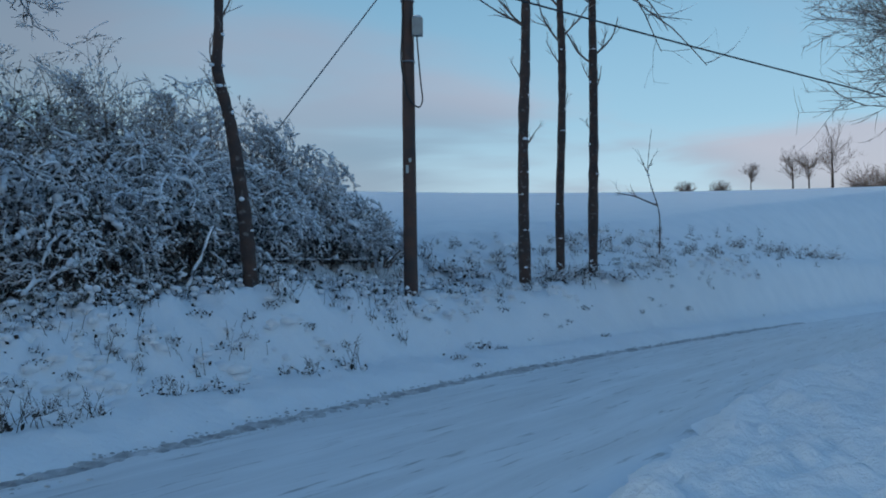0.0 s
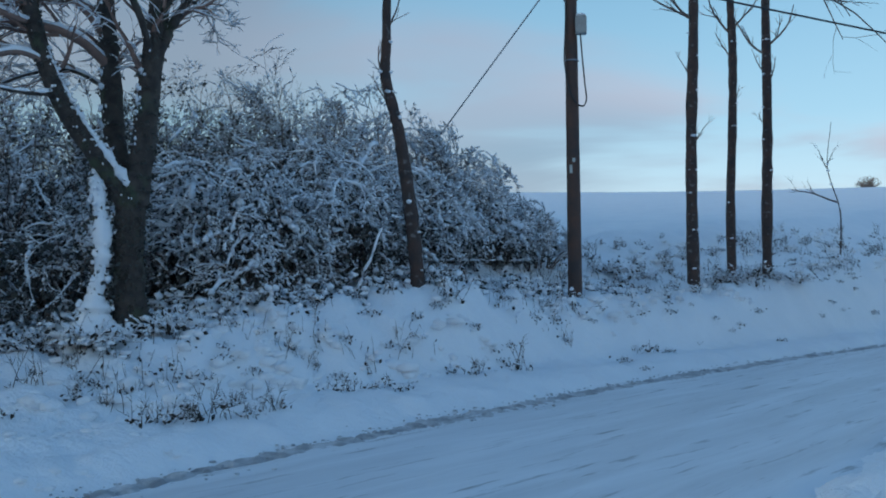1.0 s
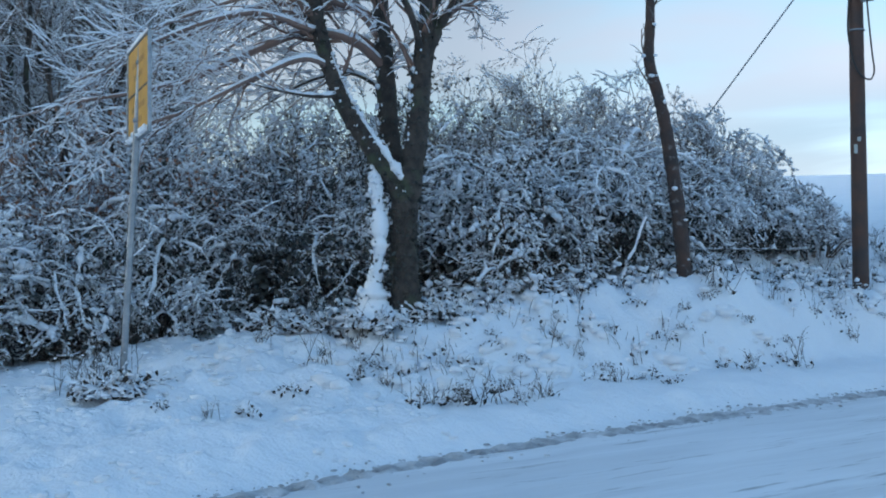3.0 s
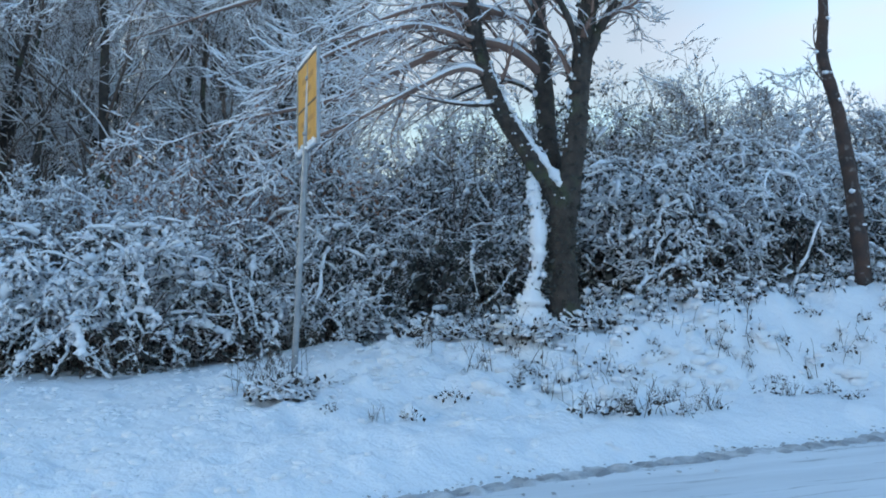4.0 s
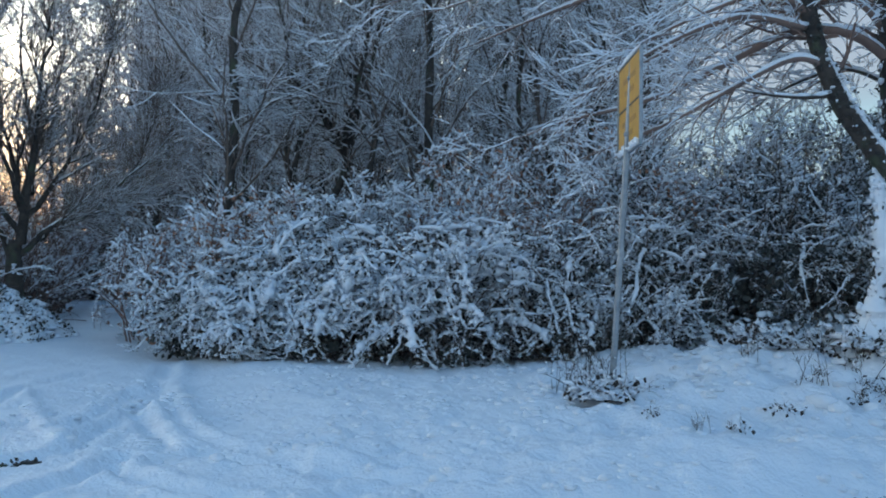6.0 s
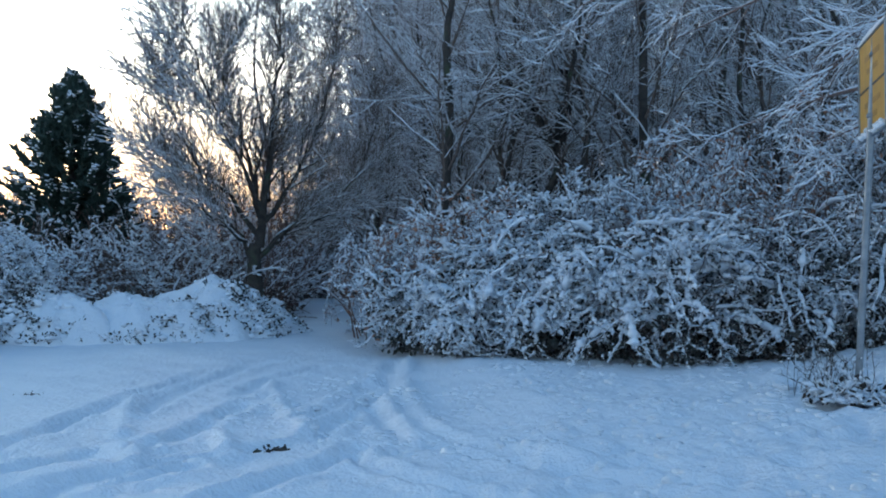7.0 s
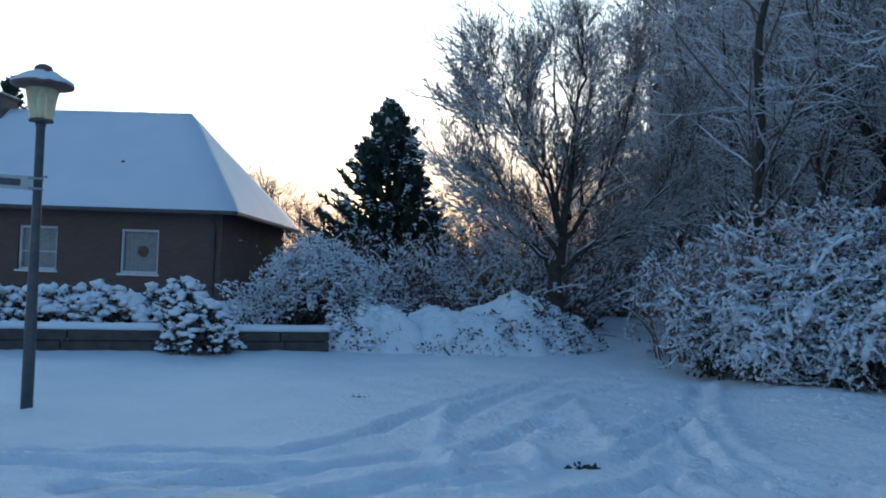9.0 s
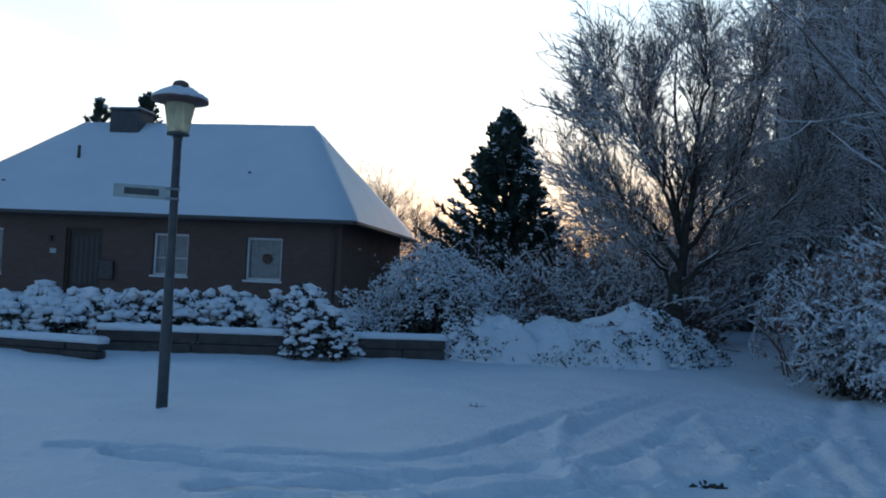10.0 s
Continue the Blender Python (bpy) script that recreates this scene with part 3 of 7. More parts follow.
# ---- woody plants ----
def shrub_parts(rng, w, h, stems, twigs, clumps, thick, leafy, arch=-0.9, fine=False, upright=0.5, core=0, cascade=0.0, leaf_top=2.0, dome=False):
    """Wood, snow and leaf meshes of a shrub, w its half width and h its height, base at the origin."""
    a = rng.uniform(0, 2 * np.pi, stems)
    rad = 0.5 * w * np.sqrt(rng.random(stems))
    S = np.stack([rad * np.cos(a), rad * np.sin(a), -0.05 + cascade * h * rng.random(stems)], -1)
    out = rng.uniform(0.12, 1.0, stems)
    a2 = a + rng.normal(0, 0.5, stems)
    W = np.stack([out * np.cos(a2), out * np.sin(a2), np.full(stems, upright + 0.55) * rng.uniform(0.7, 1.3, stems)], -1)
    L = h * rng.uniform(0.7, 1.3, stems) * (0.8 + 0.4 * out)
    P = limb(rng, S, W, L, 9, 0.12, arch * rng.uniform(0.4, 1.3, stems) * (0.4 + out))
    P[..., 2] = np.maximum(P[..., 2], 0.03 + 0.08 * rng.random((stems, 1)))
    P[..., 2] = np.where(P[..., 2] > h, h + (P[..., 2] - h) * 0.25, P[..., 2])
    R = taper(rng.uniform(0.007, 0.015, stems), 9, 0.3)
    s, wv, r = shoots(rng, P, R, twigs, 0.25, 1.0, 0.95, 0.1)
    L2 = rng.uniform(0.2, 0.7, len(s)) * (0.5 + 0.2 * h)
    P2 = limb(rng, s, wv, L2, 5, 0.2, arch * rng.uniform(0.0, 1.0, len(s)))
    P2[..., 2] = np.maximum(P2[..., 2], 0.02)
    R2 = taper(np.maximum(r, 0.004), 5, 0.4)
    if dome:
        P, P2 = in_dome(P, w, h, 0, 0.2), in_dome(P2, w, h, 0, 0.3)

    def shell(Q):
        """How far out towards the shrub's open surface a point lies."""
        e = np.sqrt((Q[..., 0] ** 2 + Q[..., 1] ** 2) / (1.15 * w) ** 2 + (Q[..., 2] / h) ** 2)
        return smooth(0.45, 0.85, e)
    wood = [tubes(P, R), tubes(P2, R2)]
    snow = [snow_on(rng, P, R, thick * (0.15 + 0.45 * shell(P)), 0.8, 0.9), beads(rng, P, R, thick * (0.2 + 0.75 * shell(P)), 13), snow_on(rng, P2, R2, thick * (0.08 + 0.35 * shell(P2)), 0.7, 0.9), beads(rng, P2, R2, thick * (0.15 + 0.6 * shell(P2)), 4)]
    if fine:
        s3, w3, r3 = shoots(rng, P2, R2, fine, 0.3, 1.0, 0.9, 0.25)
        P3 = limb(rng, s3, w3, rng.uniform(0.12, 0.35, len(s3)), 3, 0.2, 0.0)
        R3 = taper(np.maximum(r3, 0.003), 3, 0.5)
        wood.append(tubes(P3, R3))
        snow.append(beads(rng, P3, R3, thick * (0.15 + 0.55 * shell(P3)), 2, 2.6))
    if clumps:
        # beads of snow along the canes and at the twig ends
        Q = np.concatenate([P[:, 3:].reshape(-1, 3), P2[:, 1:].reshape(-1, 3)])
        Q = Q[rng.random(len(Q)) < shell(Q)]
        Q = Q[rng.permutation(len(Q))[:clumps]] + rng.normal(0, 0.02, (min(clumps, len(Q)), 3))
        Q[:, 2] = np.maximum(Q[:, 2], 0.03)
        snow.append(lumps(rng, Q, thick * rng.uniform(0.8, 2.3, len(Q)) * rng.uniform(0.6, 1.0, len(Q)), 0.65))
    leaf = []
    if leafy:
        pick = rng.integers(0, len(P2), leafy)
        C = P2[pick, rng.integers(0, 5, leafy)] * np.array([0.94, 0.94, 0.96]) + rng.normal(0, 0.05, (leafy, 3))
        C[:, 2] = np.maximum(C[:, 2], 0.04)
        C = C[C[:, 2] < leaf_top * h]
        leaf.append(leaves(rng, C, rng.uniform(0.05, 0.11, len(C))))
    # inner leaves; in the dark leaf colour they stand in for inner shade
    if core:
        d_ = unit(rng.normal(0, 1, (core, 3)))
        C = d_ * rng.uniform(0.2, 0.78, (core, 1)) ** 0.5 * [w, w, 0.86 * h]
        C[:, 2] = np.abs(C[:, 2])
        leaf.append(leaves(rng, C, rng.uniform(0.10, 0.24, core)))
    return joined(*wood), joined(*snow), joined(*leaf) if leaf else None


def shrub(name, place, seed, w, h, label, stems=90, twigs=6, clumps=350, thick=0.03, leafy=900, wood=TWIG, leafmat=LEAF, group="", turn=0.0, category="shrub", **more):
    rng = np.random.default_rng(seed)
    ob = thing(name, place, label, category, group, turn)
    a, s, l = shrub_parts(rng, w, h, stems, twigs, clumps, thick, leafy, **more)
    part("branch_mass", a, wood, ob)
    part("snow_cover", s, SNOW_CLUMP, ob, "clinging white snow")
    if l is not None:
        part("foliage", l, leafmat, ob)
    return ob


def in_dome(P, w, h, z0=0.0, give=0.25):
    """Points beyond a dome of half width w and height h drawn in towards it."""
    Q = P - [0, 0, z0]
    e = (np.hypot(Q[..., 0], Q[..., 1]) ** 2.2 / w ** 2.2 + (np.abs(Q[..., 2]) / (h - z0)) ** 2.2) ** (1 / 2.2)
    f = np.where(e > 1, (1 + give * (e - 1)) / np.maximum(e, 1e-6), 1.0)
    return Q * f[..., None] + [0, 0, z0]


def bramble(place, seed, w, h, label, sprays=30, thick=0.036, leafy=2000, core=900):
    """Dome of canes that spring in sprays from its top and arch down its sides under ridges of snow."""
    rng = np.random.default_rng(seed)
    ob = thing("bramble_bush", place, label, "bush", "snowy thicket")
    per = 4
    a = rng.uniform(0, 2 * np.pi, sprays)
    r0 = w * 0.72 * np.sqrt(rng.random(sprays))
    z0 = h * 0.95 * np.sqrt(1 - (r0 / w) ** 2) * rng.uniform(0.25, 1.0, sprays)
    a2 = a + rng.normal(0, 0.6, sprays)
    way = np.stack([np.cos(a2), np.sin(a2), rng.uniform(-0.1, 0.85, sprays)], -1)
    fall = rng.uniform(0.8, 2.6, sprays)
    S = np.repeat(np.stack([r0 * np.cos(a), r0 * np.sin(a), z0], -1), per, 0) + rng.normal(0, 0.16, (sprays * per, 3))
    W = np.repeat(unit(way), per, 0) + rng.normal(0, 0.5, (sprays * per, 3))
    canes = sprays * per
    P = limb(rng, S, W, rng.uniform(0.4, 1.15, canes) * (0.5 * w + 0.3 * h), 10, 0.19, -np.repeat(fall, per) * rng.uniform(0.7, 1.3, canes))
    P[..., 2] = np.maximum(P[..., 2], 0.03 + 0.06 * rng.random((canes, 1)))
    R = taper(rng.uniform(0.006, 0.012, canes), 10, 0.4)
    s, wv, r = shoots(rng, P, R, 8, 0.08, 1.0, 0.95, 0.15)
    P2 = limb(rng, s, wv, rng.uniform(0.12, 0.45, len(s)), 5, 0.24, -rng.uniform(0.0, 1.2, len(s)))
    P2[..., 2] = np.maximum(P2[..., 2], 0.02)
    R2 = taper(np.maximum(r, 0.004), 5, 0.5)
    s, wv, r = shoots(rng, P2, R2, 2, 0.2, 1.0, 1.0, 0.15)
    P3 = limb(rng, s, wv, rng.uniform(0.05, 0.16, len(s)), 3, 0.2, -0.2)
    R3 = taper(np.maximum(r, 0.0035), 3, 0.6)
    # stems from the ground that carry it
    n = 42
    b_ = rng.uniform(0, 2 * np.pi, n)
    S4 = np.stack([0.55 * w * np.sqrt(rng.random(n)) * np.cos(b_), 0.55 * w * np.sqrt(rng.random(n)) * np.sin(b_), np.full(n, -0.05)], -1)
    P4 = in_dome(limb(rng, S4, rng.normal(0, 0.5, (n, 3)) + [0, 0, 1], h * rng.uniform(0.7, 1.15, n), 8, 0.15, -0.6), w, h)
    R4 = taper(rng.uniform(0.008, 0.016, n), 8, 0.4)
    heavy = rng.choice([0.35, 0.7, 1.1, 1.7], canes, p=[0.3, 0.33, 0.22, 0.15])[:, None]

    def open_to_sky(Q):
        e = np.sqrt((Q[..., 0] ** 2 + Q[..., 1] ** 2) / (1.1 * w) ** 2 + (Q[..., 2] / h) ** 2)
        return np.interp(Q[..., 2] / h, [0.0, 0.45], [0.55, 1.0]) * smooth(0.35, 0.78, e)
    th, th2, th3 = thick * heavy * open_to_sky(P), thick * open_to_sky(P2), thick * open_to_sky(P3)
    snow = [snow_on(rng, P, R, th * 0.6, 0.8, 0.8, 5), snow_on(rng, P2, R2, th2 * 0.25, 0.7, 0.9, 3), beads(rng, P, R, th * 0.95, 10, 1.25), beads(rng, P2, R2, th2 * 0.75, 4, 1.3), beads(rng, P3, R3, th3 * 0.5, 1, 1.6)]
    part("branch_mass", joined(tubes(P, R), tubes(P2, R2), tubes(P3, R3), tubes(P4, R4)), TWIG, ob)
    part("snow_cover", joined(*snow), SNOW_CLUMP, ob, "clinging white snow")
    C = P2[rng.integers(0, len(P2), leafy), rng.integers(0, 5, leafy)] * [0.95, 0.95, 0.95] + rng.normal(0, 0.05, (leafy, 3)) - [0, 0, 0.03]
    # D: dark leaves filling the dome, the shade of its hollows as leaf colour
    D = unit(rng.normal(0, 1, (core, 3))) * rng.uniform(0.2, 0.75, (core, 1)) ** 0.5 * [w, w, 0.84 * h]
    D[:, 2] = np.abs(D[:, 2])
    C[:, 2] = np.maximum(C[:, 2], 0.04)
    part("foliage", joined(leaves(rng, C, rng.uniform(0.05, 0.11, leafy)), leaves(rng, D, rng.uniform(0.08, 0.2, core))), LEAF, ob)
    return ob


def thorn(place, seed, w, h, label, stems=30, wood=TWIG, leafmat=LEAF, leafy=500, core=350, frost=0.017, wild=0.3, leaf_top=0.6):
    """Upright thorn bush of forking branches and short frosted spurs."""
    rng = np.random.default_rng(seed)
    ob = thing("thorn_bush", place, label, "bush", "snowy thicket")
    a = rng.uniform(0, 2 * np.pi, stems)
    rad = 0.5 * w * np.sqrt(rng.random(stems))
    out = rng.uniform(0.05, 1.0, stems)
    S = np.stack([rad * np.cos(a), rad * np.sin(a), np.full(stems, -0.1)], -1)
    W = np.stack([out * np.cos(a), out * np.sin(a), np.full(stems, 1.0)], -1)
    P = in_dome(limb(rng, S, W, h * rng.uniform(0.7, 1.1, stems), 10, 0.14, -0.2), w, h, 0, wild)
    R = taper(rng.uniform(0.015, 0.026, stems), 10, 0.3)
    wood_, snow = [tubes(P, R, 4)], [snow_on(rng, P, R, frost * 1.2, 0.8, 0.7)]
    for n, L, k, per in ((8, 0.30 * h, 6, 7), (6, 0.12 * h, 4, 3), (2, 0.05 * h + 0.03, 2, 1)):
        s, wv, r = shoots(rng, P, R, n, 0.2, 1.0, 0.95, 0.3, 0.65)
        P = in_dome(limb(rng, s, wv, L * rng.uniform(0.5, 1.3, len(s)), k, 0.28, rng.uniform(-0.3, 0.4, len(s))), w, h, 0, wild)
        P[..., 2] = np.maximum(P[..., 2], 0.05)
        R = taper(np.maximum(r, 0.005), k, 0.5)
        wood_.append(tubes(P, R))
        if k > 2:
            snow += [snow_on(rng, P, R, frost * 0.7, 0.85, 0.8)] * (k > 4) + [beads(rng, P, R, frost * 1.2, per, 1.6)]
        else:
            snow.append(beads(rng, P, R, frost, 1, 2.4))
    part("branch_mass", joined(*wood_), wood, ob)
    part("snow_cover", joined(*snow), SNOW_CLUMP, ob, "frost and snow on every spur")
    C = P[rng.integers(0, len(P), leafy), 0] + rng.normal(0, 0.05, (leafy, 3))
    if leafmat is LEAF:
        C = C[C[:, 2] < leaf_top * h]
    # D: dark leaves added inside to deepen the shade between the stems
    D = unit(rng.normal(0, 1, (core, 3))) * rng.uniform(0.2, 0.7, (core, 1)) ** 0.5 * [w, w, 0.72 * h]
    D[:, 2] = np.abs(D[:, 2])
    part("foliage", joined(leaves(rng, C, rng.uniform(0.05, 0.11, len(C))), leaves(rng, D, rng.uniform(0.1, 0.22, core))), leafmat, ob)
    return ob


def crown(rng, P, R, counts, lengths, rises, spread=0.8, up=0.25, lo=0.25, thick=0.02, cover=0.7, ratio=0.6, least=0.004, K=(7, 6, 4), squeeze=None, wander=0.13):
    """Generations of branches on the limbs (P, R): meshes of wood and snow."""
    wood, snow = [], []
    for n, L, rise, k in zip(counts, lengths, rises, K):
        s, w, r = shoots(rng, P, R, n, lo, 1.0, spread, up, ratio)
        P = limb(rng, s, w, L * rng.uniform(0.55, 1.25, len(s)), k, wander, rise)
        if squeeze:
            rr = np.maximum(np.hypot(P[..., 0], P[..., 1]), 1e-6)
            fac = np.where(rr > squeeze, (squeeze + 0.3 * (rr - squeeze)) / rr, 1.0)
            P[..., 0] *= fac
            P[..., 1] *= fac
        R = taper(np.maximum(r, least), k, 0.35)
        wood.append(tubes(P, R))
        if thick:
            snow.append(snow_on(rng, P, R, np.minimum(thick, R * 1.2 + 0.006), cover))
    return wood, snow


def spine(points, n=6):
    """A smooth line through 3D points."""
    return curve_line(points, n)


def spine_tube(points, radii, sides=10, n=6, rng=None, rough=0.0):
    P = spine(points, n)
    R = np.interp(np.linspace(0, 1, len(P)), np.linspace(0, 1, len(radii)), radii)
    if rng is not None:
        R = R * (1 + rng.normal(0, rough, len(R)))
    return P, R, tubes(P[None], R[None], sides)


# ---- tall thin trunks on the bank, with stubs and rings of snow ----
def thin_tree(name, place, seed, points, r0, r1, label, twigs):
    """points: the trunk's line; twigs: (height share, bearing, length, rise) of the side shoots."""
    rng = np.random.default_rng(seed)
    ob = thing(name, place, label, "tree")
    P, R, T = spine_tube(points, [r0, (r0 + r1) / 2, r1], 9, 7, rng, 0.05)
    snow = []
    for t in rng.uniform(0.08, 0.75, 12):                    # branch rings with knobs
        i = int(t * (len(P) - 1))
        R[i] *= 1.05
    part("trunk", tubes(P[None], R[None], 10), BARK_BROWN, ob)
    for t in np.arange(0.06, 0.8, 0.085) + rng.uniform(-0.02, 0.02, 9):
        i = int(t * (len(P) - 1))
        a = rng.uniform(0, 2 * np.pi, 3)
        C = P[i] + np.stack([np.cos(a), np.sin(a), 0 * a], -1) * R[i] * 0.95
        snow.append(lumps(rng, C, rng.uniform(0.02, 0.05, 3), 0.7))
    wood = []
    for t, bearing, L, rise in twigs:
        i = int(t * (len(P) - 1))
        b_ = radians(bearing)
        S = P[i][None]
        W = np.array([[math.cos(b_), math.sin(b_), 0.25 + rise]])
        B = limb(rng, S, W, [L], 7, 0.1, rise)
        Rb = taper([0.026 * min(1, L / 1.5) + 0.009], 7, 0.35)
        wood.append(tubes(B, Rb, 5))
        w2, s2 = crown(rng, B, Rb, (4, 2), (L * 0.35, L * 0.2), (0.3, 0.1), 0.7, 0.2, 0.2, 0.01, 0.5, 0.7, 0.005, (5, 4))
        wood += w2
        snow += s2
    part("branch_mass", joined(*wood), TWIG, ob)
    part("snow_cover", joined(*snow), SNOW_CLUMP, ob, "small lumps of clinging snow")
    return ob


RX, RY = math.cos(radians(8)), math.sin(radians(8))          # a line across the view of the bank


def across(points):
    """(sideways, height) pairs to 3D, sideways to the right along the bank."""
    return [(s * RX, s * -RY * 0.3, z) for s, z in points]


PL = polar(4.42, 15.4)
thin_tree("leaning_tree", PL, 11, across([(0, -0.15), (-0.08, 0.8), (-0.19, 1.7), (-0.33, 2.6), (-0.42, 3.0), (-0.57, 3.6), (-0.55, 4.2), (-0.54, 4.9), (-0.45, 6.2)]), 0.13, 0.07,
          "thin crooked young tree with bare brown trunk on the bank", [(0.50, 175, 0.65, 0.9), (0.62, 170, 0.7, 1.0), (0.66, 190, 0.5, 1.6), (0.8, 20, 0.8, 1.2), (0.9, 160, 1.0, 0.9)])
thin_tree("young_tree", polar(-12.68, 23), 12, across([(0, -0.2), (-0.02, 2), (0.0, 4), (0.08, 6), (0.12, 8.2), (0.15, 10)]), 0.15, 0.10,
          "tall bare young tree with snowy branch stubs on the bank", [(0.36, 20, 0.8, 1.0), (0.52, 165, 0.7, 1.0), (0.66, 170, 2.2, 0.5), (0.66, 185, 1.6, 0.1), (0.72, 20, 0.9, 1.4), (0.85, 170, 1.8, 0.5), (0.9, 10, 1.8, 0.7)])
thin_tree("young_tree", polar(-14.93, 24.5), 13, across([(0, -0.2), (0.0, 2), (0.08, 4), (0.12, 6), (0.08, 7.4), (0.1, 10)]), 0.12, 0.085,
          "tall slender bare tree with snow on its knots", [(0.48, 20, 0.6, 1.2), (0.58, 170, 0.9, 0.9), (0.68, 165, 1.5, 0.7), (0.7, 15, 1.2, 0.5), (0.82, 180, 1.6, 0.6)])
thin_tree("young_tree", polar(-16.96, 25.5), 14, across([(0, -0.2), (0.03, 2), (0.08, 4), (0.09, 6), (0.09, 7.4), (0.12, 10)]), 0.14, 0.10,
          "tall bare tree with ringed bark and snowy stubs", [(0.42, 175, 0.5, 0.9), (0.52, 20, 0.8, 1.0), (0.56, 165, 0.7, 0.8), (0.62, 170, 1.6, 0.5), (0.64, 15, 1.7, 0.6), (0.92, 10, 3.0, -0.5), (0.94, -5, 4.4, -0.7), (0.96, 5, 3.6, -0.8), (0.85, 180, 1.4, 0.6)])
thin_tree("sapling", polar(-21.08, 32), 15, across([(0, -0.1), (0.04, 0.9), (0.0, 1.6), (-0.3, 2.6), (-0.35, 3.2), (-0.2, 4.4)]), 0.028, 0.008,
          "thin forked sapling standing on the snowy bank", [(0.45, 160, 1.5, 0.3), (0.7, 170, 0.7, 0.9), (0.75, 40, 0.6, 1.2)])


# ---- the big tree by the road: forked trunk with ivy, long snowy boughs ----
def big_tree():
    rng = np.random.default_rng(21)
    x, y, z = polar(21.75, 13.0)
    base = (x, y, z + 0.10)
    ob = thing("roadside_tree", base, "old forked tree with dark ivy-clad trunk and snow-laden boughs", "tree", turn=21.85)
    k = 1.08

    def pts(seq):
        return [(x * k, y * k, z * k) for x, y, z in seq]
    P0, R0, T0 = spine_tube(pts([(0.05, 0, -0.3), (0.0, 0, 0.35), (-0.02, 0, 0.9), (0.0, 0, 1.35), (0.05, 0, 1.85)]), [0.27, 0.205, 0.19, 0.195, 0.18], 14, 7, rng, 0.035)
    part("trunk", T0, BARK, ob)
    limbs = [
        (pts([(0.05, 0, 1.45), (0.15, 0.02, 2.3), (0.22, 0.03, 3.1), (0.36, 0, 4.4), (0.5, -0.1, 6.2), (0.4, -0.1, 8.0)]), [0.175, 0.165, 0.15, 0.13, 0.09, 0.04]),
        (pts([(0.02, 0, 1.4), (-0.28, -0.05, 1.88), (-0.76, -0.1, 2.62), (-1.08, -0.1, 3.45), (-1.25, 0, 4.3), (-1.5, 0.1, 6.2), (-1.6, 0.1, 7.6)]), [0.17, 0.145, 0.13, 0.11, 0.10, 0.06, 0.03]),
        (pts([(-0.02, 0.15, 1.55), (-0.2, 0.35, 2.3), (-0.28, 0.5, 3.4), (-0.34, 0.5, 4.3), (-0.3, 0.6, 6.5), (-0.2, 0.7, 8.0)]), [0.16, 0.15, 0.14, 0.12, 0.07, 0.03]),
    ]
    wood, snow = [], []
    lp = []
    for seq, rad in limbs:
        P, R, T = spine_tube(seq, rad, 11, 5, rng, 0.06)
        lp.append((P, R))
        part("limb", T, BARK, ob)
        # snow plastered on the upper and windward side of leaning limbs
        lean = np.hypot(*np.gradient(P, axis=0)[:, :2].T) / np.maximum(np.gradient(P, axis=0)[:, 2], 1e-3)
        n = 110
        i = rng.integers(0, len(P) - 8, n)
        C = P[i] + np.stack([-R[i] * rng.uniform(0.3, 0.95, n) * 0.8, rng.normal(0, 0.5, n) * R[i] - R[i] * 0.5, 0.02 + R[i] * 0.3], -1)
        keep = rng.random(n) < np.clip(lean[i] * 1.2 + 0.3, 0, 1)
        snow.append(lumps(rng, C[keep], rng.uniform(0.006, 0.015, keep.sum()), 1.6, 0.7))
    # a strip of snow along the upper side of the leaning limb, thickest in the crotch
    P, Rr = lp[1][0][2:15], lp[1][1][2:15]
    strip = P + np.stack([0.66 * Rr, -0.55 * Rr, 0.42 * Rr], -1)
    strip = np.stack([np.interp(np.linspace(0, 1, 70), np.linspace(0, 1, len(P)), strip[:, c]) for c in range(3)], -1)
    snow.append(tubes(strip[None], (np.interp(np.linspace(0, 1, 70), [0, 0.25, 0.5, 1], [0.085, 0.06, 0.03, 0.012]) * (1 + 0.35 * vnoise(np.arange(70) * 0.45, np.zeros(70), 3) + rng.normal(0, 0.12, 70)))[None], 9))
    ii = rng.integers(0, 70, 130)
    snow.append(lumps(rng, strip[ii] + rng.normal(0, 0.035, (130, 3)), rng.uniform(0.012, 0.032, 130), 1.0, 0.5))
    for P, Rr in (lp[0], lp[2]):                              # patches blown on to the other limbs
        ii = rng.integers(4, 22, 60)
        snow.append(lumps(rng, P[ii] + np.stack([-0.75 * Rr[ii], -0.55 * Rr[ii], 0 * Rr[ii]], -1) + rng.normal(0, 0.03, (60, 3)), rng.uniform(0.012, 0.034, 60), 1.7, 0.5))
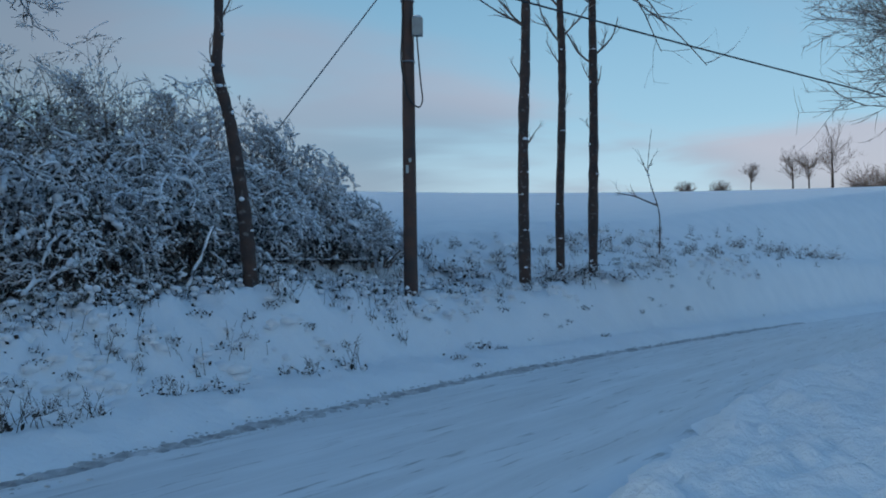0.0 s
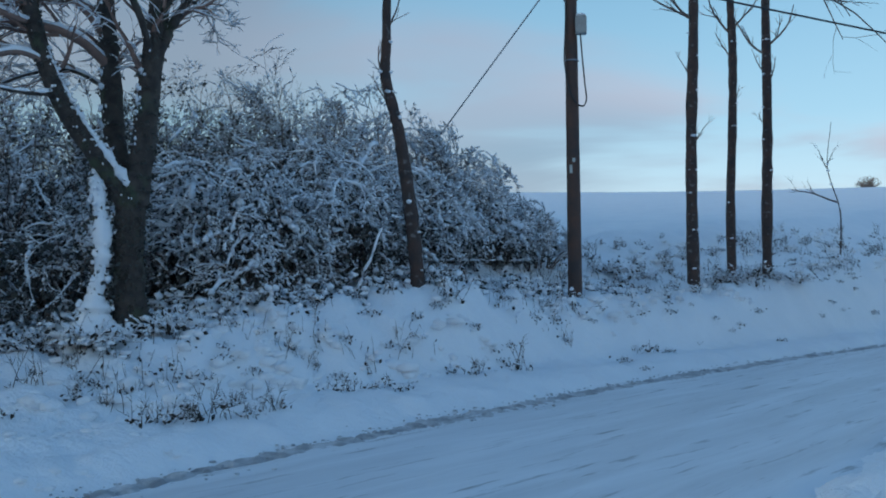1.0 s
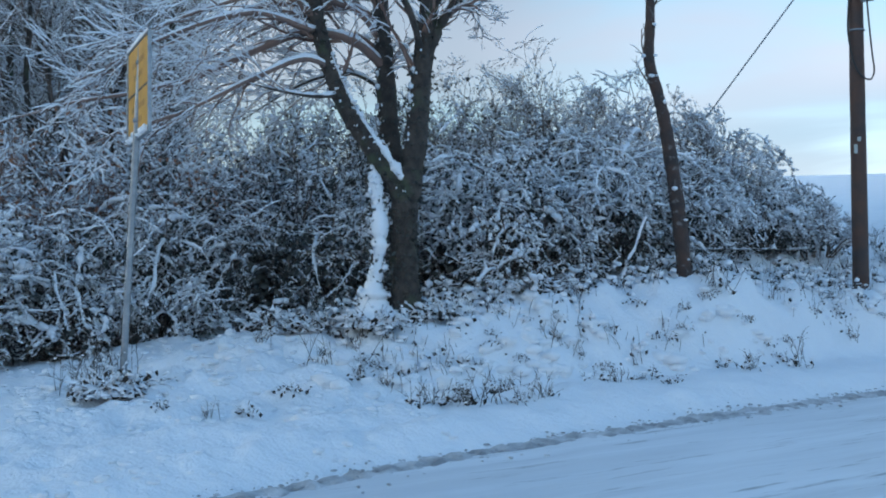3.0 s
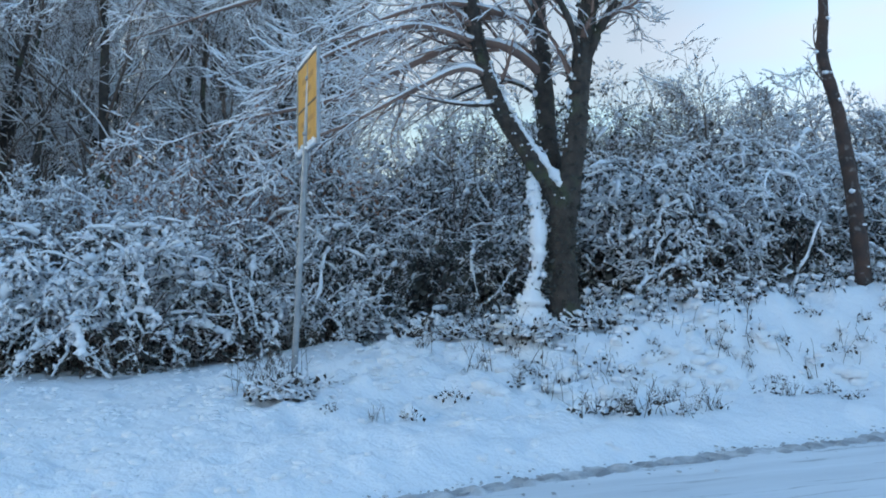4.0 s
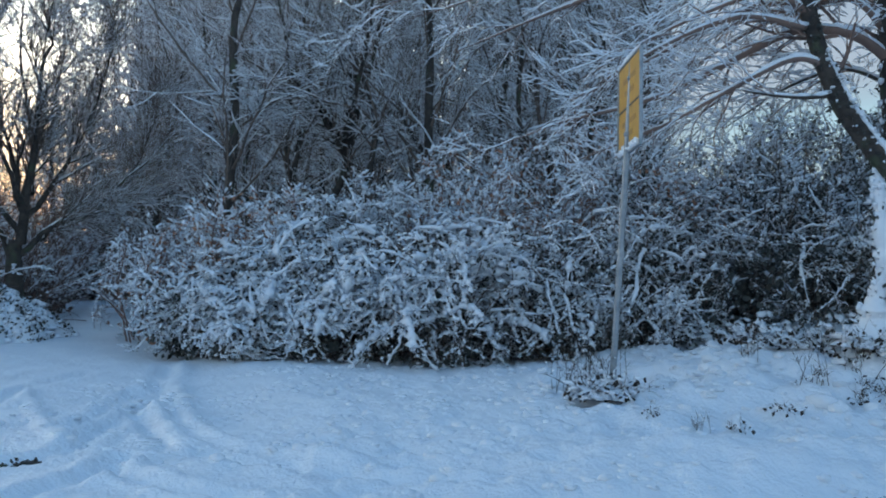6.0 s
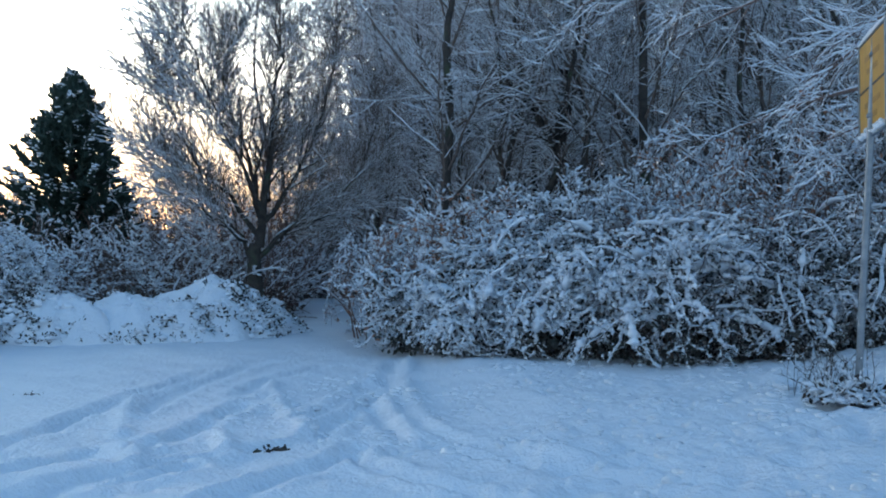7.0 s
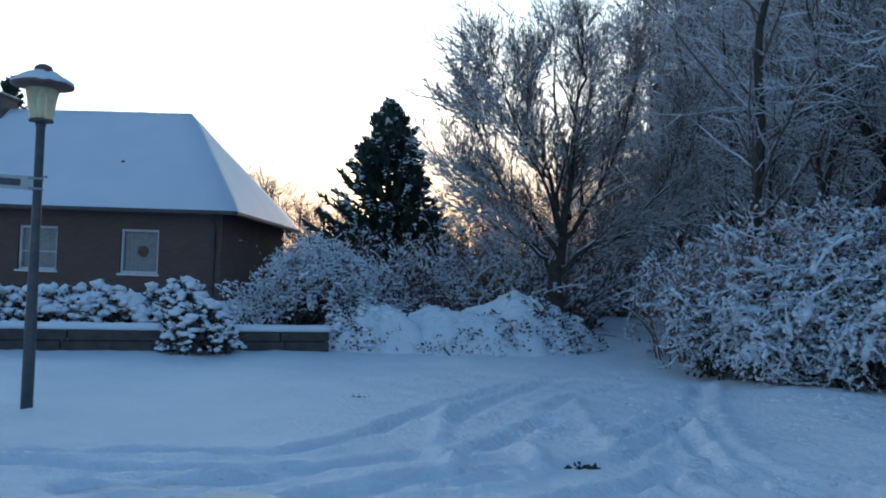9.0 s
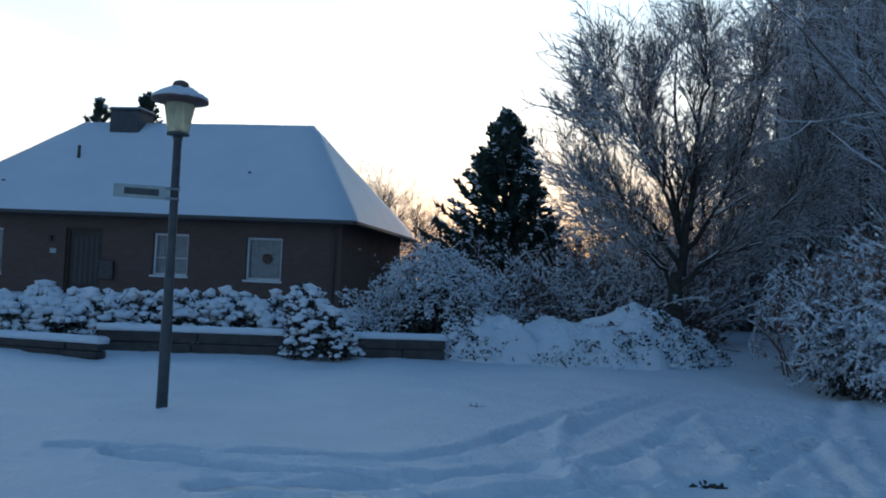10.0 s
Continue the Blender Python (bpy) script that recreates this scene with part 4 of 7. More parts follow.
    boughs = [
        (pts([(-0.3, 0.45, 3.3), (-0.62, 0.3, 3.55), (-1.0, 0.2, 3.66), (-1.4, 0.1, 3.64), (-2.0, 0, 3.36), (-2.76, -0.1, 2.98), (-3.4, -0.1, 2.8), (-4.3, -0.2, 2.62), (-5.2, -0.2, 2.35)]), [0.07, 0.066, 0.06, 0.056, 0.048, 0.04, 0.03, 0.018, 0.006]),
        (pts([(0.2, 0, 3.1), (0.48, -0.05, 3.75), (0.75, -0.1, 4.25), (0.9, -0.2, 5.0), (0.95, -0.3, 6.4)]), [0.08, 0.07, 0.06, 0.045, 0.02]),
        (pts([(-0.9, -0.1, 3.1), (-1.3, -0.3, 3.2), (-1.9, -0.5, 2.9), (-2.8, -0.7, 2.4), (-4.0, -0.8, 1.95)]), [0.04, 0.038, 0.03, 0.02, 0.006]),
        (pts([(-0.75, -0.1, 2.8), (-1.1, -0.3, 2.72), (-1.5, -0.4, 2.75), (-2.0, -0.5, 2.85)]), [0.03, 0.028, 0.02, 0.008]),
        (pts([(-1.15, -0.1, 3.8), (-2.0, 0, 4.4), (-3.2, 0.2, 4.6), (-4.6, 0.3, 4.35), (-6.2, 0.3, 3.9)]), [0.06, 0.055, 0.042, 0.025, 0.008]),
        (pts([(-1.2, 0, 4.1), (-2.2, -0.4, 4.9), (-3.8, -0.8, 5.0), (-5.4, -1.0, 4.55), (-7.0, -1.1, 4.2)]), [0.055, 0.05, 0.04, 0.022, 0.007]),
        (pts([(-1.3, 0, 4.6), (-2.4, 0.5, 5.5), (-4.0, 0.9, 5.7), (-6.0, 1.2, 5.1), (-7.6, 1.2, 4.8)]), [0.055, 0.05, 0.04, 0.022, 0.007]),
        (pts([(-0.3, 0.5, 3.9), (-0.9, 1.0, 4.3), (-2.0, 1.7, 4.2), (-3.4, 2.2, 3.6)]), [0.05, 0.045, 0.03, 0.008]),
        (pts([(-0.32, 0.5, 4.2), (-0.1, 1.2, 4.8), (-0.1, 2.0, 5.2), (-0.1, 2.8, 5.2)]), [0.05, 0.04, 0.03, 0.008]),
        (pts([(0.3, 0, 4.0), (0.6, 0.5, 4.3), (0.9, 0.9, 4.3), (1.1, 1.1, 4.2)]), [0.04, 0.035, 0.022, 0.007]),
        (pts([(0.24, 0, 3.3), (0.0, -0.5, 3.9), (-0.5, -1.0, 4.3), (-1.4, -1.5, 4.2), (-2.4, -1.8, 3.7)]), [0.05, 0.045, 0.035, 0.02, 0.007]),
        (pts([(-1.3, 0.05, 4.8), (-2.2, 0.1, 5.9), (-3.4, 0.2, 6.4), (-5.0, 0.1, 6.2)]), [0.055, 0.045, 0.03, 0.01]),
        (pts([(-1.12, -0.1, 3.6), (-1.9, -0.6, 3.7), (-2.8, -1.0, 3.3), (-3.8, -1.2, 2.7)]), [0.036, 0.032, 0.022, 0.007]),
        (pts([(-1.2, 0, 3.95), (-1.9, 0.4, 4.1), (-3.0, 0.8, 3.8), (-4.4, 1.0, 3.2)]), [0.04, 0.035, 0.024, 0.007]),
        (pts([(-1.0, 0, 3.3), (-1.5, 0.5, 3.4), (-2.3, 1.0, 3.1), (-3.3, 1.3, 2.5)]), [0.034, 0.03, 0.02, 0.007]),
        (pts([(-0.3, 0.5, 3.6), (-0.7, 0.2, 4.0), (-1.6, -0.2, 4.1), (-2.8, -0.4, 3.7), (-4.0, -0.5, 3.1)]), [0.042, 0.038, 0.032, 0.02, 0.007]),
        (pts([(-0.3, 0.5, 3.0), (-0.8, 0.9, 3.3), (-1.5, 1.2, 3.2), (-2.4, 1.4, 2.7)]), [0.034, 0.03, 0.02, 0.007]),
    ]
    allP, allR = [], []
    for seq, rad in boughs:
        P, R, T = spine_tube(seq, rad, 7, 6, rng, 0.05)
        # far-reaching left boughs get the warmer colour, as if lit by the sunset
        part("bough", T, TWIG_RED_LIT if seq[-1][0] < -3 else BARK, ob)
        snow.append(snow_on(rng, P[None], R[None], np.minimum(0.045, 0.75 * R + 0.010) * np.interp(np.linspace(0, 1, len(R)), [0, 0.7, 1], [1, 0.8, 0.1]), 0.95, 0.35, 6))
        Q = np.stack([np.interp(np.linspace(0, 1, 14), np.linspace(0, 1, len(P)), P[:, c]) for c in range(3)], -1)
        allP.append(Q)
        allR.append(np.interp(np.linspace(0, 1, 14), np.linspace(0, 1, len(R)), R))
    allP, allR = np.array(allP), np.array(allR)
    right_side = [1, 8, 9]
    wr, sr = crown(rng, allP[right_side], allR[right_side], (12, 6, 3), (0.55, 0.35, 0.2), (0.1, -0.2, -0.1), 0.75, 0.25, 0.1, 0.02, 0.8, 0.6, 0.004, (6, 4, 3))
    allP, allR = np.delete(allP, right_side, 0), np.delete(allR, right_side, 0)
    w2, s2 = crown(rng, allP, allR, (9, 5, 3), (1.5, 0.7, 0.3), (-0.4, -0.2, 0.0), 0.7, 0.14, 0.15, 0.0105, 0.85, 0.55, 0.0045, (9, 6, 4), wander=0.2)
    tops = np.array([[P[int(t)] for t in np.linspace(len(P) * 0.3, len(P) - 1, 8)] for P, _ in lp])
    topr = np.array([[R[int(t)] for t in np.linspace(len(R) * 0.3, len(R) - 1, 8)] for _, R in lp])
    w3, s3 = crown(rng, tops, topr, (16, 6, 3), (1.1, 0.5, 0.28), (0.2, 0.0, 0.0), 0.9, 0.1, 0.02, 0.011, 0.85, 0.35, 0.005, (8, 5, 4), wander=0.2)
    part("twig_mass", joined(*wood, *w2, *w3, *wr), TWIG_RED_LIT, ob)
    part("snow_cover", joined(*snow, *s2, *s3, *sr), SNOW_CLUMP, ob, "white snow lying along the boughs")
    # ivy leaves on trunk and limbs
    C = []
    for (P, R), n in zip([(P0, R0), *lp], (1500, 1500, 1300, 1100)):
        i = rng.integers(0, max(4, int(len(P) * 0.75)), n)
        a = rng.uniform(0, 2 * np.pi, n)
        C.append(P[i] + np.stack([np.cos(a), np.sin(a), 0 * a], -1) * (R[i] * 1.02)[:, None] + rng.normal(0, 0.02, (n, 3)))
    part("ivy", leaves(rng, np.concatenate(C), rng.uniform(0.03, 0.07, sum(map(len, C)))), LEAF, ob, "dark ivy leaves")
    # snow-plastered leaning stem and mound at the foot
    Q = np.array(pts([(-0.42, -0.1, -0.25), (-0.42, -0.1, 0.3), (-0.34, -0.1, 0.8), (-0.36, -0.05, 1.3), (-0.42, 0.0, 1.75), (-0.45, 0.05, 2.1)]))
    P, R, T = spine_tube(Q, [0.13, 0.09, 0.085, 0.08, 0.06, 0.03], 8, 5, rng, 0.1)
    stem = part("side_stem", T, BARK, ob, "thin second stem plastered with snow")
    Q = np.stack([np.interp(np.linspace(0, 1, 60), np.linspace(0, 1, len(P)), P[:, c]) for c in range(3)], -1) + [0.02, -0.045, 0]
    zz = Q[:, 2]
    rr = np.interp(zz, [-0.3, 0.25, 0.6, 1.0, 1.5, 1.9, 2.2], [0.46, 0.27, 0.09, 0.105, 0.11, 0.07, 0.02]) * (1 + 0.5 * vnoise(zz * 7, zz * 0, 5) + rng.normal(0, 0.12, 60))
    n = 260
    i = rng.integers(0, 60, n)
    C = Q[i] + np.stack([rng.normal(0, 0.6, n), -np.abs(rng.normal(0, 0.5, n)), 0 * zz[i]], -1) * rr[i][:, None]
    part("snow_crust", joined(tubes(Q[None], rr[None], 14), lumps(rng, C, rng.uniform(0.015, 0.04, n), 1.2, 0.4)), SNOW_CLUMP, ob, "smooth crust of blown snow")
    C = Q[i] + np.stack([rng.normal(0, 1.0, n), -np.abs(rng.normal(0, 0.35, n)), 0 * zz[i]], -1) * rr[i][:, None]
    C = np.concatenate([C, C + rng.normal(0, 0.03, C.shape)])
    part("leaf_mass", leaves(rng, C, rng.uniform(0.04, 0.09, 2 * n)), LEAF, ob, "dark ivy leaves in the crust")
    return ob


big_tree()


# ---- utility pole ----
def utility_pole():
    rng = np.random.default_rng(31)
    base = polar(-5.42, 18.9)
    ob = thing("utility_pole", base, "weathered brown wooden utility pole with grey cable box", "utility pole", turn=-5.3)
    lean = -0.005
    P = np.array([(lean * z, 0, z) for z in np.linspace(-0.5, 9.0, 24)])
    part("shaft", tubes(P[None], np.linspace(0.150, 0.115, 24)[None] * (1 + rng.normal(0, 0.012, (1, 24))), 16), POLEWOOD, ob)
    V, F = lathe([(0.118, 9.0), (0.12, 9.03), (0.02, 9.10)], 16)
    part("cap", (V + [lean * 9, 0, 0], F), STEEL, ob)
    bx = bpart("cable_box", bevelled(0.06, 0.29, -0.28, -0.10, 5.42, 5.80, 0.025, 2), GREYBOX, ob, "grey plastic cable junction box")
    V, F = lumps(rng, [(0.17, -0.19, 5.82)], 0.10, 0.35, 0.1)
    part("snow_cap", (V, F), SNOW_CLUMP, bx)
    loop = spine([(0.16, -0.2, 5.44), (0.19, -0.2, 5.0), (0.24, -0.18, 4.4), (0.27, -0.17, 4.08), (0.2, -0.17, 3.93), (0.05, -0.17, 4.02), (-0.08, -0.16, 4.3), (-0.17, -0.13, 4.9), (-0.15, -0.11, 5.5), (-0.12, -0.1, 6.5), (-0.08, -0.1, 8.8)], 8)
    part("cable_loop", tubes(loop[None], np.full((1, len(loop)), 0.017), 6), CABLE, ob)
    for dz in (4.9, 6.2, 7.6):
        V, F = lathe([(0.146, dz), (0.15, dz), (0.15, dz + 0.03), (0.146, dz + 0.03)], 16)
        part("band", (V + [lean * dz, 0, 0], F), STEEL, ob)
    tag = bpart("tag", bevelled(-0.09, -0.03, -0.152, -0.138, 2.55, 2.72, 0.004), PLATE, ob, "small pale metal tag")
    tag2 = bpart("tag", bevelled(-0.03, 0.03, -0.156, -0.138, 2.78, 2.86, 0.004), PLATE, ob)
    # stay wire to the ground on the field side, and line to the next pole
    top = Vector((lean * 7.1, 0, 7.1))
    inv = ob.matrix_world.inverted()
    foot = inv @ Vector(polar(8.4, 22.0))
    S = np.array([top.lerp(foot, t) for t in np.linspace(0, 1, 8)])
    part("stay_wire", tubes(S[None], np.full((1, 8), 0.016), 6), STEEL, ob, "steel stay wire running to the ground")
    b_ = inv @ Vector((34.0, 32.3, 6.3))
    start = Vector((lean * 6.9, 0, 6.9))
    L = np.array([start.lerp(b_, t) - Vector((0, 0, 0.15 * 4 * t * (1 - t))) for t in np.linspace(0, 1, 40)])
    part("overhead_line", tubes(L[None], np.full((1, 40), 0.022), 6), CABLE, ob, "black overhead cable")


utility_pole()


# ---- place sign on a post ----
def road_sign():
    rng = np.random.default_rng(41)
    base = polar(38.4, 10.75)
    ob = thing("road_sign", base, "yellow rectangular road sign on a leaning galvanised post", "road sign", turn=38.4)
    k = 0.043

    def lx(z):
        return k * z
    P = np.array([(lx(z), 0, z) for z in np.linspace(-0.3, 3.9, 12)])
    part("post", tubes(P[None], np.full((1, 12), 0.038), 14), STEEL, ob)
    # the panel stands nearly edge on to the road's corner
    board = bpart("board", bevelled(-0.49, 0.49, -0.006, 0.006, 0, 1.0, 0.004), YELLOW, ob)
    board.matrix_local = pose(lx(3.3), -0.045, 2.755, 0, math.degrees(k), 102.4) @ Matrix.Diagonal((1, 1, 1.05, 1))
    for a in ((-0.50, 0.50, -0.02, 0.02, -0.025, 0.0), (-0.50, 0.50, -0.02, 0.02, 1.0, 1.025), (-0.525, -0.49, -0.02, 0.02, -0.025, 1.025), (0.49, 0.525, -0.02, 0.02, -0.025, 1.025)):
        bpart("rim", bevelled(*a, 0.006), STEEL, board)
    for s_ in (1, -1):
        bpart("divider", bevelled(-0.48, 0.48, s_ * 0.007 - 0.002, s_ * 0.007 + 0.002, 0.485, 0.51, 0.001), SIGNDARK, board)
        for z0, half in ((0.78, 0.28), (0.64, 0.20), (0.30, 0.30), (0.16, 0.17)):
            bpart("lettering", bevelled(-half, half, s_ * 0.007 - 0.0015, s_ * 0.007 + 0.0015, z0, z0 + 0.06, 0.001), material_bar, board)
    V, F = tubes(np.array([[(-0.52, 0, 1.03), (-0.3, 0, 1.035), (0, 0, 1.04), (0.3, 0, 1.035), (0.52, 0, 1.03)]]), np.array([[0.02, 0.03, 0.034, 0.03, 0.018]]), 6)
    part("snow_cap", (V, F), SNOW_CLUMP, board)
    C = np.stack([rng.uniform(-0.48, 0.48, 60), np.full(60, 0.012), rng.uniform(0.0, 0.12, 60) * rng.random(60)], -1)
    C2 = C * [1, -1, 1]
    part("snow_film", lumps(rng, np.concatenate([C, C2]), rng.uniform(0.015, 0.04, 120), 0.8), SNOW_CLUMP, board, "snow stuck to the lower rim")
    for z in (2.95, 3.6):
        bpart("clamp", bevelled(lx(z) - 0.05, lx(z) + 0.05, -0.05, 0.045, z - 0.02, z + 0.02, 0.006), STEEL, ob)


material_bar = material("faded_lettering", (0.44, 0.225, 0.045), 0.5, (0.37, 0.19, 0.045), 8.0)
road_sign()


# ---- street lamp ----
def street_lamp():
    rng = np.random.default_rng(51)
    base = polar(105.45, 11.75)
    ob = thing("street_lamp", base, "unlit dark street lamp with tapered glass head and snowy hat", "street lamp", turn=105.45)
    z0 = 3.33
    part("post", lathe([(0.068, -0.3), (0.068, 1.0), (0.064, 1.02), (0.052, 2.0), (0.050, z0 - 0.05), (0.06, z0 - 0.04), (0.06, z0)], 18), LAMPGREY, ob)
    head = part("head", lathe([(0.06, z0), (0.135, z0 + 0.01), (0.14, z0 + 0.035), (0.12, z0 + 0.045), (0.05, z0 + 0.05)], 24), LAMPGREY, ob)
    g = part("glass", lathe([(0.125, z0 + 0.04), (0.19, z0 + 0.40), (0.184, z0 + 0.40), (0.12, z0 + 0.045)], 24), LAMPGLASS, ob, "clear yellowish glass shade")
    g.visible_shadow = False
    part("bulb", lathe([(0.03, z0 + 0.06), (0.045, z0 + 0.12), (0.055, z0 + 0.24), (0.045, z0 + 0.32), (0.02, z0 + 0.36)], 14), WHITE, ob, "white lamp tube")
    part("hat", lathe([(0.19, z0 + 0.395), (0.345, z0 + 0.425), (0.35, z0 + 0.445), (0.32, z0 + 0.46), (0.20, z0 + 0.53), (0.11, z0 + 0.585), (0.10, z0 + 0.60)], 28), LAMPCAP, ob)
    part("finial", lathe([(0.10, z0 + 0.595), (0.105, z0 + 0.63), (0.085, z0 + 0.67), (0.04, z0 + 0.69)], 18), LAMPCAP, ob)
    V, F = lathe([(0.338, z0 + 0.455), (0.345, z0 + 0.475), (0.26, z0 + 0.535), (0.17, z0 + 0.585), (0.11, z0 + 0.60)], 28)
    V[:, 2] += 0.012 * np.sin(V[:, 0] * 31 + V[:, 1] * 23)
    part("snow_ring", (V, F), SNOW_CLUMP, ob, "snow lying on the lamp hat")
    # street name plate, lettering kept as a plain bar
    arm = bpart("name_plate", bevelled(-0.70, -0.055, -0.075, -0.055, 2.53, 2.69, 0.004), PLATE, ob, "pale street name plate with blurred lettering")
    bpart("lettering", bevelled(-0.58, -0.18, -0.078, -0.0752, 2.57, 2.65, 0.001), LAMPGREY, arm)
    for z in (2.55, 2.67):
        bpart("bracket", bevelled(-0.10, 0.06, -0.085, 0.06, z - 0.015, z + 0.015, 0.004), STEEL, ob)


street_lamp()


# ---- house ----
def house():
    rng = np.random.default_rng(61)
    o = Vector((-27.46, -2.63, 0.0))
    ob = new("house")
    e1, e2 = Vector((-0.185, -0.9827, 0)), Vector((-0.9827, 0.185, 0))
    m_ = Matrix.Identity(4)
    m_.col[0][:3], m_.col[1][:3], m_.col[2][:3], m_.col[3][:3] = e1, e2, Vector((0, 0, 1)), o
    ob.matrix_world = m_
    tagged(ob, "low dark red brick bungalow with snow-covered hipped roof", "house")
    W, D, Z0, ZE = 14.0, 8.4, 0.3, 3.45
    holes = [(1.90, 3.07, 1.54, 2.87), (5.0, 6.2, 1.56, 2.89), (7.95, 9.25, 0.8, 2.97), (11.5, 13.2, 1.4, 2.87)]

    def wall(name, axis, at, a0, a1, openings):
        """A wall 0.3 thick with openings through it and brick coordinates."""
        us = sorted({a0, a1, *[v for h_ in openings for v in h_[:2]]})
        zs = sorted({Z0, ZE, *[v for h_ in openings for v in h_[2:]]})
        solid = {(i, j) for i in range(len(us) - 1) for j in range(len(zs) - 1)
                 if not any(u0 <= us[i] < u1 and v0 <= zs[j] < v1 for u0, u1, v0, v1 in openings)}
        nz = len(zs)
        V = [(u, at + t_, z) if axis == 0 else (at + t_, u, z) for t_ in (0, 0.3) for u in us for z in zs]
        o_ = len(us) * nz
        F = []
        for i, j in sorted(solid):
            a_, b0, c_, d0 = i * nz + j, (i + 1) * nz + j, (i + 1) * nz + j + 1, i * nz + j + 1
            F += [(a_, b0, c_, d0), (o_ + a_, o_ + d0, o_ + c_, o_ + b0)]
            for (ni, nj), (p_, q_) in (((i, j - 1), (a_, b0)), ((i + 1, j), (b0, c_)), ((i, j + 1), (c_, d0)), ((i - 1, j), (d0, a_))):
                if (ni, nj) not in solid:
                    F.append((q_, p_, o_ + p_, o_ + q_))
        bm = bmesh.new()
        vs = [bm.verts.new(v) for v in V]
        for f in F:
            bm.faces.new([vs[n_] for n_ in f])
        bmesh.ops.delete(bm, geom=[v for v in bm.verts if not v.link_faces], context="VERTS")
        bmesh.ops.recalc_face_normals(bm, faces=bm.faces)
        w_ = bpart(name, bm, BRICK, ob)
        uv = w_.data.uv_layers.new(name="UVMap")
        for poly in w_.data.polygons:
            for li in poly.loop_indices:
                v = w_.data.vertices[w_.data.loops[li].vertex_index].co
                uv.data[li].uv = (v.x + v.y, v.z)
        return w_
    wall("front_wall", 0, 0.0, 0.0, W, holes)
    wall("back_wall", 0, D - 0.3, 0.0, W, [])
    wall("end_wall", 1, 0.0, 0.3, D - 0.3, [])
    wall("end_wall", 1, W - 0.3, 0.3, D - 0.3, [])
    # hipped roof, its snow a sheet of its own
    ov = 0.5
    A = [(-ov, -ov, ZE), (W + ov, -ov, ZE), (W + ov, D + ov, ZE), (-ov, D + ov, ZE), (2.45, 4.1, 7.05), (11.4, 4.1, 7.05)]
    Fs = [(0, 1, 5, 4), (1, 2, 5), (2, 3, 4, 5), (3, 0, 4), (3, 2, 1, 0)]
    roof = part("roof", (np.array(A), Fs), GUTTER, ob, "hipped roof under smooth snow", smooth=False)
    bm = bmesh.new()
    vs = [bm.verts.new(Vector(a)) for a in A]
    for f in Fs[:4]:
        bm.faces.new([vs[i] for i in f])
    bmesh.ops.subdivide_edges(bm, edges=bm.edges[:], cuts=14, use_grid_fill=True)
    bmesh.ops.triangulate(bm, faces=bm.faces[:])
    for v in bm.verts:
        edge = min(v.co.x + ov, W + ov - v.co.x, v.co.y + ov, D + ov - v.co.y)
        v.co.z += 0.05 + 0.07 * min(1, edge * 3) + 0.02 * noise.noise(v.co * 0.9) + 0.012 * noise.noise(v.co * 3.0)
        if edge < 0.05:
            v.co.z -= 0.03
    bpart("roof_snow", bm, ROOF_SNOW, roof, "smooth unbroken roof snow", smooth=True)
    for s_ in ((-ov, W + ov, -ov - 0.09, -ov + 0.02), (-ov, W + ov, D + ov - 0.02, D + ov + 0.09)):
        bpart("gutter", bevelled(s_[0], s_[1], s_[2], s_[3], ZE - 0.11, ZE + 0.015, 0.03, 2), GUTTER, ob)
    for s_ in ((-ov - 0.09, -ov + 0.02), (W + ov - 0.02, W + ov + 0.09)):
        bpart("gutter", bevelled(s_[0], s_[1], -ov, D + ov, ZE - 0.11, ZE + 0.015, 0.03, 2), GUTTER, ob)
    pipe = np.array([[(0.22, -0.42, ZE - 0.1), (0.22, -0.30, ZE - 0.25), (0.22, -0.06, ZE - 0.4), (0.22, -0.06, 2.0), (0.22, -0.06, 0.4)]])
    part("downpipe", tubes(pipe, np.full((1, 5), 0.045), 10), GUTTER, ob)
    ch = bpart("chimney", bevelled(8.9, 10.05, 3.5, 4.6, 6.3, 7.52, 0.02), CHIMNEY, ob, "square dark-clad chimney")
    V, F = box(8.85, 10.1, 3.45, 4.65, 7.52, 7.59)
    part("slab", (V, F), CHIMNEY, ch, smooth=False)
    bpart("snow_cap", bevelled(8.87, 10.08, 3.47, 4.63, 7.592, 7.64, 0.022, 2), SNOW_CLUMP, ch)
    vp = part("vent_pipe", lathe([(0.055, 5.2), (0.055, 5.95), (0.04, 5.96)], 12), GUTTER, ob)
    vp.location = (10.25, 2.0, 0.0)
    for x, y, z in ((3.6, 1.2, 5.0), (5.6, 0.3, 4.35), (12.0, 0.5, 4.45)):
        V, F = lumps(rng, [(x, y, z + 0.05)], 0.06, 0.6)
        part("vent_tile", (V, F), GUTTER, ob)
    # windows
    for u0, u1, v0, v1 in (holes[0], holes[1], holes[3]):
        wdw = bpart("window", bevelled(u0, u1, 0.10, 0.16, v0, v0 + 0.07, 0.006), WHITE, ob, "white framed window with net curtain")
        for a in ((u0, u0 + 0.07, v0 + 0.07, v1 - 0.07), (u1 - 0.07, u1, v0 + 0.07, v1 - 0.07), (u0, u1, v1 - 0.07, v1)):
            bpart("window_rail", bevelled(a[0], a[1], 0.10, 0.16, a[2], a[3], 0.006), WHITE, wdw)
        if u0 > 4 and u0 < 6:
            for zz in (2.1,):
                bpart("crossbar", bevelled(u0 + 0.07, u1 - 0.07, 0.11, 0.15, zz, zz + 0.035, 0.004), WHITE, wdw)
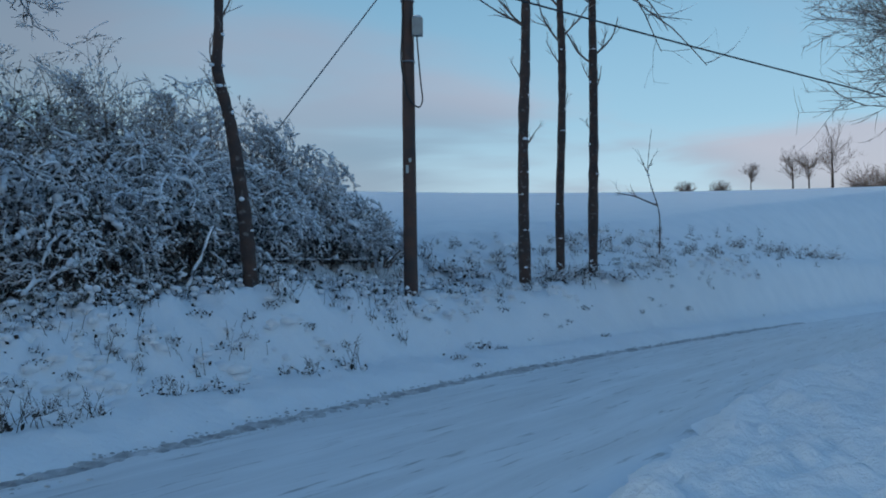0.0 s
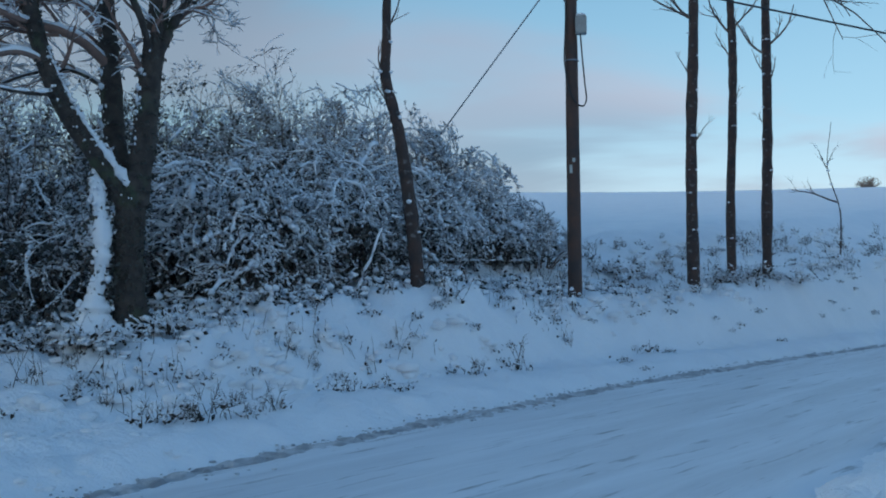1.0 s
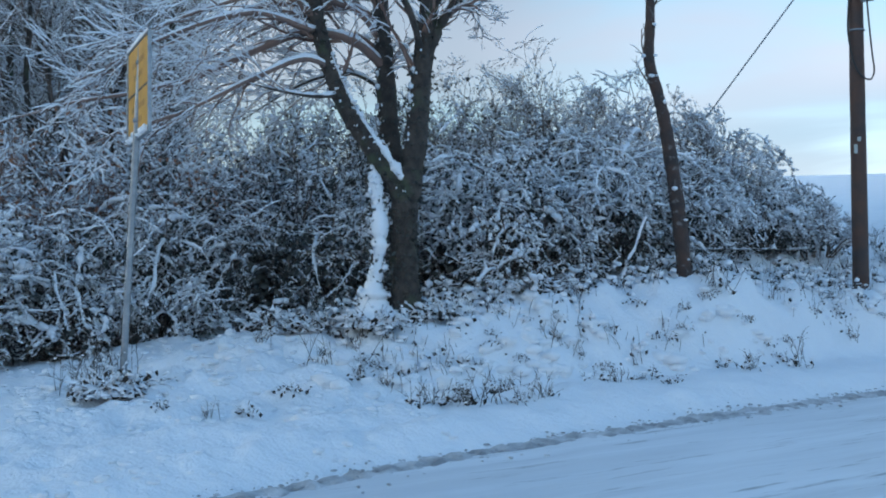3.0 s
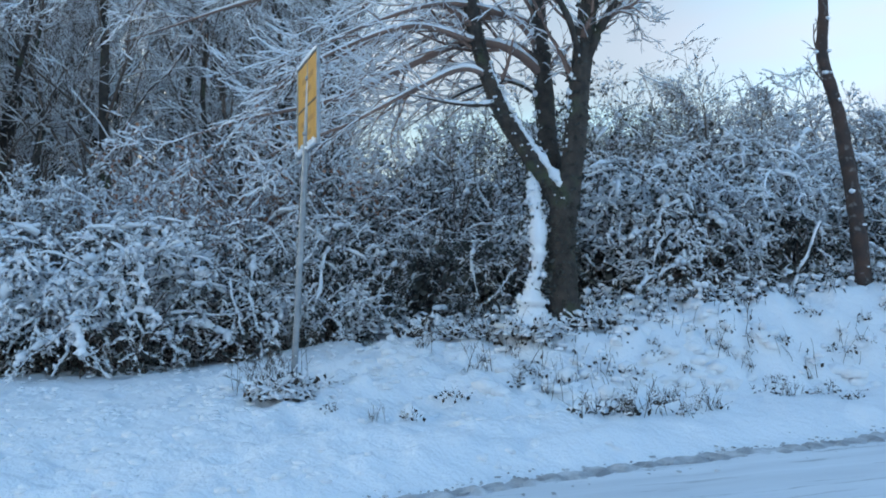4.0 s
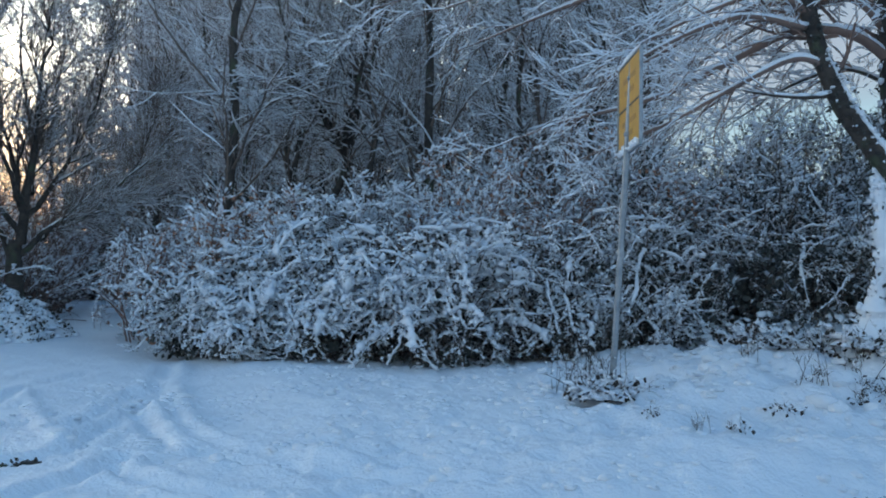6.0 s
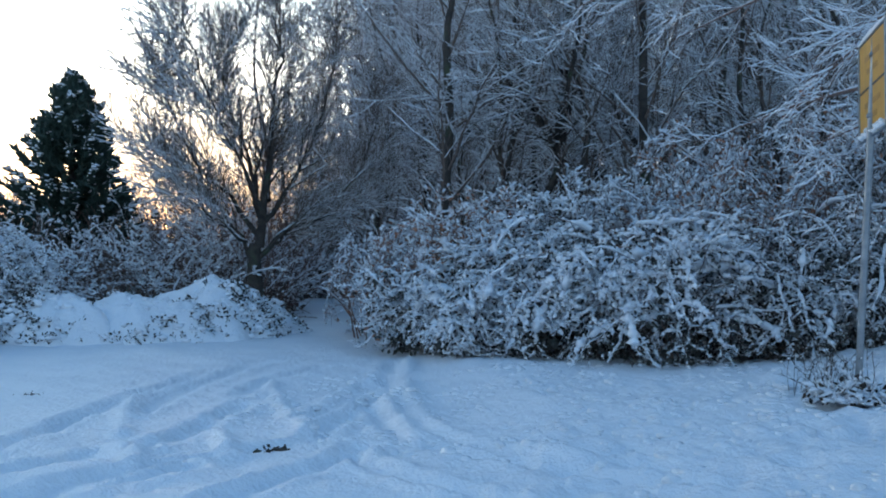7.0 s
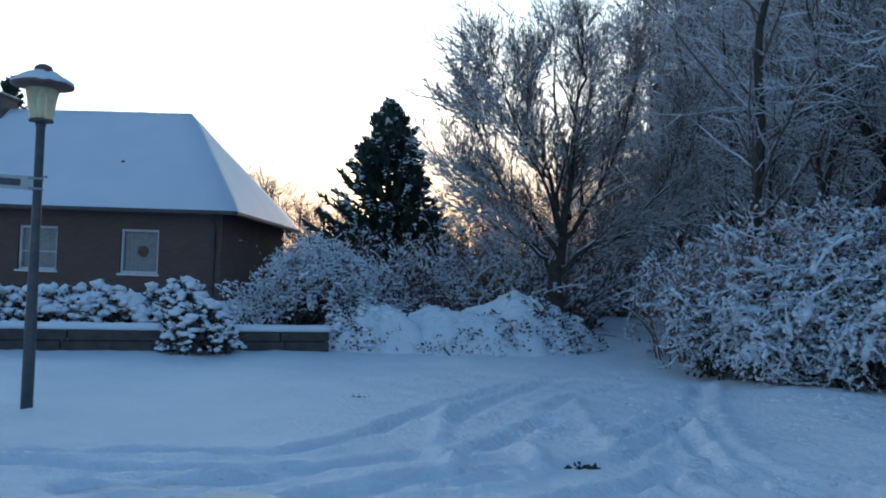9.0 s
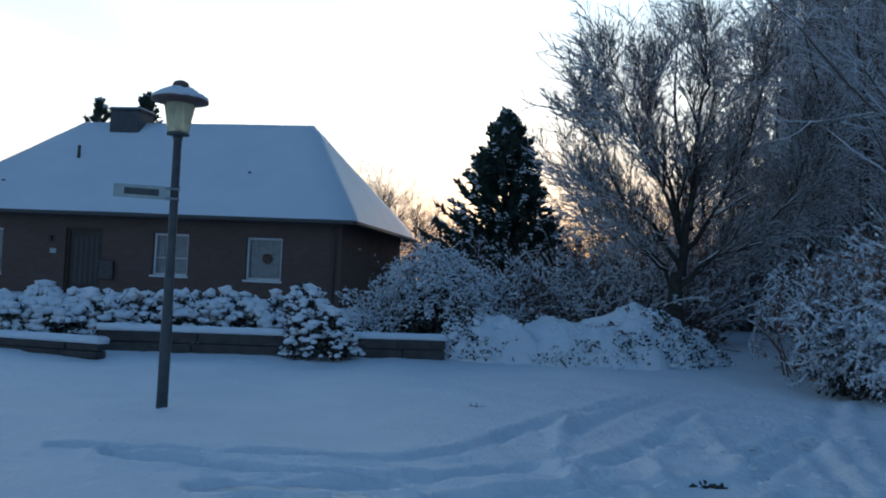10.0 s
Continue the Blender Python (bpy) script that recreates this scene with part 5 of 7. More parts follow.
        pane = part("pane", box(u0 + 0.05, u1 - 0.05, 0.125, 0.135, v0 + 0.05, v1 - 0.05), GLASS, wdw, smooth=False)
        pane.visible_shadow = False
        bpart("window_sill", bevelled(u0 - 0.05, u1 + 0.05, -0.07, 0.12, v0 - 0.07, v0 - 0.002, 0.012), WHITE, wdw)
        n = 40
        xs = np.linspace(u0 + 0.03, u1 - 0.03, n)
        ys = 0.22 + 0.018 * np.sin(xs * 55) + 0.01 * np.sin(xs * 23)
        V = np.array([(x, y, z) for z in (v0 + 0.02, v1 - 0.02) for x, y in zip(xs, ys)])
        F = [(i, i + 1, n + i + 1, n + i) for i in range(n - 1)]
        part("curtain", (V, F), CURTAIN, wdw, "pale net curtain")
        if u0 < 3:
            V, F = lathe([(0.0, -0.012), (0.17, -0.012), (0.17, 0.012), (0.0, 0.012)], 20)
            orn = part("ornament", (V[:, [0, 2, 1]] + [0.5 * (u0 + u1) - 0.06, 0.19, 2.22], F), DOORWOOD, wdw, "round dark hanging window ornament")
    u0, u1, v0, v1 = holes[2]
    dr = bpart("front_door", bevelled(u0 + 0.09, u1 - 0.09, 0.14, 0.20, v0, v1 - 0.09, 0.006), DOORWOOD, ob, "dark wooden front door")
    for a in ((u0, u0 + 0.09, v0, v1), (u1 - 0.09, u1, v0, v1), (u0 + 0.09, u1 - 0.09, v1 - 0.09, v1)):
        bpart("door_frame", bevelled(a[0], a[1], 0.08, 0.20, a[2], a[3], 0.006), DOORWOOD, dr)
    for i in range(5):
        xx = u0 + 0.2 + i * 0.185
        bpart("glass_strip", bevelled(xx, xx + 0.09, 0.128, 0.142, v0 + 0.35, v1 - 0.3, 0.003), CHIMNEY, dr)
    V, F = tubes(np.array([[(u0 + 0.16, 0.14, 1.75), (u0 + 0.16, 0.09, 1.75), (u0 + 0.16, 0.09, 1.95), (u0 + 0.16, 0.14, 1.95)]]), np.full((1, 4), 0.013), 6)
    part("handle", (V, F), STEEL, dr)
    bpart("doorstep", bevelled(u0 - 0.3, u1 + 0.3, -0.9, 0.0, 0.45, 0.78, 0.02), STONEWALL, ob)
    bpart("number_plate", bevelled(9.56, 9.78, -0.02, 0.0, 2.12, 2.27, 0.004), PLATE, ob, "small pale blank plate by the door")
    bpart("letter_box", bevelled(7.47, 7.94, -0.14, 0.0, 1.35, 1.95, 0.015), GUTTER, ob)
    bpart("wall_lamp", bevelled(9.7, 9.85, -0.14, 0.0, 2.5, 2.68, 0.02), GUTTER, ob)
    # closed inside: floor and dark lining
    part("floor_slab", box(0.3, W - 0.3, 0.3, D - 0.3, 0.6, 0.75), DOORWOOD, ob, smooth=False)


house()


# ---- garden wall ----
def garden_wall(a, b_, z0, z1, label):
    a, b_ = Vector((*a, 0)), Vector((*b_, 0))
    L = (b_ - a).length
    ang = math.degrees(math.atan2(b_.y - a.y, b_.x - a.x))
    ob = thing("garden_wall", (a.x, a.y, 0), label, "garden wall", "low garden walls", ang)
    rng = np.random.default_rng(int(L * 100))
    part("footing", box(0, L, 0.02, 0.28, z0 - 0.3, z0 + 0.03), STONEWALL, ob, smooth=False)
    rows = 2
    hh = (z1 - z0 - 0.03) / rows
    for r in range(rows):
        x = 0.0
        while x < L - 0.05:
            w = min(rng.uniform(1.5, 2.4), L - x)
            o = rng.uniform(-0.012, 0.012)
            bpart("sleeper", bevelled(x + 0.008, x + w - 0.008, o, 0.3 + o, z0 + 0.03 + r * hh + 0.006, z0 + 0.03 + (r + 1) * hh - 0.006, 0.014), STONEWALL, ob)
            x += w
    n = max(8, int(L / 0.12))
    xs = np.linspace(-0.02, L + 0.02, n)
    P = np.stack([xs, np.full(n, 0.15), np.full(n, z1 + 0.035) + rng.normal(0, 0.006, n)], -1)
    V, F = tubes(P[None], np.full((1, n), 0.2) * (1 + rng.normal(0, 0.03, (1, n))), 10)
    V[:, 2] = z1 + 0.055 + np.clip((V[:, 2] - z1 - 0.05) * 0.45, -0.06, 0.2)
    F = np.asarray(F).tolist() + [tuple(range(10))[::-1], tuple(range(len(V) - 10, len(V)))]
    part("snow_cap", (V, F), SNOW_CLUMP, ob, "thick rounded snow cap")


garden_wall((-17.55, -6.25), (-18.25, -2.75), 0.02, 0.47, "low dark timber-sleeper garden wall under a thick snow cap")
garden_wall((-18.27, -2.65), (-19.2, 0.5), 0.02, 0.46, "low dark timber-sleeper garden wall under snow beside the shrub")
garden_wall((-17.2, -8.4), (-16.5, -5.85), -0.02, 0.28, "lower dark timber-sleeper garden wall with snow on top")


# ---- garden shrubs ----
def dome_shrub(name, place, seed, w, h, count, label, size=0.12, leafy=700, group="", flat=0.62):
    """Evergreen cushion: leaf mass with pads of snow."""
    rng = np.random.default_rng(seed)
    ob = thing(name, place, label, "shrub", group, rng.uniform(0, 360))
    d_ = unit(rng.normal(0, 1, (count, 3)))
    d_[:, 2] = np.abs(d_[:, 2]) * 1.0 - 0.05
    d_ = unit(d_)
    rr = 0.88 + 0.16 * np.sin(d_[:, 0] * 7 + seed) * np.cos(d_[:, 1] * 6) + rng.normal(0, 0.05, count)
    C = d_ * rr[:, None] * [w, w, h]
    C[:, 2] = np.maximum(C[:, 2], 0.06)
    part("snow_padding", lumps(rng, C, size * rng.uniform(0.55, 1.35, count) * (0.55 + 0.6 * np.clip(d_[:, 2], 0, 1)), flat, 0.35), SNOW_CLUMP, ob, "rounded pads of snow")
    d2 = unit(rng.normal(0, 1, (leafy, 3)))
    d2[:, 2] = np.abs(d2[:, 2])
    C = d2 * rng.uniform(0.6, 0.97, (leafy, 1)) * [w, w, h]
    part("foliage", leaves(rng, C, rng.uniform(0.07, 0.16, leafy)), LEAF, ob)
    S = np.zeros((26, 3)) + rng.normal(0, 0.12 * w, (26, 3)) * [1, 1, 0]
    P = limb(rng, S, unit(rng.normal(0, 1, (26, 3)) * [1, 1, 0.3] + [0, 0, 0.8]), 0.9 * np.hypot(w, h) * rng.uniform(0.6, 1, 26), 6, 0.1, 0.0)
    part("branch_mass", tubes(P, taper(np.full(26, 0.02), 6)), TWIG, ob)
    return ob


HEDGE = [(117.5, 20.6, 0.95, 0.62), (115.0, 20.4, 1.0, 0.70), (112.3, 20.5, 1.05, 0.74), (109.6, 20.6, 1.05, 0.86), (106.9, 20.7, 1.05, 0.95), (104.3, 20.8, 1.05, 0.98), (101.7, 20.9, 1.0, 0.98), (99.4, 20.8, 0.95, 0.88)]
for k, (az, dd, w, h) in enumerate(HEDGE):
    x, y, _ = polar(az, dd)
    dome_shrub("garden_shrub", (x, y, 0.30), 70 + k, w, h, 250, "low evergreen garden shrub thickly padded with snow", 0.125, 1100, "shrubs behind the garden wall")
dome_shrub("round_shrub", polar(96.6, 18.6), 81, 0.84, 1.05, 300, "round dark evergreen shrub dotted with snow pads", 0.10, 1500)
x, y, z = polar(97.4, 18.9)
dome_shrub("round_shrub", (x, y, z + 0.7), 82, 0.46, 0.75, 130, "tall narrow evergreen shrub with snow pads", 0.10, 700)
dome_shrub("garden_shrub", polar(119.5, 23.5), 83, 0.8, 1.5, 150, "snowy garden shrub beside the house", 0.14, 500)
dome_shrub("garden_shrub", polar(112.8, 25.2), 84, 0.45, 0.6, 90, "small snowy shrub at the house door", 0.14, 300)

shrub("frosted_bush", polar(89.3, 21.6, 0.25), 85, 1.2, 2.3, "upright ornamental bush white with frost and snow", 190, 8, 1500, 0.026, 900, arch=-0.5, fine=1, upright=1.2, core=900, dome=True)
shrub("frosted_bush", polar(93.0, 21.2, 0.25), 86, 0.6, 1.1, "small bush with snow on its leaves by the wall", 50, 6, 160, 0.03, 350, arch=-0.4, upright=1.4)


# ---- mounds of ground cover under snow ----
def snow_mound(place, seed, w, dpt, h, turn, label, leafy=0.25):
    rng = np.random.default_rng(seed)
    ob = thing("shrub_mound", place, label, "shrub", "snowed-in mounds", turn)
    n, k = 72, 30
    a = np.linspace(0, 2 * np.pi, n, endpoint=False)
    r = np.linspace(0.001, 1.0, k)
    A, Rr = np.meshgrid(a, r)
    edge = 1 + 0.14 * np.sin(3 * A + seed) + 0.08 * np.sin(7 * A + 2 * seed) + 0.04 * np.sin(13 * A + seed)
    X, Y = w * Rr * edge * np.cos(A), dpt * Rr * edge * np.sin(A)
    Z = h * (1 - Rr ** 2.2) * (0.95 + 0.10 * vnoise(X * 1.1 + seed, Y * 1.1, seed)) + (0.09 * vnoise(X * 2.0, Y * 2.0, seed + 1) + 0.065 * vnoise(X * 5, Y * 5, seed + 2) + 0.03 * vnoise(X * 11, Y * 11, seed + 3)) * (1 - Rr ** 4)
    Z[-1] = -0.15
    i = np.arange(A.size).reshape(A.shape)
    j = np.roll(i, -1, axis=1)
    F = np.stack([i[:-1], i[1:], j[1:], j[:-1]], -1)[:, :, ::-1].reshape(-1, 4)
    part("snow_blanket", (np.stack([X, Y, Z], -1).reshape(-1, 3), F), SNOW, ob, "lumpy blanket of snow")
    m_ = 6500
    pick = rng.integers(n * 6, n * (k - 1), m_)
    C = np.stack([X, Y, Z], -1).reshape(-1, 3)[pick]
    keep = 0.75 * vnoise(C[:, 0] * 1.5 + 9, C[:, 1] * 1.5 + C[:, 2] * 1.5, seed + 5) + 0.5 * vnoise(C[:, 0] * 5, C[:, 1] * 5 + C[:, 2] * 4, seed + 6) + 0.55 * (pick / (n * k)) + leafy * np.cos(A.ravel()[pick]) > 0.40
    C = C[keep]
    part("foliage", leaves(rng, C + [0, 0, 0.035] + rng.normal(0, 0.025, C.shape), rng.uniform(0.04, 0.10, len(C)), -0.2), LEAF, ob, "dark leaves poking out of the snow")
    C2 = C[rng.random(len(C)) < 0.1] + [0, 0, 0.05]
    more = np.stack([X, Y, Z], -1).reshape(-1, 3)[rng.integers(n * 4, n * (k - 1), 70)]
    C2 = np.concatenate([C2, more])
    part("snow_padding", lumps(rng, C2, rng.uniform(0.03, 0.10, len(C2)), 0.6), SNOW_CLUMP, ob)
    S = C[:40]
    P = limb(rng, S, unit(S * [1, 1, 0] + [0, 0, 0.5]), rng.uniform(0.15, 0.35, len(S)), 4, 0.2, -0.2)
    part("twig_mass", tubes(P, taper(np.full(len(S), 0.006), 4)), TWIG, ob)


snow_mound(polar(86.0, 20.7, -0.02), 3, 1.35, 1.4, 1.15, 86, "mound of low evergreen ground cover buried in snow", -0.45)
snow_mound(polar(80.6, 20.9, -0.02), 4, 2.3, 1.6, 1.0, 80, "broad mound of ground cover buried in snow", 0.1)
snow_mound(polar(76.8, 21.4, 0.0), 6, 2.1, 1.6, 1.3, 76, "mound of bramble ground cover under snow with dark leaves", 0.35)


# ---- thicket along the bank and lane ----
FRONT = [(62.6, 17.2, 1.05, 1.5), (58.5, 16.8, 1.6, 2.0), (52.3, 16.4, 2.0, 2.75), (46.5, 16.7, 1.7, 2.1), (41.0, 16.5, 2.0, 2.7), (34.0, 16.6, 2.0, 2.3), (27.5, 16.8, 2.0, 2.1),
         (21.0, 17.2, 1.9, 2.0), (15.0, 16.8, 1.8, 2.7), (9.8, 17.4, 1.8, 2.4), (4.6, 18.4, 1.5, 1.7), (0.4, 19.6, 1.0, 1.05)]
for k, (az, dd, w, h) in enumerate(FRONT):
    bramble(polar(az, dd), 100 + k, w, h, "tangled bramble bush with arching stems under clumps of snow", sprays=int(12 + 15 * w), thick=0.046 if az > 44 else 0.029 if az > 22 else 0.038, leafy=2600 if az > 12 else 1100, core=1000 if az > 12 else 350)
# smaller cushions of bramble that bulge from the thicket's foot
for k, (az, dd, w, h) in enumerate([(56.0, 15.3, 1.0, 1.3), (49.3, 15.0, 1.25, 2.0), (41.8, 15.2, 1.0, 1.5), (36.3, 15.5, 0.9, 1.0), (14.2, 15.6, 1.2, 2.0), (9.0, 16.5, 1.0, 1.5), (60.8, 15.9, 0.8, 1.0)]):
    bramble(polar(az, dd), 180 + k, w, h, "round bramble cushion with snow-beaded stems hanging to the ground", sprays=int(8 + 15 * w), thick=0.052 if az > 44 else 0.037, leafy=800, core=400)
BACK = [(61.8, 18.8, 1.5, 3.5), (56.8, 19.4, 1.7, 3.2), (51.0, 19.6, 2.1, 3.8), (45.0, 19.4, 2.3, 4.6), (38.5, 19.6, 2.4, 4.9), (31.5, 20.0, 2.4, 4.8), (24.5, 20.4, 2.4, 4.8), (18.3, 20.6, 2.2, 4.7), (12.4, 20.6, 2.2, 4.9), (7.6, 20.8, 1.8, 3.8), (4.0, 20.8, 1.4, 3.1), (1.4, 20.8, 1.3, 2.3), (-1.0, 20.8, 1.1, 1.75), (-3.0, 20.8, 0.9, 1.2)]
for k, (az, dd, w, h) in enumerate(BACK):
    # red: bushes whose leaf and twig colour imitates pink sunset light
    red = az in (61.8, 45.0, 38.5)
    thorn(polar(az, dd), 130 + k, w * 1.1, h, "tall bare thorn bush with frosted twigs" + (" and rusty leaves tinted like sunset light" if red else ""), (34 if w > 1.5 else 20) if az < 22 else 28, wood=TWIG_RED_LIT if red else TWIG, leafmat=RUST_LIT if red else LEAF, leafy=3200 if red else 4500 if 17 < az < 33 else int(300 * w if az > 10 else 80) if az < 30 else 300, core=1500 if 17 < az < 33 else int(300 * w if az > 10 else 90) if az < 30 else 150, leaf_top=0.9 if 17 < az < 33 else 0.6, frost=0.021 if az < 10 else 0.017 if az < 30 else 0.024, wild=0.42 if az < 22 else 0.6)
for k, (az, dd, w, h) in enumerate([(20.5, 23.0, 2.3, 4.3), (26.5, 22.8, 2.5, 4.5), (32.5, 22.8, 2.6, 4.9)]):
    thorn(polar(az, dd), 155 + k, w, h, "dense dark thorn bush deep in the thicket", 24, leafy=4500, core=2200, frost=0.016, wild=0.35, leaf_top=0.95)
thorn(polar(13.2, 20.0), 151, 0.9, 5.5, "taller thorn shoots with frosted spurs above the thicket", 9, leafy=100, core=60, wild=0.6)
thorn(polar(66.6, 20.6), 152, 1.15, 2.9, "small bare thorn bush with pinkish frosted twigs at the lane", 12, wood=TWIG_RED_LIT, leafmat=RUST_LIT, leafy=160, core=60)
thorn(polar(62.9, 18.6), 153, 0.9, 2.7, "thorn bush with withered rusty leaves at the lane", 16, wood=TWIG_RED_LIT, leafmat=RUST_LIT, leafy=2200, core=300, frost=0.012)


# ---- broad tree by the lane ----
def broad_tree(name, place, seed, h, w, label, limbs=9, thick=0.02, first=1.3, trunk=0.2, counts=(7, 6, 5), wood=BARK, twig=TWIG, least=0.006):
    rng = np.random.default_rng(seed)
    ob = thing(name, place, label, "tree")
    P, R, T = spine_tube([(0, 0, -0.4), (0.03, 0, first * 0.5), (0, 0.02, first), (0.02, 0, first * 1.35)], [trunk * 1.35, trunk, trunk * 0.95, trunk * 0.8], 12, 6, rng, 0.03)
    part("trunk", T, wood, ob)
    a = np.arange(limbs) * 2 * np.pi / limbs + rng.uniform(-0.3, 0.3, limbs)
    out = rng.uniform(0.4, 1.15, limbs)
    out[:3] = 0.2
    S = np.tile([0, 0, first], (limbs, 1)) + rng.uniform(-0.05, 0.3, (limbs, 1)) * [0, 0, 1]
    W = np.stack([out * np.cos(a), out * np.sin(a), np.full(limbs, 0.75)], -1)
    L = (h - first) * rng.uniform(0.75, 1.0, limbs) / (0.9 + 0.35 * out)
    B = limb(rng, S, W, L, 10, 0.11, 0.45)
    Rb = taper(np.full(limbs, trunk * 0.45) * rng.uniform(0.7, 1.2, limbs), 10, 0.12)
    for n_ in range(limbs):
        part("limb", tubes(B[n_:n_ + 1], Rb[n_:n_ + 1], 8), wood, ob)
    w2, s2 = crown(rng, B, Rb, counts, (h * 0.22, h * 0.13, h * 0.06), (0.25, 0.1, 0.05), 0.95, 0.15, 0.12, thick, 0.75, 0.5, least, (7, 5, 3), squeeze=w)
    part("twig_mass", joined(*w2), twig, ob)
    s0 = snow_on(rng, B, Rb, np.minimum(0.05, Rb * 0.7), 0.8, 0.4, 6)
    part("snow_cover", joined(s0, *s2), SNOW_CLUMP, ob, "thin snow on every branch")
    return ob


def lane_tree():
    """Low-forked tree whose limbs fan out into a broad crown of fine frosted twigs."""
    rng = np.random.default_rng(201)
    ob = thing("lane_tree", polar(74.4, 24.0), "round-crowned bare tree with snow-lined twigs beside the lane", "tree", turn=74.4)
    P, R, T = spine_tube([(0.02, 0, -0.4), (0.05, 0, 0.7), (0, 0.02, 1.5), (0.0, 0, 2.15)], [0.27, 0.21, 0.19, 0.15], 12, 6, rng, 0.03)
    part("trunk", T, BARK, ob)
    # (sideways, away, height) of each limb's line, and its girth at the fork
    limbs = [
        ([(0.1, 0, 1.75), (0.8, -0.2, 2.45), (1.75, -0.4, 3.0), (2.55, -0.5, 4.0), (3.0, -0.6, 5.0), (3.2, -0.6, 6.0)], 0.085),
        ([(0.15, -0.1, 2.6), (0.85, 0.4, 3.7), (1.3, 0.8, 4.6), (1.75, 1.1, 5.7), (2.1, 1.3, 7.0), (2.2, 1.4, 7.9)], 0.085),
        ([(0.05, 0, 2.0), (0.3, -0.3, 3.7), (0.33, -0.5, 5.2), (0.5, -0.7, 6.4), (0.6, -0.8, 7.3), (0.65, -0.8, 8.1)], 0.13),
        ([(0.15, -0.15, 2.8), (-0.1, 0.2, 3.9), (-0.4, 0.6, 4.9), (-0.75, 0.8, 6.0), (-0.9, 0.9, 6.9), (-0.95, 1.0, 7.6)], 0.095),
        ([(0.05, 0, 2.35), (-0.55, -0.3, 3.15), (-1.45, -0.5, 4.1), (-1.9, -0.7, 5.0), (-2.2, -0.8, 5.7), (-2.3, -0.8, 6.2)], 0.075),
        ([(-0.12, 0, 1.75), (-0.45, 0.3, 2.5), (-1.2, 0.6, 3.2), (-1.8, 0.8, 3.8), (-2.3, 0.9, 4.5), (-2.5, 0.9, 5.2)], 0.06),
        ([(-0.25, 0.15, 2.15), (-0.7, -0.3, 2.5), (-1.3, -0.8, 2.9), (-1.9, -1.0, 3.4), (-2.3, -1.1, 4.0)], 0.05),
        ([(0.45, -0.1, 2.15), (1.0, 0.3, 2.5), (1.8, 0.5, 2.8), (2.6, 0.5, 3.3), (3.2, 0.4, 4.1)], 0.055),
        ([(0.2, -0.25, 3.0), (-0.3, -1.0, 4.0), (-0.8, -1.8, 4.9), (-1.4, -2.3, 6.4), (-1.7, -2.5, 7.3)], 0.075),
        ([(0.28, -0.3, 3.3), (0.4, 0.9, 4.2), (0.9, 2.0, 5.0), (0.8, 2.6, 6.6), (0.9, 2.8, 7.6)], 0.075),
    ]
    B, Rb = [], []
    for seq, girth in limbs:
        Q = spine(seq, 5)
        f = np.linspace(0, 1, 14)
        B.append(np.stack([np.interp(f, np.linspace(0, 1, len(Q)), Q[:, c]) for c in range(3)], -1) + rng.normal(0, 0.035, (14, 3)))
        Rb.append(girth * np.interp(f, [0, 0.35, 1], [1, 0.45, 0.07]))
    B, Rb = np.array(B), np.array(Rb)
    s_, wv, r = shoots(rng, B, Rb, 15, 0.14, 0.98, 0.62, 0.1, 0.6)
    B2 = limb(rng, s_, wv, rng.uniform(0.9, 2.3, len(s_)) * np.interp(s_[:, 2], [3, 8], [1.0, 0.6]), 9, 0.06, 0.12)
    R2 = taper(r, 9, 0.25)
    for k in range(len(B)):
        part("limb", tubes(B[k:k + 1], Rb[k:k + 1], 8), BARK, ob)
    for k in range(len(B2)):
        part("bough", tubes(B2[k:k + 1], R2[k:k + 1], 5), BARK, ob)
    wood, snow = [], [snow_on(rng, B, Rb, np.minimum(0.04, Rb * 0.6 + 0.006), 0.9, 0.4, 5), snow_on(rng, B2, R2, np.minimum(0.03, R2 * 0.8 + 0.005), 0.9, 0.4, 4)]
    s0, w0, r0 = shoots(rng, B, Rb, 14, 0.2, 1.0, 0.65, 0.1, 0.4)
    s1, w1, r1 = shoots(rng, B2, R2, 10, 0.15, 1.0, 0.62, 0.1, 0.6)
    s_, wv, r = np.concatenate([s0, s1]), np.concatenate([w0, w1]), np.concatenate([r0, r1])
    P = limb(rng, s_, wv, rng.uniform(0.4, 1.3, len(s_)), 6, 0.07, 0.1)
    R = taper(np.maximum(r, 0.0075), 6, 0.5)
    wood.append(tubes(P, R))
    snow.append(snow_on(rng, P, R, 0.0105, 0.85, 0.5))
    for count, length, k in ((5, 0.5, 4), (2, 0.22, 3)):
        s_, wv, r = shoots(rng, P, R, count, 0.15, 1.0, 0.65, 0.1, 0.6)
        P = limb(rng, s_, wv, length * rng.uniform(0.5, 1.3, len(s_)), k, 0.08, 0.1)
        R = taper(np.maximum(r, 0.006), k, 0.6)
        wood.append(tubes(P, R))
        snow.append(snow_on(rng, P, R, 0.0085, 0.8, 0.5))
    part("twig_mass", joined(*wood), TWIG, ob)
    part("snow_cover", joined(*snow), SNOW_CLUMP, ob, "thin snow on every branch")


lane_tree()
broad_tree("woodland_edge_tree", polar(55.2, 23.6), 203, 11.5, 4.2, "wide-forked bare tree with frosted boughs at the edge of the wood", 9, 0.016, 4.3, 0.17, (10, 6, 4))
broad_tree("verge_tree", polar(-40.8, 25.0), 202, 12.0, 5.0, "bare tree with fine fanning twigs beside the road", 22, 0.004, 4.6, 0.16, (12, 7, 4), least=0.008)


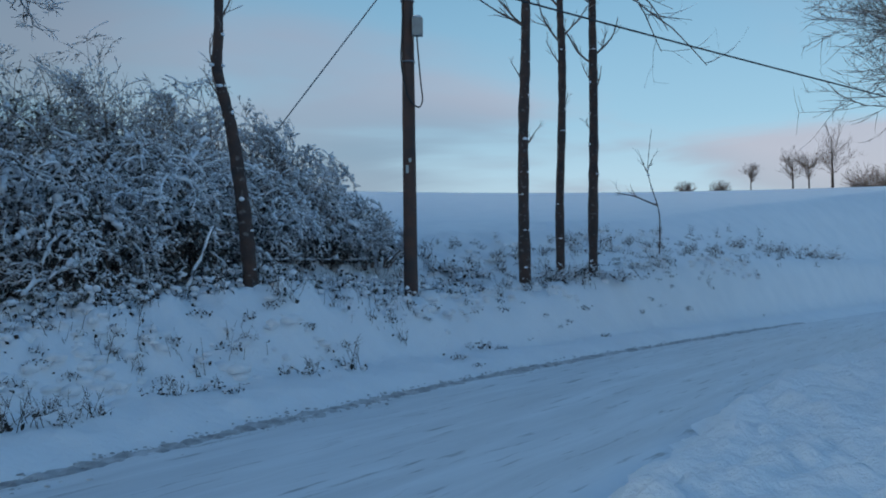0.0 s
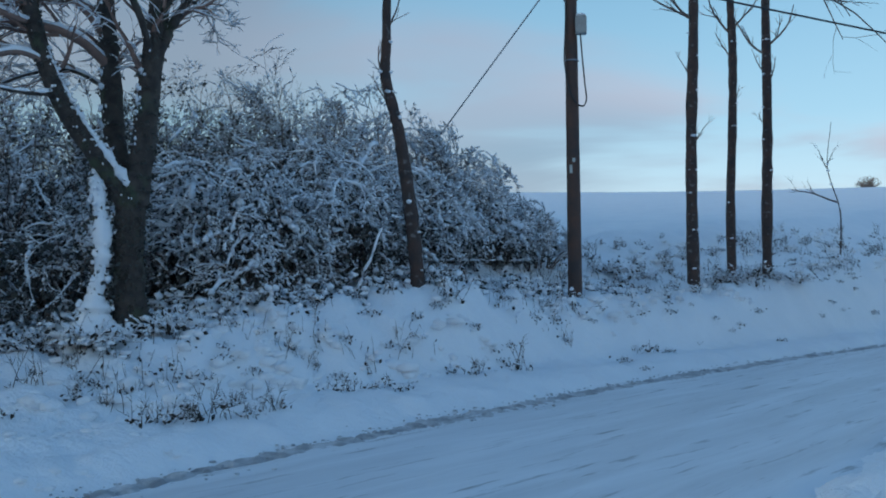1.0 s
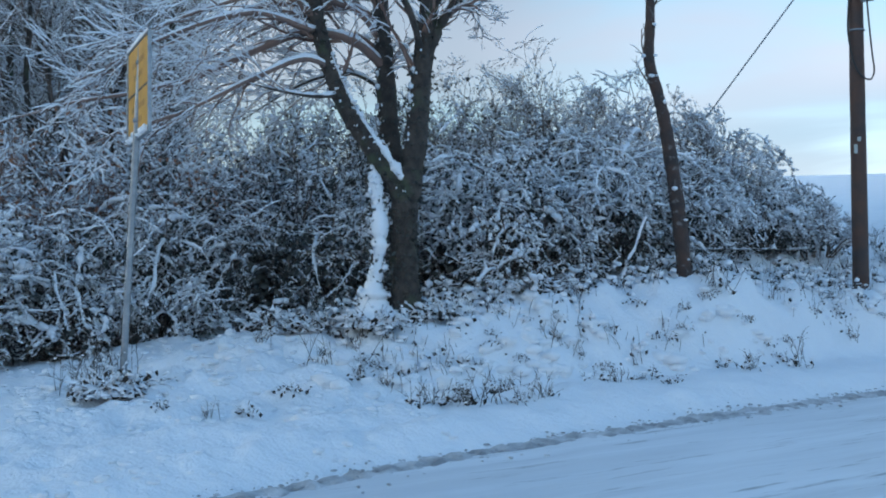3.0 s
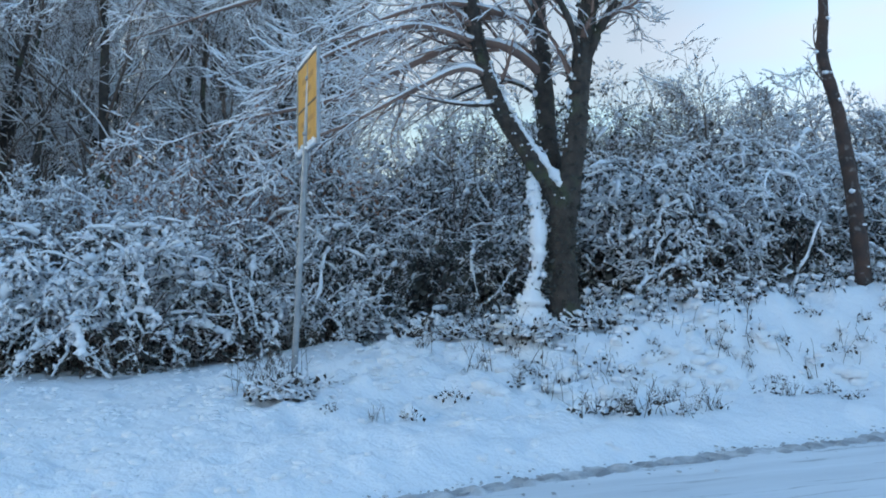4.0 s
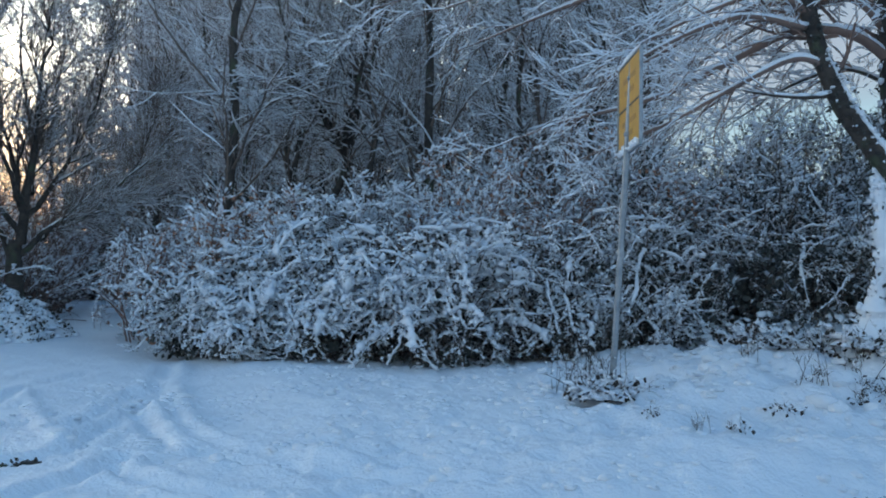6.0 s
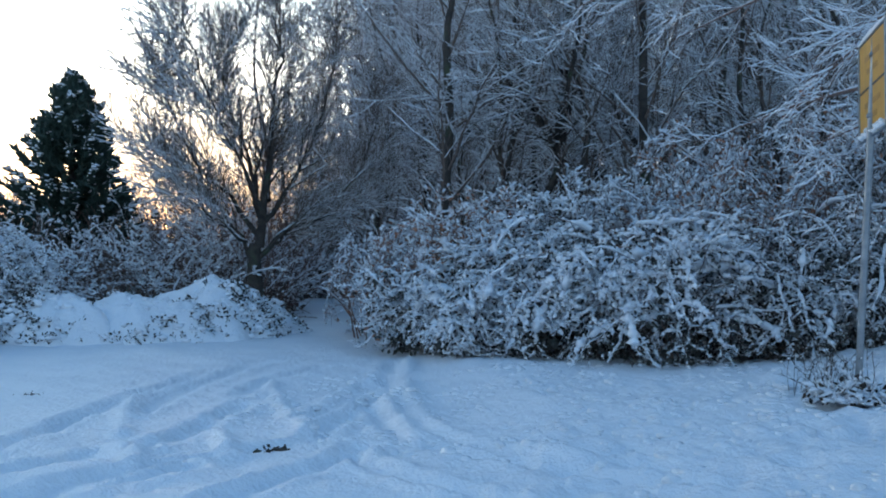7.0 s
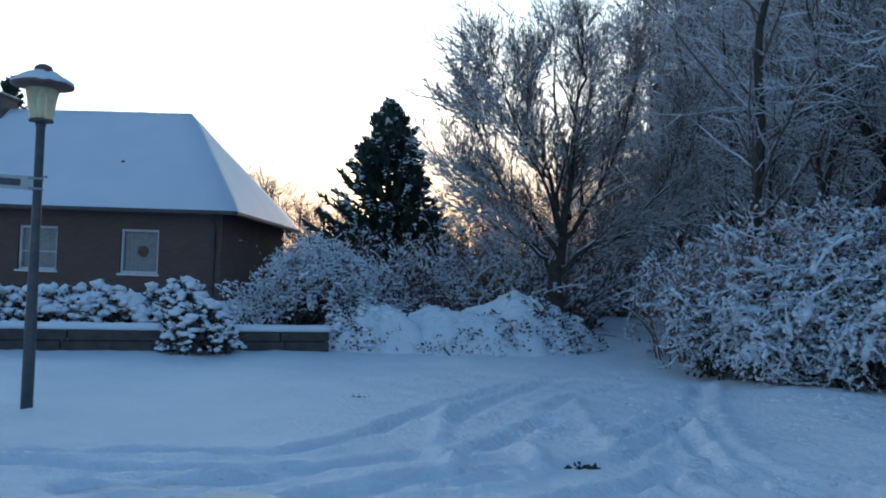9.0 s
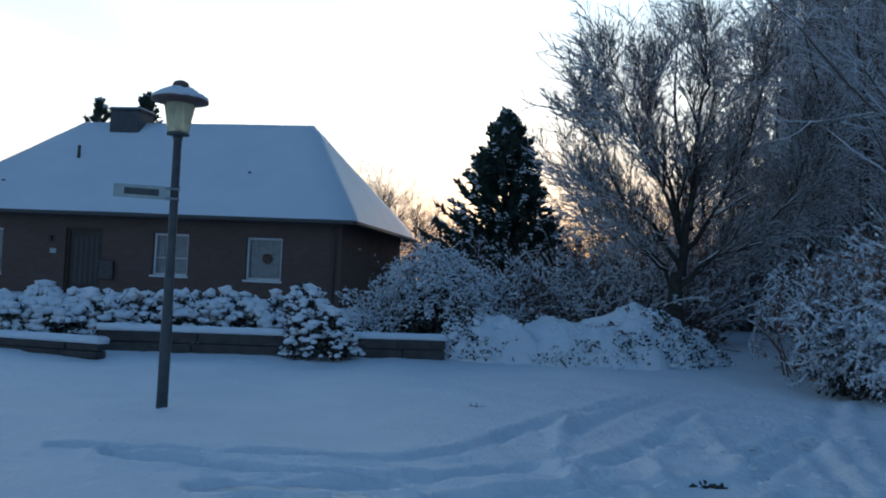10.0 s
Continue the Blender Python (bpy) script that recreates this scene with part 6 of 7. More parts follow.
# ---- conifers ----
def conifer(name, place, seed, h, w, label, n=560):
    """Dense cone of upswept boughs, each a fan of needle sprays with snow on its outer end."""
    rng = np.random.default_rng(seed)
    ob = thing(name, place, label, "conifer", turn=rng.uniform(0, 360))
    part("trunk", lathe([(0.2, -0.3), (0.16, h * 0.3), (0.05, h * 0.9), (0.01, h)], 10), BARK, ob)
    t = rng.random(n) ** 0.9
    z = 0.15 + (h - 0.55) * t
    a = rng.uniform(0, 2 * np.pi, n)
    reach = w * np.clip(1 - t, 0.015, 1) ** 0.7 * rng.uniform(0.6, 1.08, n) * (1 + 0.10 * np.sin(3 * a + 5 * t))
    B = limb(rng, np.stack([0 * a, 0 * a, z], -1), np.stack([np.cos(a), np.sin(a), 0.05 + 0.9 * t ** 2], -1), np.maximum(reach, 0.3), 7, 0.06, 0.55)
    Rb = taper(np.full(n, 0.024), 7, 0.3)
    part("branch_mass", tubes(B, Rb), BARK, ob)
    s, wv, r = shoots(rng, B, Rb, 36, 0.25, 1.0, 0.8, 0.0)
    P2 = limb(rng, s, wv, rng.uniform(0.14, 0.32, len(s)), 3, 0.15, 0.1)
    part("needle_mass", tubes(P2, np.tile([[0.05, 0.042, 0.006]], (len(s), 1)) * rng.uniform(0.6, 1.25, (len(s), 1)), 4), NEEDLE, ob, "dense dark green needle sprays")
    # snow caught on some of the boughs, near their ends
    held = rng.random(n) < 0.22
    Q = P2.reshape(n, 36, 3, 3)[held][:, :, 1].reshape(-1, 3)
    u = ((s.reshape(n, 36, 3)[held] - B[held][:, :1]) ** 2).sum(-1) ** 0.5 / np.maximum(reach[held], 0.3)[:, None]
    Q = Q[(u.ravel() > 0.62) & (rng.random(len(Q)) < 0.8)] + [0, 0, 0.05]
    part("snow_padding", lumps(rng, Q, rng.uniform(0.03, 0.10, len(Q)), 0.45, 0.5), SNOW_CLUMP, ob, "patches of snow on the sprays")
    return ob


conifer("conifer", polar(85.2, 31.0), 221, 7.75, 3.35, "dark dense conifer with patches of snow beside the house")
conifer("conifer", polar(110.5, 44.0), 222, 8.8, 3.4, "conifer top showing behind the chimney", 110)
conifer("conifer", polar(107.9, 44.5), 223, 9.5, 3.6, "conifer top showing beside the chimney", 110)


# ---- woods behind the thicket ----
def wood_tree(seed, h, label):
    rng = np.random.default_rng(seed)
    ob = thing("woodland_tree", (0, 0, -50), label, "tree", "trees of the wood")
    pts = [(0, 0, -0.4)]
    for i in range(1, 7):
        pts.append((rng.normal(0, 0.12) * i * 0.5, rng.normal(0, 0.12) * i * 0.5, h * i / 6))
    P, R, T = spine_tube(pts, [0.13, 0.10, 0.085, 0.06, 0.04, 0.015], 7, 4, rng, 0.04)
    part("trunk", T, BARK, ob)
    Q, Rq = P[None, ::2], R[None, ::2]
    w2, s2 = crown(rng, Q, Rq, (28, 8, 3), (h * 0.24, h * 0.11, h * 0.055), (0.25, 0.0, -0.1), 1.0, 0.22, 0.06, 0.021, 0.85, 0.4, 0.008, (6, 4, 3))
    part("twig_mass", joined(*w2), TWIG, ob)
    part("snow_cover", joined(*s2), SNOW_CLUMP, ob, "thin snow lying on the twigs")
    return ob


WOOD_KINDS = [wood_tree(240 + i, hh, lab) for i, (hh, lab) in enumerate([(12.5, "tall bare woodland tree dusted with snow"), (10.5, "slender bare woodland tree with snowy twigs"), (8.0, "young bare woodland tree thick with snowy twigs"), (13.5, "tall straight woodland tree with frosted branches")])]
rng = np.random.default_rng(250)
spots = []
for ring, n in ((23.5, 9), (27.0, 10), (31.5, 11), (37.0, 11)):
    for az in np.linspace(37, 62 if ring < 30 else 66, n) + rng.normal(0, 1.0, n):
        spots.append((az, ring + rng.normal(0, 0.8)))
spots += [(58.8, 23.2), (67.5, 38.0), (66.0, 40.0), (68.3, 45.0), (69.8, 43.0), (71.3, 40.0), (72.6, 37.0), (73.8, 41.0), (70.4, 38.0)]
used = set()
for k, (az, dd) in enumerate(spots):
    kind = WOOD_KINDS[k % 4]
    where = pose(*polar(az, dd), 0, 0, rng.uniform(0, 360)) @ Matrix.Diagonal((*([rng.uniform(0.85, 1.15)] * 3), 1))
    if k % 4 not in used:
        used.add(k % 4)
        kind.matrix_world = where
    else:
        copy_thing(kind, where)


def undergrowth():
    """Brushwood between the trunks, one mass."""
    rng = np.random.default_rng(260)
    n = 2500
    az, dd = np.radians(rng.uniform(33, 86, n)), rng.uniform(22.5, 44, n)
    dd = np.where(az > radians(65), np.maximum(dd, 38), dd)
    S = np.stack([-dd * np.sin(az), dd * np.cos(az)], -1)
    S = np.concatenate([S, land(S[:, 0], S[:, 1])[:, None] - 0.1], 1)
    P = limb(rng, S, rng.normal(0, 0.35, (n, 3)) + [0, 0, 1], rng.uniform(1.5, 5.6, n) * np.where(az > radians(72), 0.6, 1.0), 7, 0.14, -0.3)
    R = taper(rng.uniform(0.008, 0.03, n), 7, 0.3)
    s, wv, r = shoots(rng, P, R, 5, 0.2, 1.0, 0.9, 0.2)
    P2 = limb(rng, s, wv, rng.uniform(0.3, 1.1, len(s)), 3, 0.2, 0.0)
    R2 = taper(np.maximum(r, 0.006), 3, 0.4)
    ob = part("undergrowth", joined(tubes(P, R), tubes(P2, R2)), TWIG)
    tagged(ob, "dense bare brushwood between the woodland trunks", "undergrowth", kind="stuff")
    ob = part("undergrowth_snow", snow_on(rng, P2, R2, 0.027, 0.85, sides=3), SNOW_CLUMP)
    tagged(ob, "thin snow lying on the brushwood", "snow", kind="stuff")


undergrowth()


def deep_wood():
    """Stems and brush of the wood's depth, closing the view."""
    rng = np.random.default_rng(265)
    n = 620
    az, dd = np.radians(np.where(rng.random(n) < 0.72, rng.uniform(36, 68, n), rng.uniform(56, 68.5, n))), rng.uniform(42, 70, n)
    S = np.stack([-dd * np.sin(az), dd * np.cos(az)], -1)
    S = np.concatenate([S, land(S[:, 0], S[:, 1], False)[:, None] - 0.3], 1)
    H = rng.uniform(13, 26, n)
    P = limb(rng, S, rng.normal(0, 0.08, (n, 3)) + [0, 0, 1], H, 5, 0.04, 0.0)
    R = taper(rng.uniform(0.04, 0.11, n), 5, 0.25)
    s, wv, r = shoots(rng, P, R, 16, 0.02, 1.0, 0.9, 0.3)
    P2 = limb(rng, s, wv, rng.uniform(1.5, 4.5, len(s)), 4, 0.2, 0.1)
    R2 = taper(np.maximum(r * 0.5, 0.02), 4, 0.4)
    s, wv, r = shoots(rng, P2, R2, 4, 0.1, 1.0, 0.9, 0.2)
    P3 = limb(rng, s, wv, rng.uniform(0.6, 2.0, len(s)), 2, 0.2, 0.0)
    R3 = taper(np.maximum(r * 0.7, 0.028), 2, 0.5)
    ob = part("deep_wood", joined(tubes(P, R), tubes(P2, R2), tubes(P3, R3)), TWIG)
    tagged(ob, "dark mass of bare trees deep in the wood", "woodland", kind="stuff")
    ob = part("deep_wood_snow", joined(snow_on(rng, P2, R2, 0.044, 0.85), snow_on(rng, P3, R3, 0.030, 0.9)), SNOW_CLUMP)
    tagged(ob, "thin snow on the trees deep in the wood", "snow", kind="stuff")


deep_wood()


def red_brush():
    """Fine reddish brush behind the mounds."""
    rng = np.random.default_rng(268)
    n = 3300
    az, dd = np.radians(rng.uniform(64, 90, n)), rng.uniform(26.0, 46, n)
    dd = np.where(az < radians(72.5), np.maximum(dd, 41), dd)
    S = np.stack([-dd * np.sin(az), dd * np.cos(az)], -1)
    S = np.concatenate([S, land(S[:, 0], S[:, 1], False)[:, None] - 0.1], 1)
    P = limb(rng, S, rng.normal(0, 0.4, (n, 3)) + [0, 0, 1], rng.uniform(0.8, 1.25, n) * np.interp(dd, [26, 46], [2.1, 4.8]) * np.interp(np.degrees(az), [74, 80], [1.75, 1.1]), 6, 0.14, -0.5)
    R = taper(rng.uniform(0.008, 0.018, n), 6, 0.4)
    s, wv, r = shoots(rng, P, R, 6, 0.25, 1.0, 0.9, 0.2)
    P2 = limb(rng, s, wv, rng.uniform(0.25, 0.8, len(s)), 3, 0.2, 0.0)
    R2 = taper(np.maximum(r, 0.008), 3, 0.5)
    # glow shining through the brush is part of this lightened twig colour
    ob = part("red_brush", joined(tubes(P, R), tubes(P2, R2)), TWIG_RED_LIT)
    tagged(ob, "dense reddish bare brush behind the snowy mounds", "brush", kind="stuff")
    # frost, drawn heavier to lift the brush's tone as glow and haze would
    ob = part("brush_snow", beads(rng, P2[::2], R2[::2], 0.028, 2, 2.6), SNOW_CLUMP)
    tagged(ob, "light frost on the reddish brush", "snow", kind="stuff")


red_brush()
for k, (az, dd, w, h) in enumerate([(87.0, 25.5, 1.5, 2.2), (83.0, 25.5, 1.7, 2.3), (79.0, 26.0, 1.8, 2.4), (75.5, 27.5, 1.8, 2.6), (80.0, 31.0, 2.4, 3.3), (84.5, 32.0, 2.4, 3.2), (76.5, 33.0, 2.4, 3.6), (73.4, 30.0, 1.3, 2.0)]):
    shrub("lane_bush", polar(az, dd), 160 + k, w, h, "bare reddish bush with light snow behind the mounds", 55, 6, 420, 0.034, 300, wood=TWIG_RED_LIT, leafmat=BRUSHLEAF, group="bushes by the lane", arch=-0.5, fine=0, upright=0.7, category="bush", core=350)


# ---- far trees ----
def far_tree(place, seed, h, w, label, bushy=False, thin=0.014):
    rng = np.random.default_rng(seed)
    ob = thing("distant_tree", place, label, "tree", "trees on the skyline")
    if bushy:
        n = 150
        a = rng.uniform(0, 2 * np.pi, n)
        S = np.stack([0.45 * w * np.cos(a), 0.45 * w * np.sin(a), np.full(n, -0.3)], -1) * np.sqrt(rng.random((n, 1))) - [0, 0, 0.2]
        P = in_dome(limb(rng, S, rng.normal(0, 0.6, (n, 3)) + [0, 0, 0.9], rng.uniform(0.6, 1.2, n) * np.hypot(w, h), 6, 0.2, -0.3), w, h, 0, 0.15)
        part("crown", tubes(P, taper(np.full(n, 0.032), 6, 0.5), 4), TWIG, ob)
        return
    part("trunk", lathe([(0.03 * h, -0.5), (0.024 * h, h * 0.2), (0.012 * h, h * 0.5), (0.003 * h, h * 0.9)], 7), BARK, ob)
    n = 26
    a = rng.uniform(0, 2 * np.pi, n)
    S = np.stack([0 * a, 0 * a, h * rng.uniform(-0.05 if bushy else 0.22, 0.35 if bushy else 0.7, n)], -1)
    W = np.stack([np.cos(a), np.sin(a), rng.uniform(0.2 if bushy else 0.4, 1.1 if bushy else 1.4, n)], -1)
    B = limb(rng, S, W, rng.uniform(0.7, 1.1, n) * w, 6, 0.1, 0.4)
    R = taper(np.full(n, 2.6 * thin), 6, 0.3)
    w2, _ = crown(rng, B, R, (5, 4), (w * 0.5, w * 0.28), (0.3, 0.1), 0.9, 0.2, 0.1, 0, 0, 0.5, thin, (4, 3))
    part("crown", joined(tubes(B, R, 4), *w2), TWIG, ob)


for k, (az, h, w, bushy) in enumerate([(-22.9, 1.4, 1.7, True), (-25.0, 1.5, 1.7, True), (-26.8, 3.4, 1.6, False), (-29.2, 5.0, 2.2, False), (-30.1, 4.4, 2.0, False), (-31.4, 7.4, 3.2, False), (-33.0, 3.4, 2.8, True), (-34.2, 3.0, 2.6, True)]):
    far_tree(polar(az, 132), 280 + k, h, w, "small bare tree on the snowy skyline" if not bushy else "round bush on the snowy skyline", bushy)
for k, (az, dd, h, w) in enumerate([(90.8, 52, 5.6, 2.6), (92.6, 55, 7.4, 3.0), (89.3, 56, 5.2, 2.6), (94.0, 58, 8.2, 3.0), (87.5, 60, 5.0, 2.6), (82.5, 60, 6.0, 3.0), (79.0, 58, 6.5, 3.0)]):
    far_tree(polar(az, dd), 300 + k, h, w, "bare tree beyond the house against the glow", thin=0.012)


# ---- weeds and brambles on the bank ----
def weed(seed, h, n, label, leafy, wide=0.10):
    rng = np.random.default_rng(seed)
    ob = thing("weed_clump", (0, 0, -50), label, "weed", "weeds on the bank")
    S = rng.normal(0, wide, (n, 3)) * [1, 1, 0]
    P = limb(rng, S, rng.normal(0, 0.3, (n, 3)) + [0, 0, 1], h * rng.uniform(0.5, 1.1, n), 5, 0.1, -0.15)
    R = taper(np.full(n, 0.006), 5, 0.5)
    s, wv, r = shoots(rng, P, R, 4, 0.3, 1.0, 0.8, 0.3)
    P2 = limb(rng, s, wv, rng.uniform(0.05, 0.2, len(s)), 3, 0.2, 0.0)
    part("stalk_tuft", joined(tubes(P, R), tubes(P2, taper(np.full(len(s), 0.0045), 3))), STRAW, ob)
    C = np.concatenate([P2[:, -1], P[:, 2]])
    C = C[rng.random(len(C)) < 0.5]
    part("snow_dusting", lumps(rng, C, rng.uniform(0.01, 0.028, len(C)), 0.7), SNOW_CLUMP, ob)
    if leafy:
        C = rng.normal(0, 0.17, (leafy, 3)) * [1, 1, 0.35] + [0, 0, 0.08]
        C[:, 2] = np.abs(C[:, 2])
        part("leaf_mass", leaves(rng, C, rng.uniform(0.07, 0.15, leafy)), DEADLEAF, ob, "dark withered leaves")
        C = C[rng.random(leafy) < 0.45] + [0, 0, 0.03]
        part("snow_padding", lumps(rng, C, rng.uniform(0.025, 0.06, len(C)), 0.6), SNOW_CLUMP, ob)
    return ob


WEEDS = [weed(400, 0.45, 9, "dry weed stalks sticking out of the snow", 0), weed(401, 0.3, 5, "dark withered leaf clump with snow on it", 22),
         weed(402, 0.5, 12, "tuft of dry stalks and dark leaves in snow", 14), weed(403, 0.18, 4, "flat dark bramble leaves dusted with snow", 30), weed(404, 0.7, 6, "tall thin dead stalks on the bank", 8), weed(405, 0.8, 22, "thin twiggy dead stalks round the sign post", 0, 0.22)]
# bearing, distance, kind
PLACED = [(-9.9, 17.7, 1), (-8.4, 16.6, 3), (-9.5, 15.9, 3), (-11.0, 18.2, 3), (0.8, 13.6, 2), (-2.1, 14.2, 4), (8.8, 11.6, 2), (7.3, 11.9, 1), (5.4, 12.0, 3), (15.3, 10.8, 2), (18.6, 10.8, 1),
          (18.3, 9.6, 2), (14.7, 9.9, 2), (16.5, 9.8, 0), (12.1, 13.0, 3), (4.7, 14.0, 3), (31.2, 9.3, 1), (33.2, 9.3, 0), (36.1, 9.4, 1), (20.4, 9.5, 2), (17.9, 9.7, 2), (19.2, 9.6, 1), (13.6, 10.2, 0), (12.8, 10.3, 2),
          (24.5, 10.9, 2), (24.0, 11.3, 3), (25.0, 11.4, 0), (23.4, 11.2, 3), (17.4, 11.6, 1), (9.5, 12.6, 3), (-15.3, 21.8, 3), (-17.5, 22.4, 3), (-13.9, 21.2, 3), (-23.0, 36.0, 1), (-26.8, 44.0, 3), (-28.6, 47.0, 3), (-30.0, 49.0, 3), (-29.3, 47.5, 1),
          (39.4, 10.95, 5), (40.3, 10.9, 5), (37.6, 11.0, 0), (39.0, 11.0, 0), (40.9, 10.9, 0), (27.0, 11.0, 0), (28.4, 10.2, 3), (-5.0, 16.6, 0), (-6.1, 22.5, 4), (-8.8, 22.6, 2), (-0.5, 16.0, 4), (2.0, 15.2, 4), (6.4, 14.6, 4)]
rng = np.random.default_rng(410)
for _ in range(115):
    p, d_ = rng.uniform(4, 34), rng.uniform(2.2, 5.5)
    q = float(far_edge(p)) + d_
    x, y = UX * p - UY * q, UY * p + UX * q
    PLACED.append((-math.degrees(math.atan2(x, y)), math.hypot(x, y), int(rng.choice([0, 0, 1, 2, 3, 3, 3, 4]))))
for _ in range(120):                                          # a ragged line along the crest of the bank
    p = rng.uniform(12, 46)
    d_ = rng.normal(np.interp(p, [14, 26, 32], [5.2, 5.0, 3.8]), 0.9)
    q = float(far_edge(p)) + d_
    x, y = UX * p - UY * q, UY * p + UX * q
    PLACED.append((-math.degrees(math.atan2(x, y)), math.hypot(x, y), int(rng.choice([1, 2, 2, 3, 4, 4, 0]))))
for _ in range(75):                                           # dark bramble leaves on the bank's face
    p = rng.uniform(6, 28)
    q = float(far_edge(p)) + rng.uniform(1.5, 3.4)
    x, y = UX * p - UY * q, UY * p + UX * q
    PLACED.append((-math.degrees(math.atan2(x, y)), math.hypot(x, y), int(rng.choice([1, 3, 3]))))
seen = set()
for az, dd, kind in PLACED:
    x, y, z = polar(az, dd)
    m_ = pose(x, y, z - 0.02, 0, 0, rng.uniform(0, 360)) @ Matrix.Diagonal((*([rng.uniform(0.5, 1.0) if kind != 5 else rng.uniform(0.8, 1.0)] * 3), 1))
    if kind not in seen:
        seen.add(kind)
        WEEDS[kind].matrix_world = m_
    else:
        copy_thing(WEEDS[kind], m_)


def bank_scrub():
    """Low dry grass and bramble along the bank's top."""
    rng = np.random.default_rng(420)
    n = 2600
    p, d_ = rng.uniform(5, 29, n), rng.uniform(2.1, 5.2, n)
    keep = vnoise(p * 0.9, d_ * 1.4, 50) + np.interp(d_, [2.1, 3.2], [-0.35, 0.1]) > 0.12
    p, d_ = p[keep], d_[keep]
    n = len(p)
    q = far_edge(p) + d_
    S = np.stack([UX * p - UY * q, UY * p + UX * q], -1)
    S = np.concatenate([S, land(S[:, 0], S[:, 1])[:, None] - 0.03], 1)
    P = limb(rng, S, rng.normal(0, 0.22, (n, 3)) + [0, 0, 1], rng.uniform(0.10, 0.5, n) * rng.uniform(0.5, 1, n), 5, 0.10, -0.3)
    R = taper(rng.uniform(0.003, 0.006, n), 5, 0.5)
    ob = part("bank_grass", tubes(P, R), STRAW)
    tagged(ob, "thin dry grass along the top of the bank", "grass", kind="stuff")
    k = rng.random(n) < 0.5
    C = P[k, 0] + [0, 0, 0.05] + rng.normal(0, 0.05, (k.sum(), 3)) * [1, 1, 0.5]
    ob = part("bank_brambles", leaves(rng, np.repeat(C, 3, 0) + rng.normal(0, 0.07, (3 * len(C), 3)), rng.uniform(0.04, 0.10, 3 * len(C))), DEADLEAF)
    tagged(ob, "scattered dark bramble leaves on the snowy bank", "brambles", kind="stuff")
    ob = part("bramble_snow", lumps(rng, np.repeat(C, 2, 0) + rng.normal(0, 0.08, (2 * len(C), 3)), rng.uniform(0.025, 0.07, 2 * len(C)), 0.6), SNOW_CLUMP)
    tagged(ob, "little snow pads on the bank brambles", "snow", kind="stuff")
    # low skirt of brambles at the thicket's foot
    m_ = 600
    az, dd = rng.uniform(-4, 62, m_), rng.uniform(13.6, 16.2, m_)
    dd += np.interp(az, [-4, 4, 10, 62], [3.0, 1.0, 0, 0.4])
    S = np.stack([-dd * np.sin(np.radians(az)), dd * np.cos(np.radians(az))], -1)
    dens = vnoise(S[:, 0] * 0.9, S[:, 1] * 0.9, 61) + np.interp(dd - np.interp(az, [-4, 4, 10, 62], [3.0, 1.0, 0, 0.4]), [13.6, 15.0], [-0.45, 0.5]) - np.interp(az, [36, 44], [0, 0.5])
    S = S[dens > 0]
    Z = land(S[:, 0], S[:, 1])
    C = np.concatenate([S, (Z + rng.uniform(0.02, 0.22, len(S)))[:, None]], 1)
    ob = part("bramble_skirt", leaves(rng, np.repeat(C, 4, 0) + rng.normal(0, 0.1, (4 * len(C), 3)) * [1, 1, 0.5], rng.uniform(0.06, 0.12, 4 * len(C))), LEAF)
    tagged(ob, "low bramble leaves at the foot of the thicket", "brambles", kind="stuff")
    ob = part("skirt_snow", lumps(rng, np.repeat(C, 2, 0) + rng.normal(0, 0.1, (2 * len(C), 3)) * [1, 1, 0.4] + [0, 0, 0.04], rng.uniform(0.03, 0.09, 2 * len(C)), 0.6), SNOW_CLUMP)
    tagged(ob, "snow pads on the low brambles", "snow", kind="stuff")


bank_scrub()


def snow_hummocks():
    """Small humps of snow over tussocks on the bank, and clotted snow on the trodden corner."""
    rng = np.random.default_rng(425)
    n = 2000
    p, d_ = rng.uniform(3.5, 36, n), rng.uniform(1.9, 5.6, n)
    keep = vnoise(p * 0.8, d_ * 1.1, 55) > -0.15
    p, d_ = p[keep], d_[keep]
    q = far_edge(p) + d_
    x, y = UX * p - UY * q, UY * p + UX * q
    r = rng.uniform(0.05, 0.17, len(p))
    ob = part("snow_hummocks", lumps(rng, np.stack([x, y, land(x, y) - 0.15 * r], -1), r, 0.55, 0.3), SNOW)
    tagged(ob, "small rounded snow humps over tussocks on the bank", "snow", kind="stuff")
    n = 3200
    p, d_ = rng.uniform(-4.5, 4.5, n), rng.uniform(-1.0, 8.0, n)
    keep = (vnoise(p * 1.5, d_ * 1.5, 56) > -0.1) & (d_ > np.interp(p, [-4.5, 0, 2], [3.5, 0.5, 0.3]))
    p, d_ = p[keep], d_[keep]
    q = far_edge(p) + d_
    x, y = UX * p - UY * q, UY * p + UX * q
    r = rng.uniform(0.02, 0.075, len(p))
    ob = part("clotted_snow", lumps(rng, np.stack([x, y, land(x, y) - 0.1 * r], -1), r, 0.4, 0.3), SNOW)
    tagged(ob, "clotted granular snow on the trodden corner", "snow", kind="stuff")


snow_hummocks()


